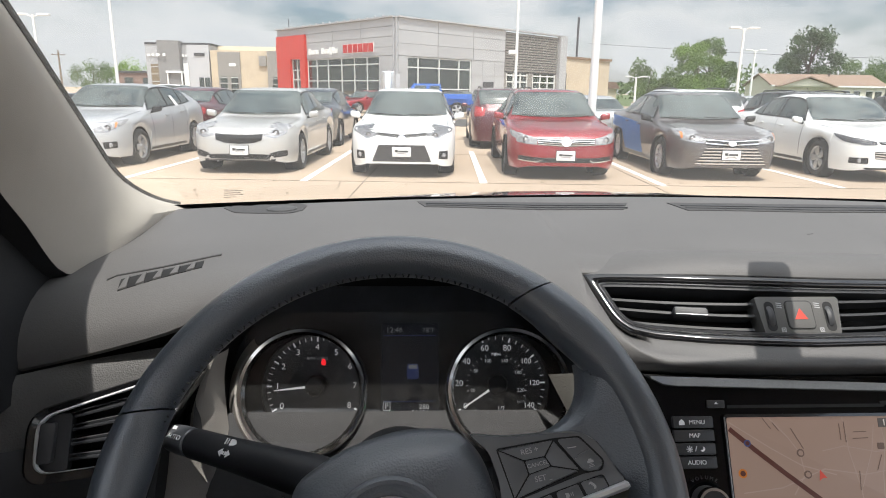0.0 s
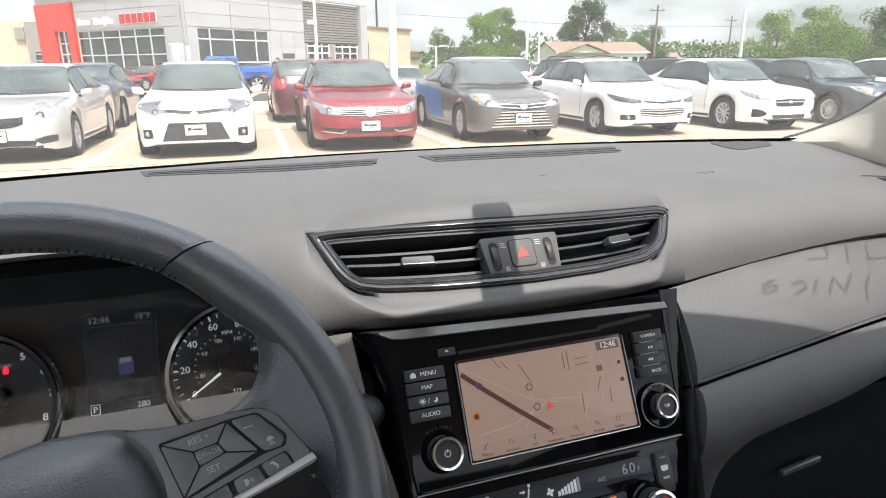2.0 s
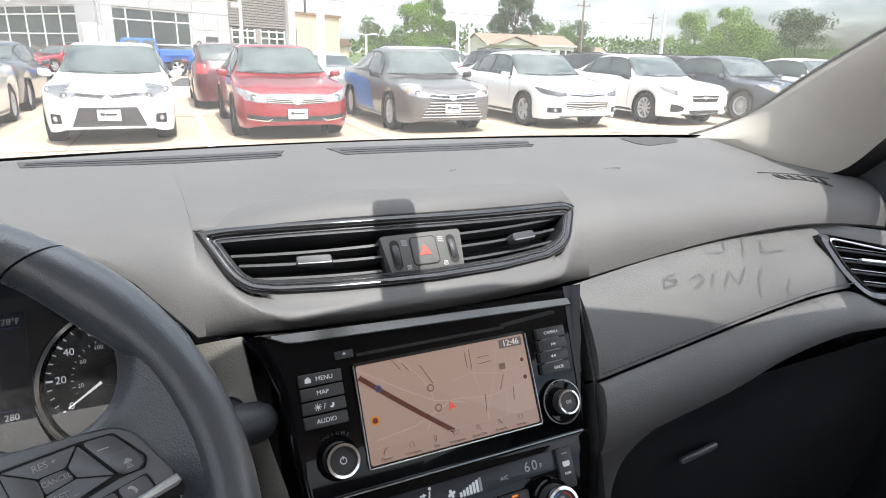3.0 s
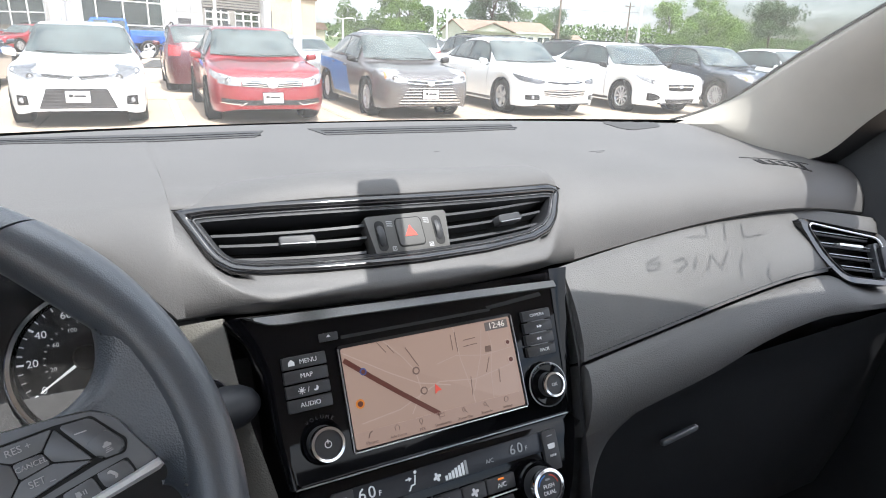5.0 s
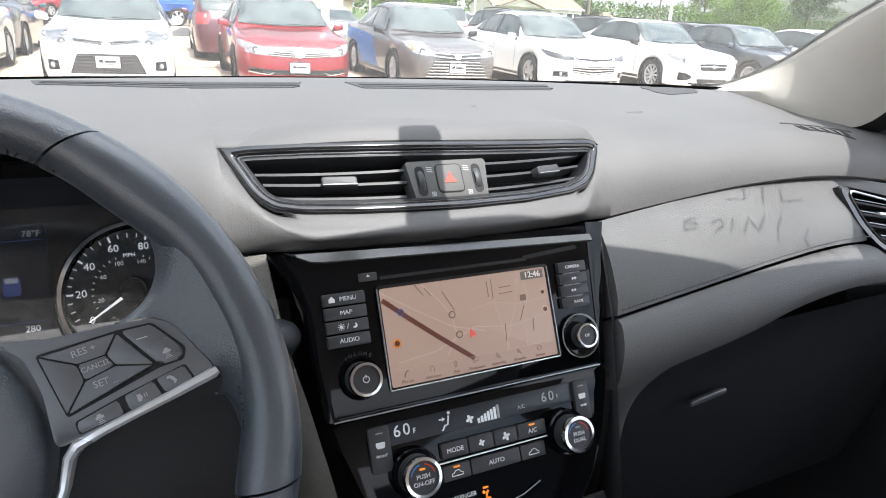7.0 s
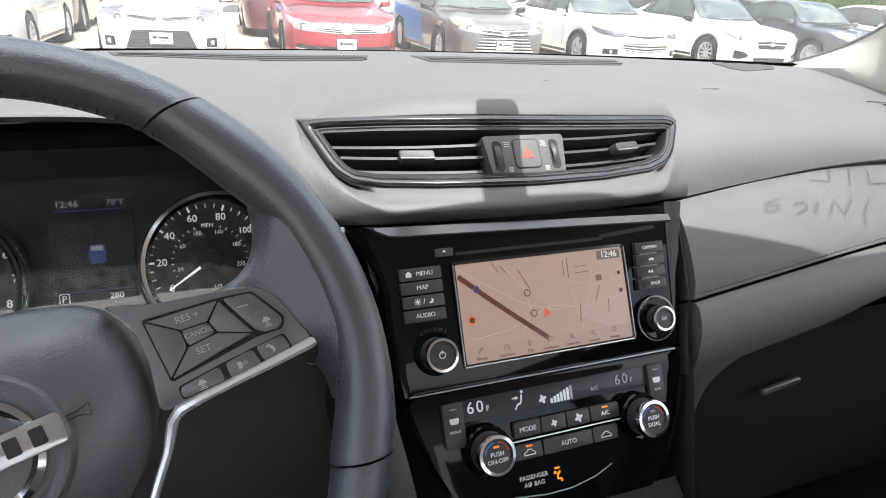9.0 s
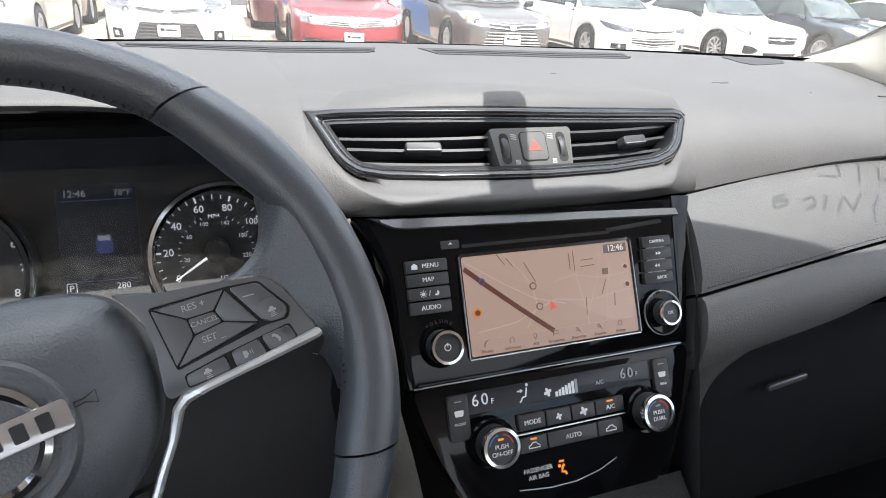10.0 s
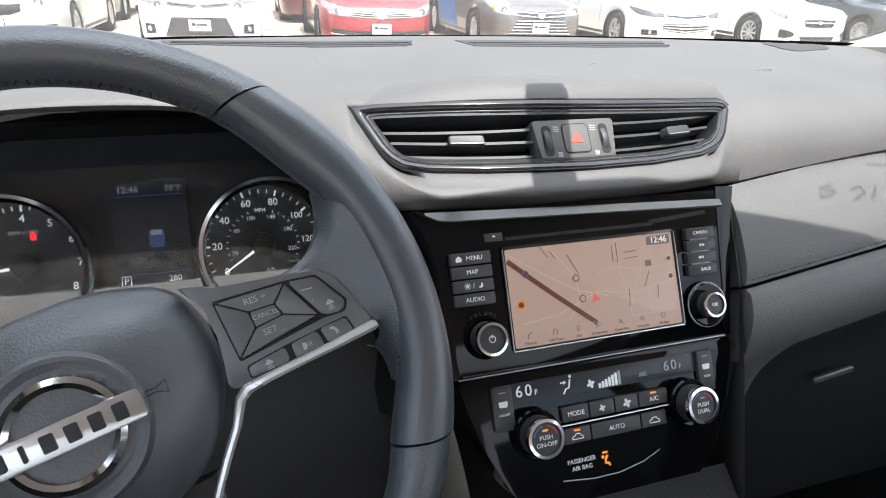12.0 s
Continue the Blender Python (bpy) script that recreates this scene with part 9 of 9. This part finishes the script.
for nm, lb, x, y, pt, sh, yaw, hh in (
        ("sedan", "dark sedan standing before the showroom", 4.6, 39.5, BLACKCAR, SEDAN, 60, 1.45), ("sport_utility", "black sport utility car before the showroom", 7.6, 41.0, BLACKCAR, SUV, 55, 1.6),
        ("sedan", "dark slate sedan standing before the showroom", -8.0, 43.0, DARKBLUE, SEDAN, -45, 1.4), ("sedan", "black sedan standing before the showroom", -11.0, 46.5, BLACKCAR, SEDAN, -45, 1.4),
        ("sedan", "red sedan standing before the showroom", -5.0, 40.5, RED, SEDAN, -45, 1.4), ("sport_utility", "white sport utility car in the far lot", -16.5, 52.0, WHITE, SUV, 80, 1.65),
        ("sport_utility", "white sport utility car in the far lot", -20.5, 54.0, WHITE, SUV, 75, 1.65), ("sedan", "silver sedan in the far lot", -25.5, 50.0, SILVER, SEDAN, 80, 1.45),
        ("sedan", "black sedan in the far lot", -30.0, 46.0, BLACKCAR, SEDAN, 85, 1.45), ("sedan", "red sedan in the far lot", -10.2, 36.0, RED, SEDAN, 88, 1.42),
        ("sedan", "black sedan in the far lot", -15.0, 38.0, BLACKCAR, SEDAN, 90, 1.42), ("sedan", "white sedan in the far lot", -5.5, 29.5, WHITE, SEDAN, 178, 1.40),
        ("sedan", "grey sedan in the far lot", 17.0, 34.0, SILVER, SEDAN, 170, 1.40), ("sedan", "silver sedan in the far lot", 11.2, 32.0, SILVER, SEDAN, 175, 1.36)):
    make_car(nm, lb, x, y, pt, sh, 4.7, 1.84, hh, "five", yaw=yaw, group=LOTCARS, detail=False)

# ---- outer panels and wheels under the bonnet of the parked car ----
for sx in (-1, 1):
    rows = []
    for k in range(19):
        y = 0.98 + 1.46 * k / 18
        d = abs(y - 1.92)
        zl = 0.36 + math.sqrt(max(0.0, 0.42 ** 2 - d * d)) * 0.98 if d < 0.42 else 0.34
        zt = interp([(0.98, 1.16), (1.42, 1.168), (1.9, 1.10), (2.2, 1.02), (2.46, 0.85)], y)
        rows.append([(sx * (0.80 + 0.06 * u * (1 - u) * 4), y, zt + (zl - zt) * u) for u in (0, 0.2, 0.5, 0.8, 1)])
    part("fender", thick(grid(rows), (sx * -0.01, 0, 0)), BONNET, bonnet)
part("front_fascia", thick(grid([[(x, 2.46 + 0.05 * (1 - (x / 0.8) ** 2) + dy, z) for dy, z in ((0.0, 0.86), (0.07, 0.70), (0.08, 0.45), (0.0, 0.30))] for x in [-0.80 + 0.1 * k for k in range(17)]]), (0, -0.02, 0)), BONNET, bonnet)
own = thing("road_wheels", "four road wheels of the parked car on concrete", "wheels")
for y in (1.92, -0.78):
    for sx in (-1, 1):
        w = new("wheel")
        w.parent = own
        w.matrix_local = Matrix.Translation((sx * 0.73, y, 0.35)) @ (Matrix() if sx < 0 else Matrix.Rotation(math.pi, 4, "Z"))
        for me in wheel_meshes("ten", 0.35):
            shared(me.name.split(".")[0], me, w, Matrix())

# painted skin over the cabin
part("roof_panel", thick(grid([[(x, min(y, 0.44), z + 0.036 - 0.05 * (x / 0.62) ** 2) for x in [-0.78 + 0.12 * k for k in range(14)]] for y, z in HEAD]), (0, 0, 0.012)), BONNET, roof, "dark purple painted roof")
for sx in (-1, 1):
    rows = []
    for k in range(45):
        y = 0.97 - 3.55 * k / 44
        d = abs(y + 0.78)
        zl = 0.36 + math.sqrt(max(0.0, 0.42 ** 2 - d * d)) * 0.98 if d < 0.42 else 0.34
        rows.append([(sx * (0.80 + 0.05 * u * (1 - u) * 4), y, 1.13 + (zl - 1.13) * u) for u in (0, 0.2, 0.5, 0.8, 1)])
    part("body_side", thick(grid(rows), (sx * 0.01, 0, 0)), BONNET, roof, "dark purple painted body side")
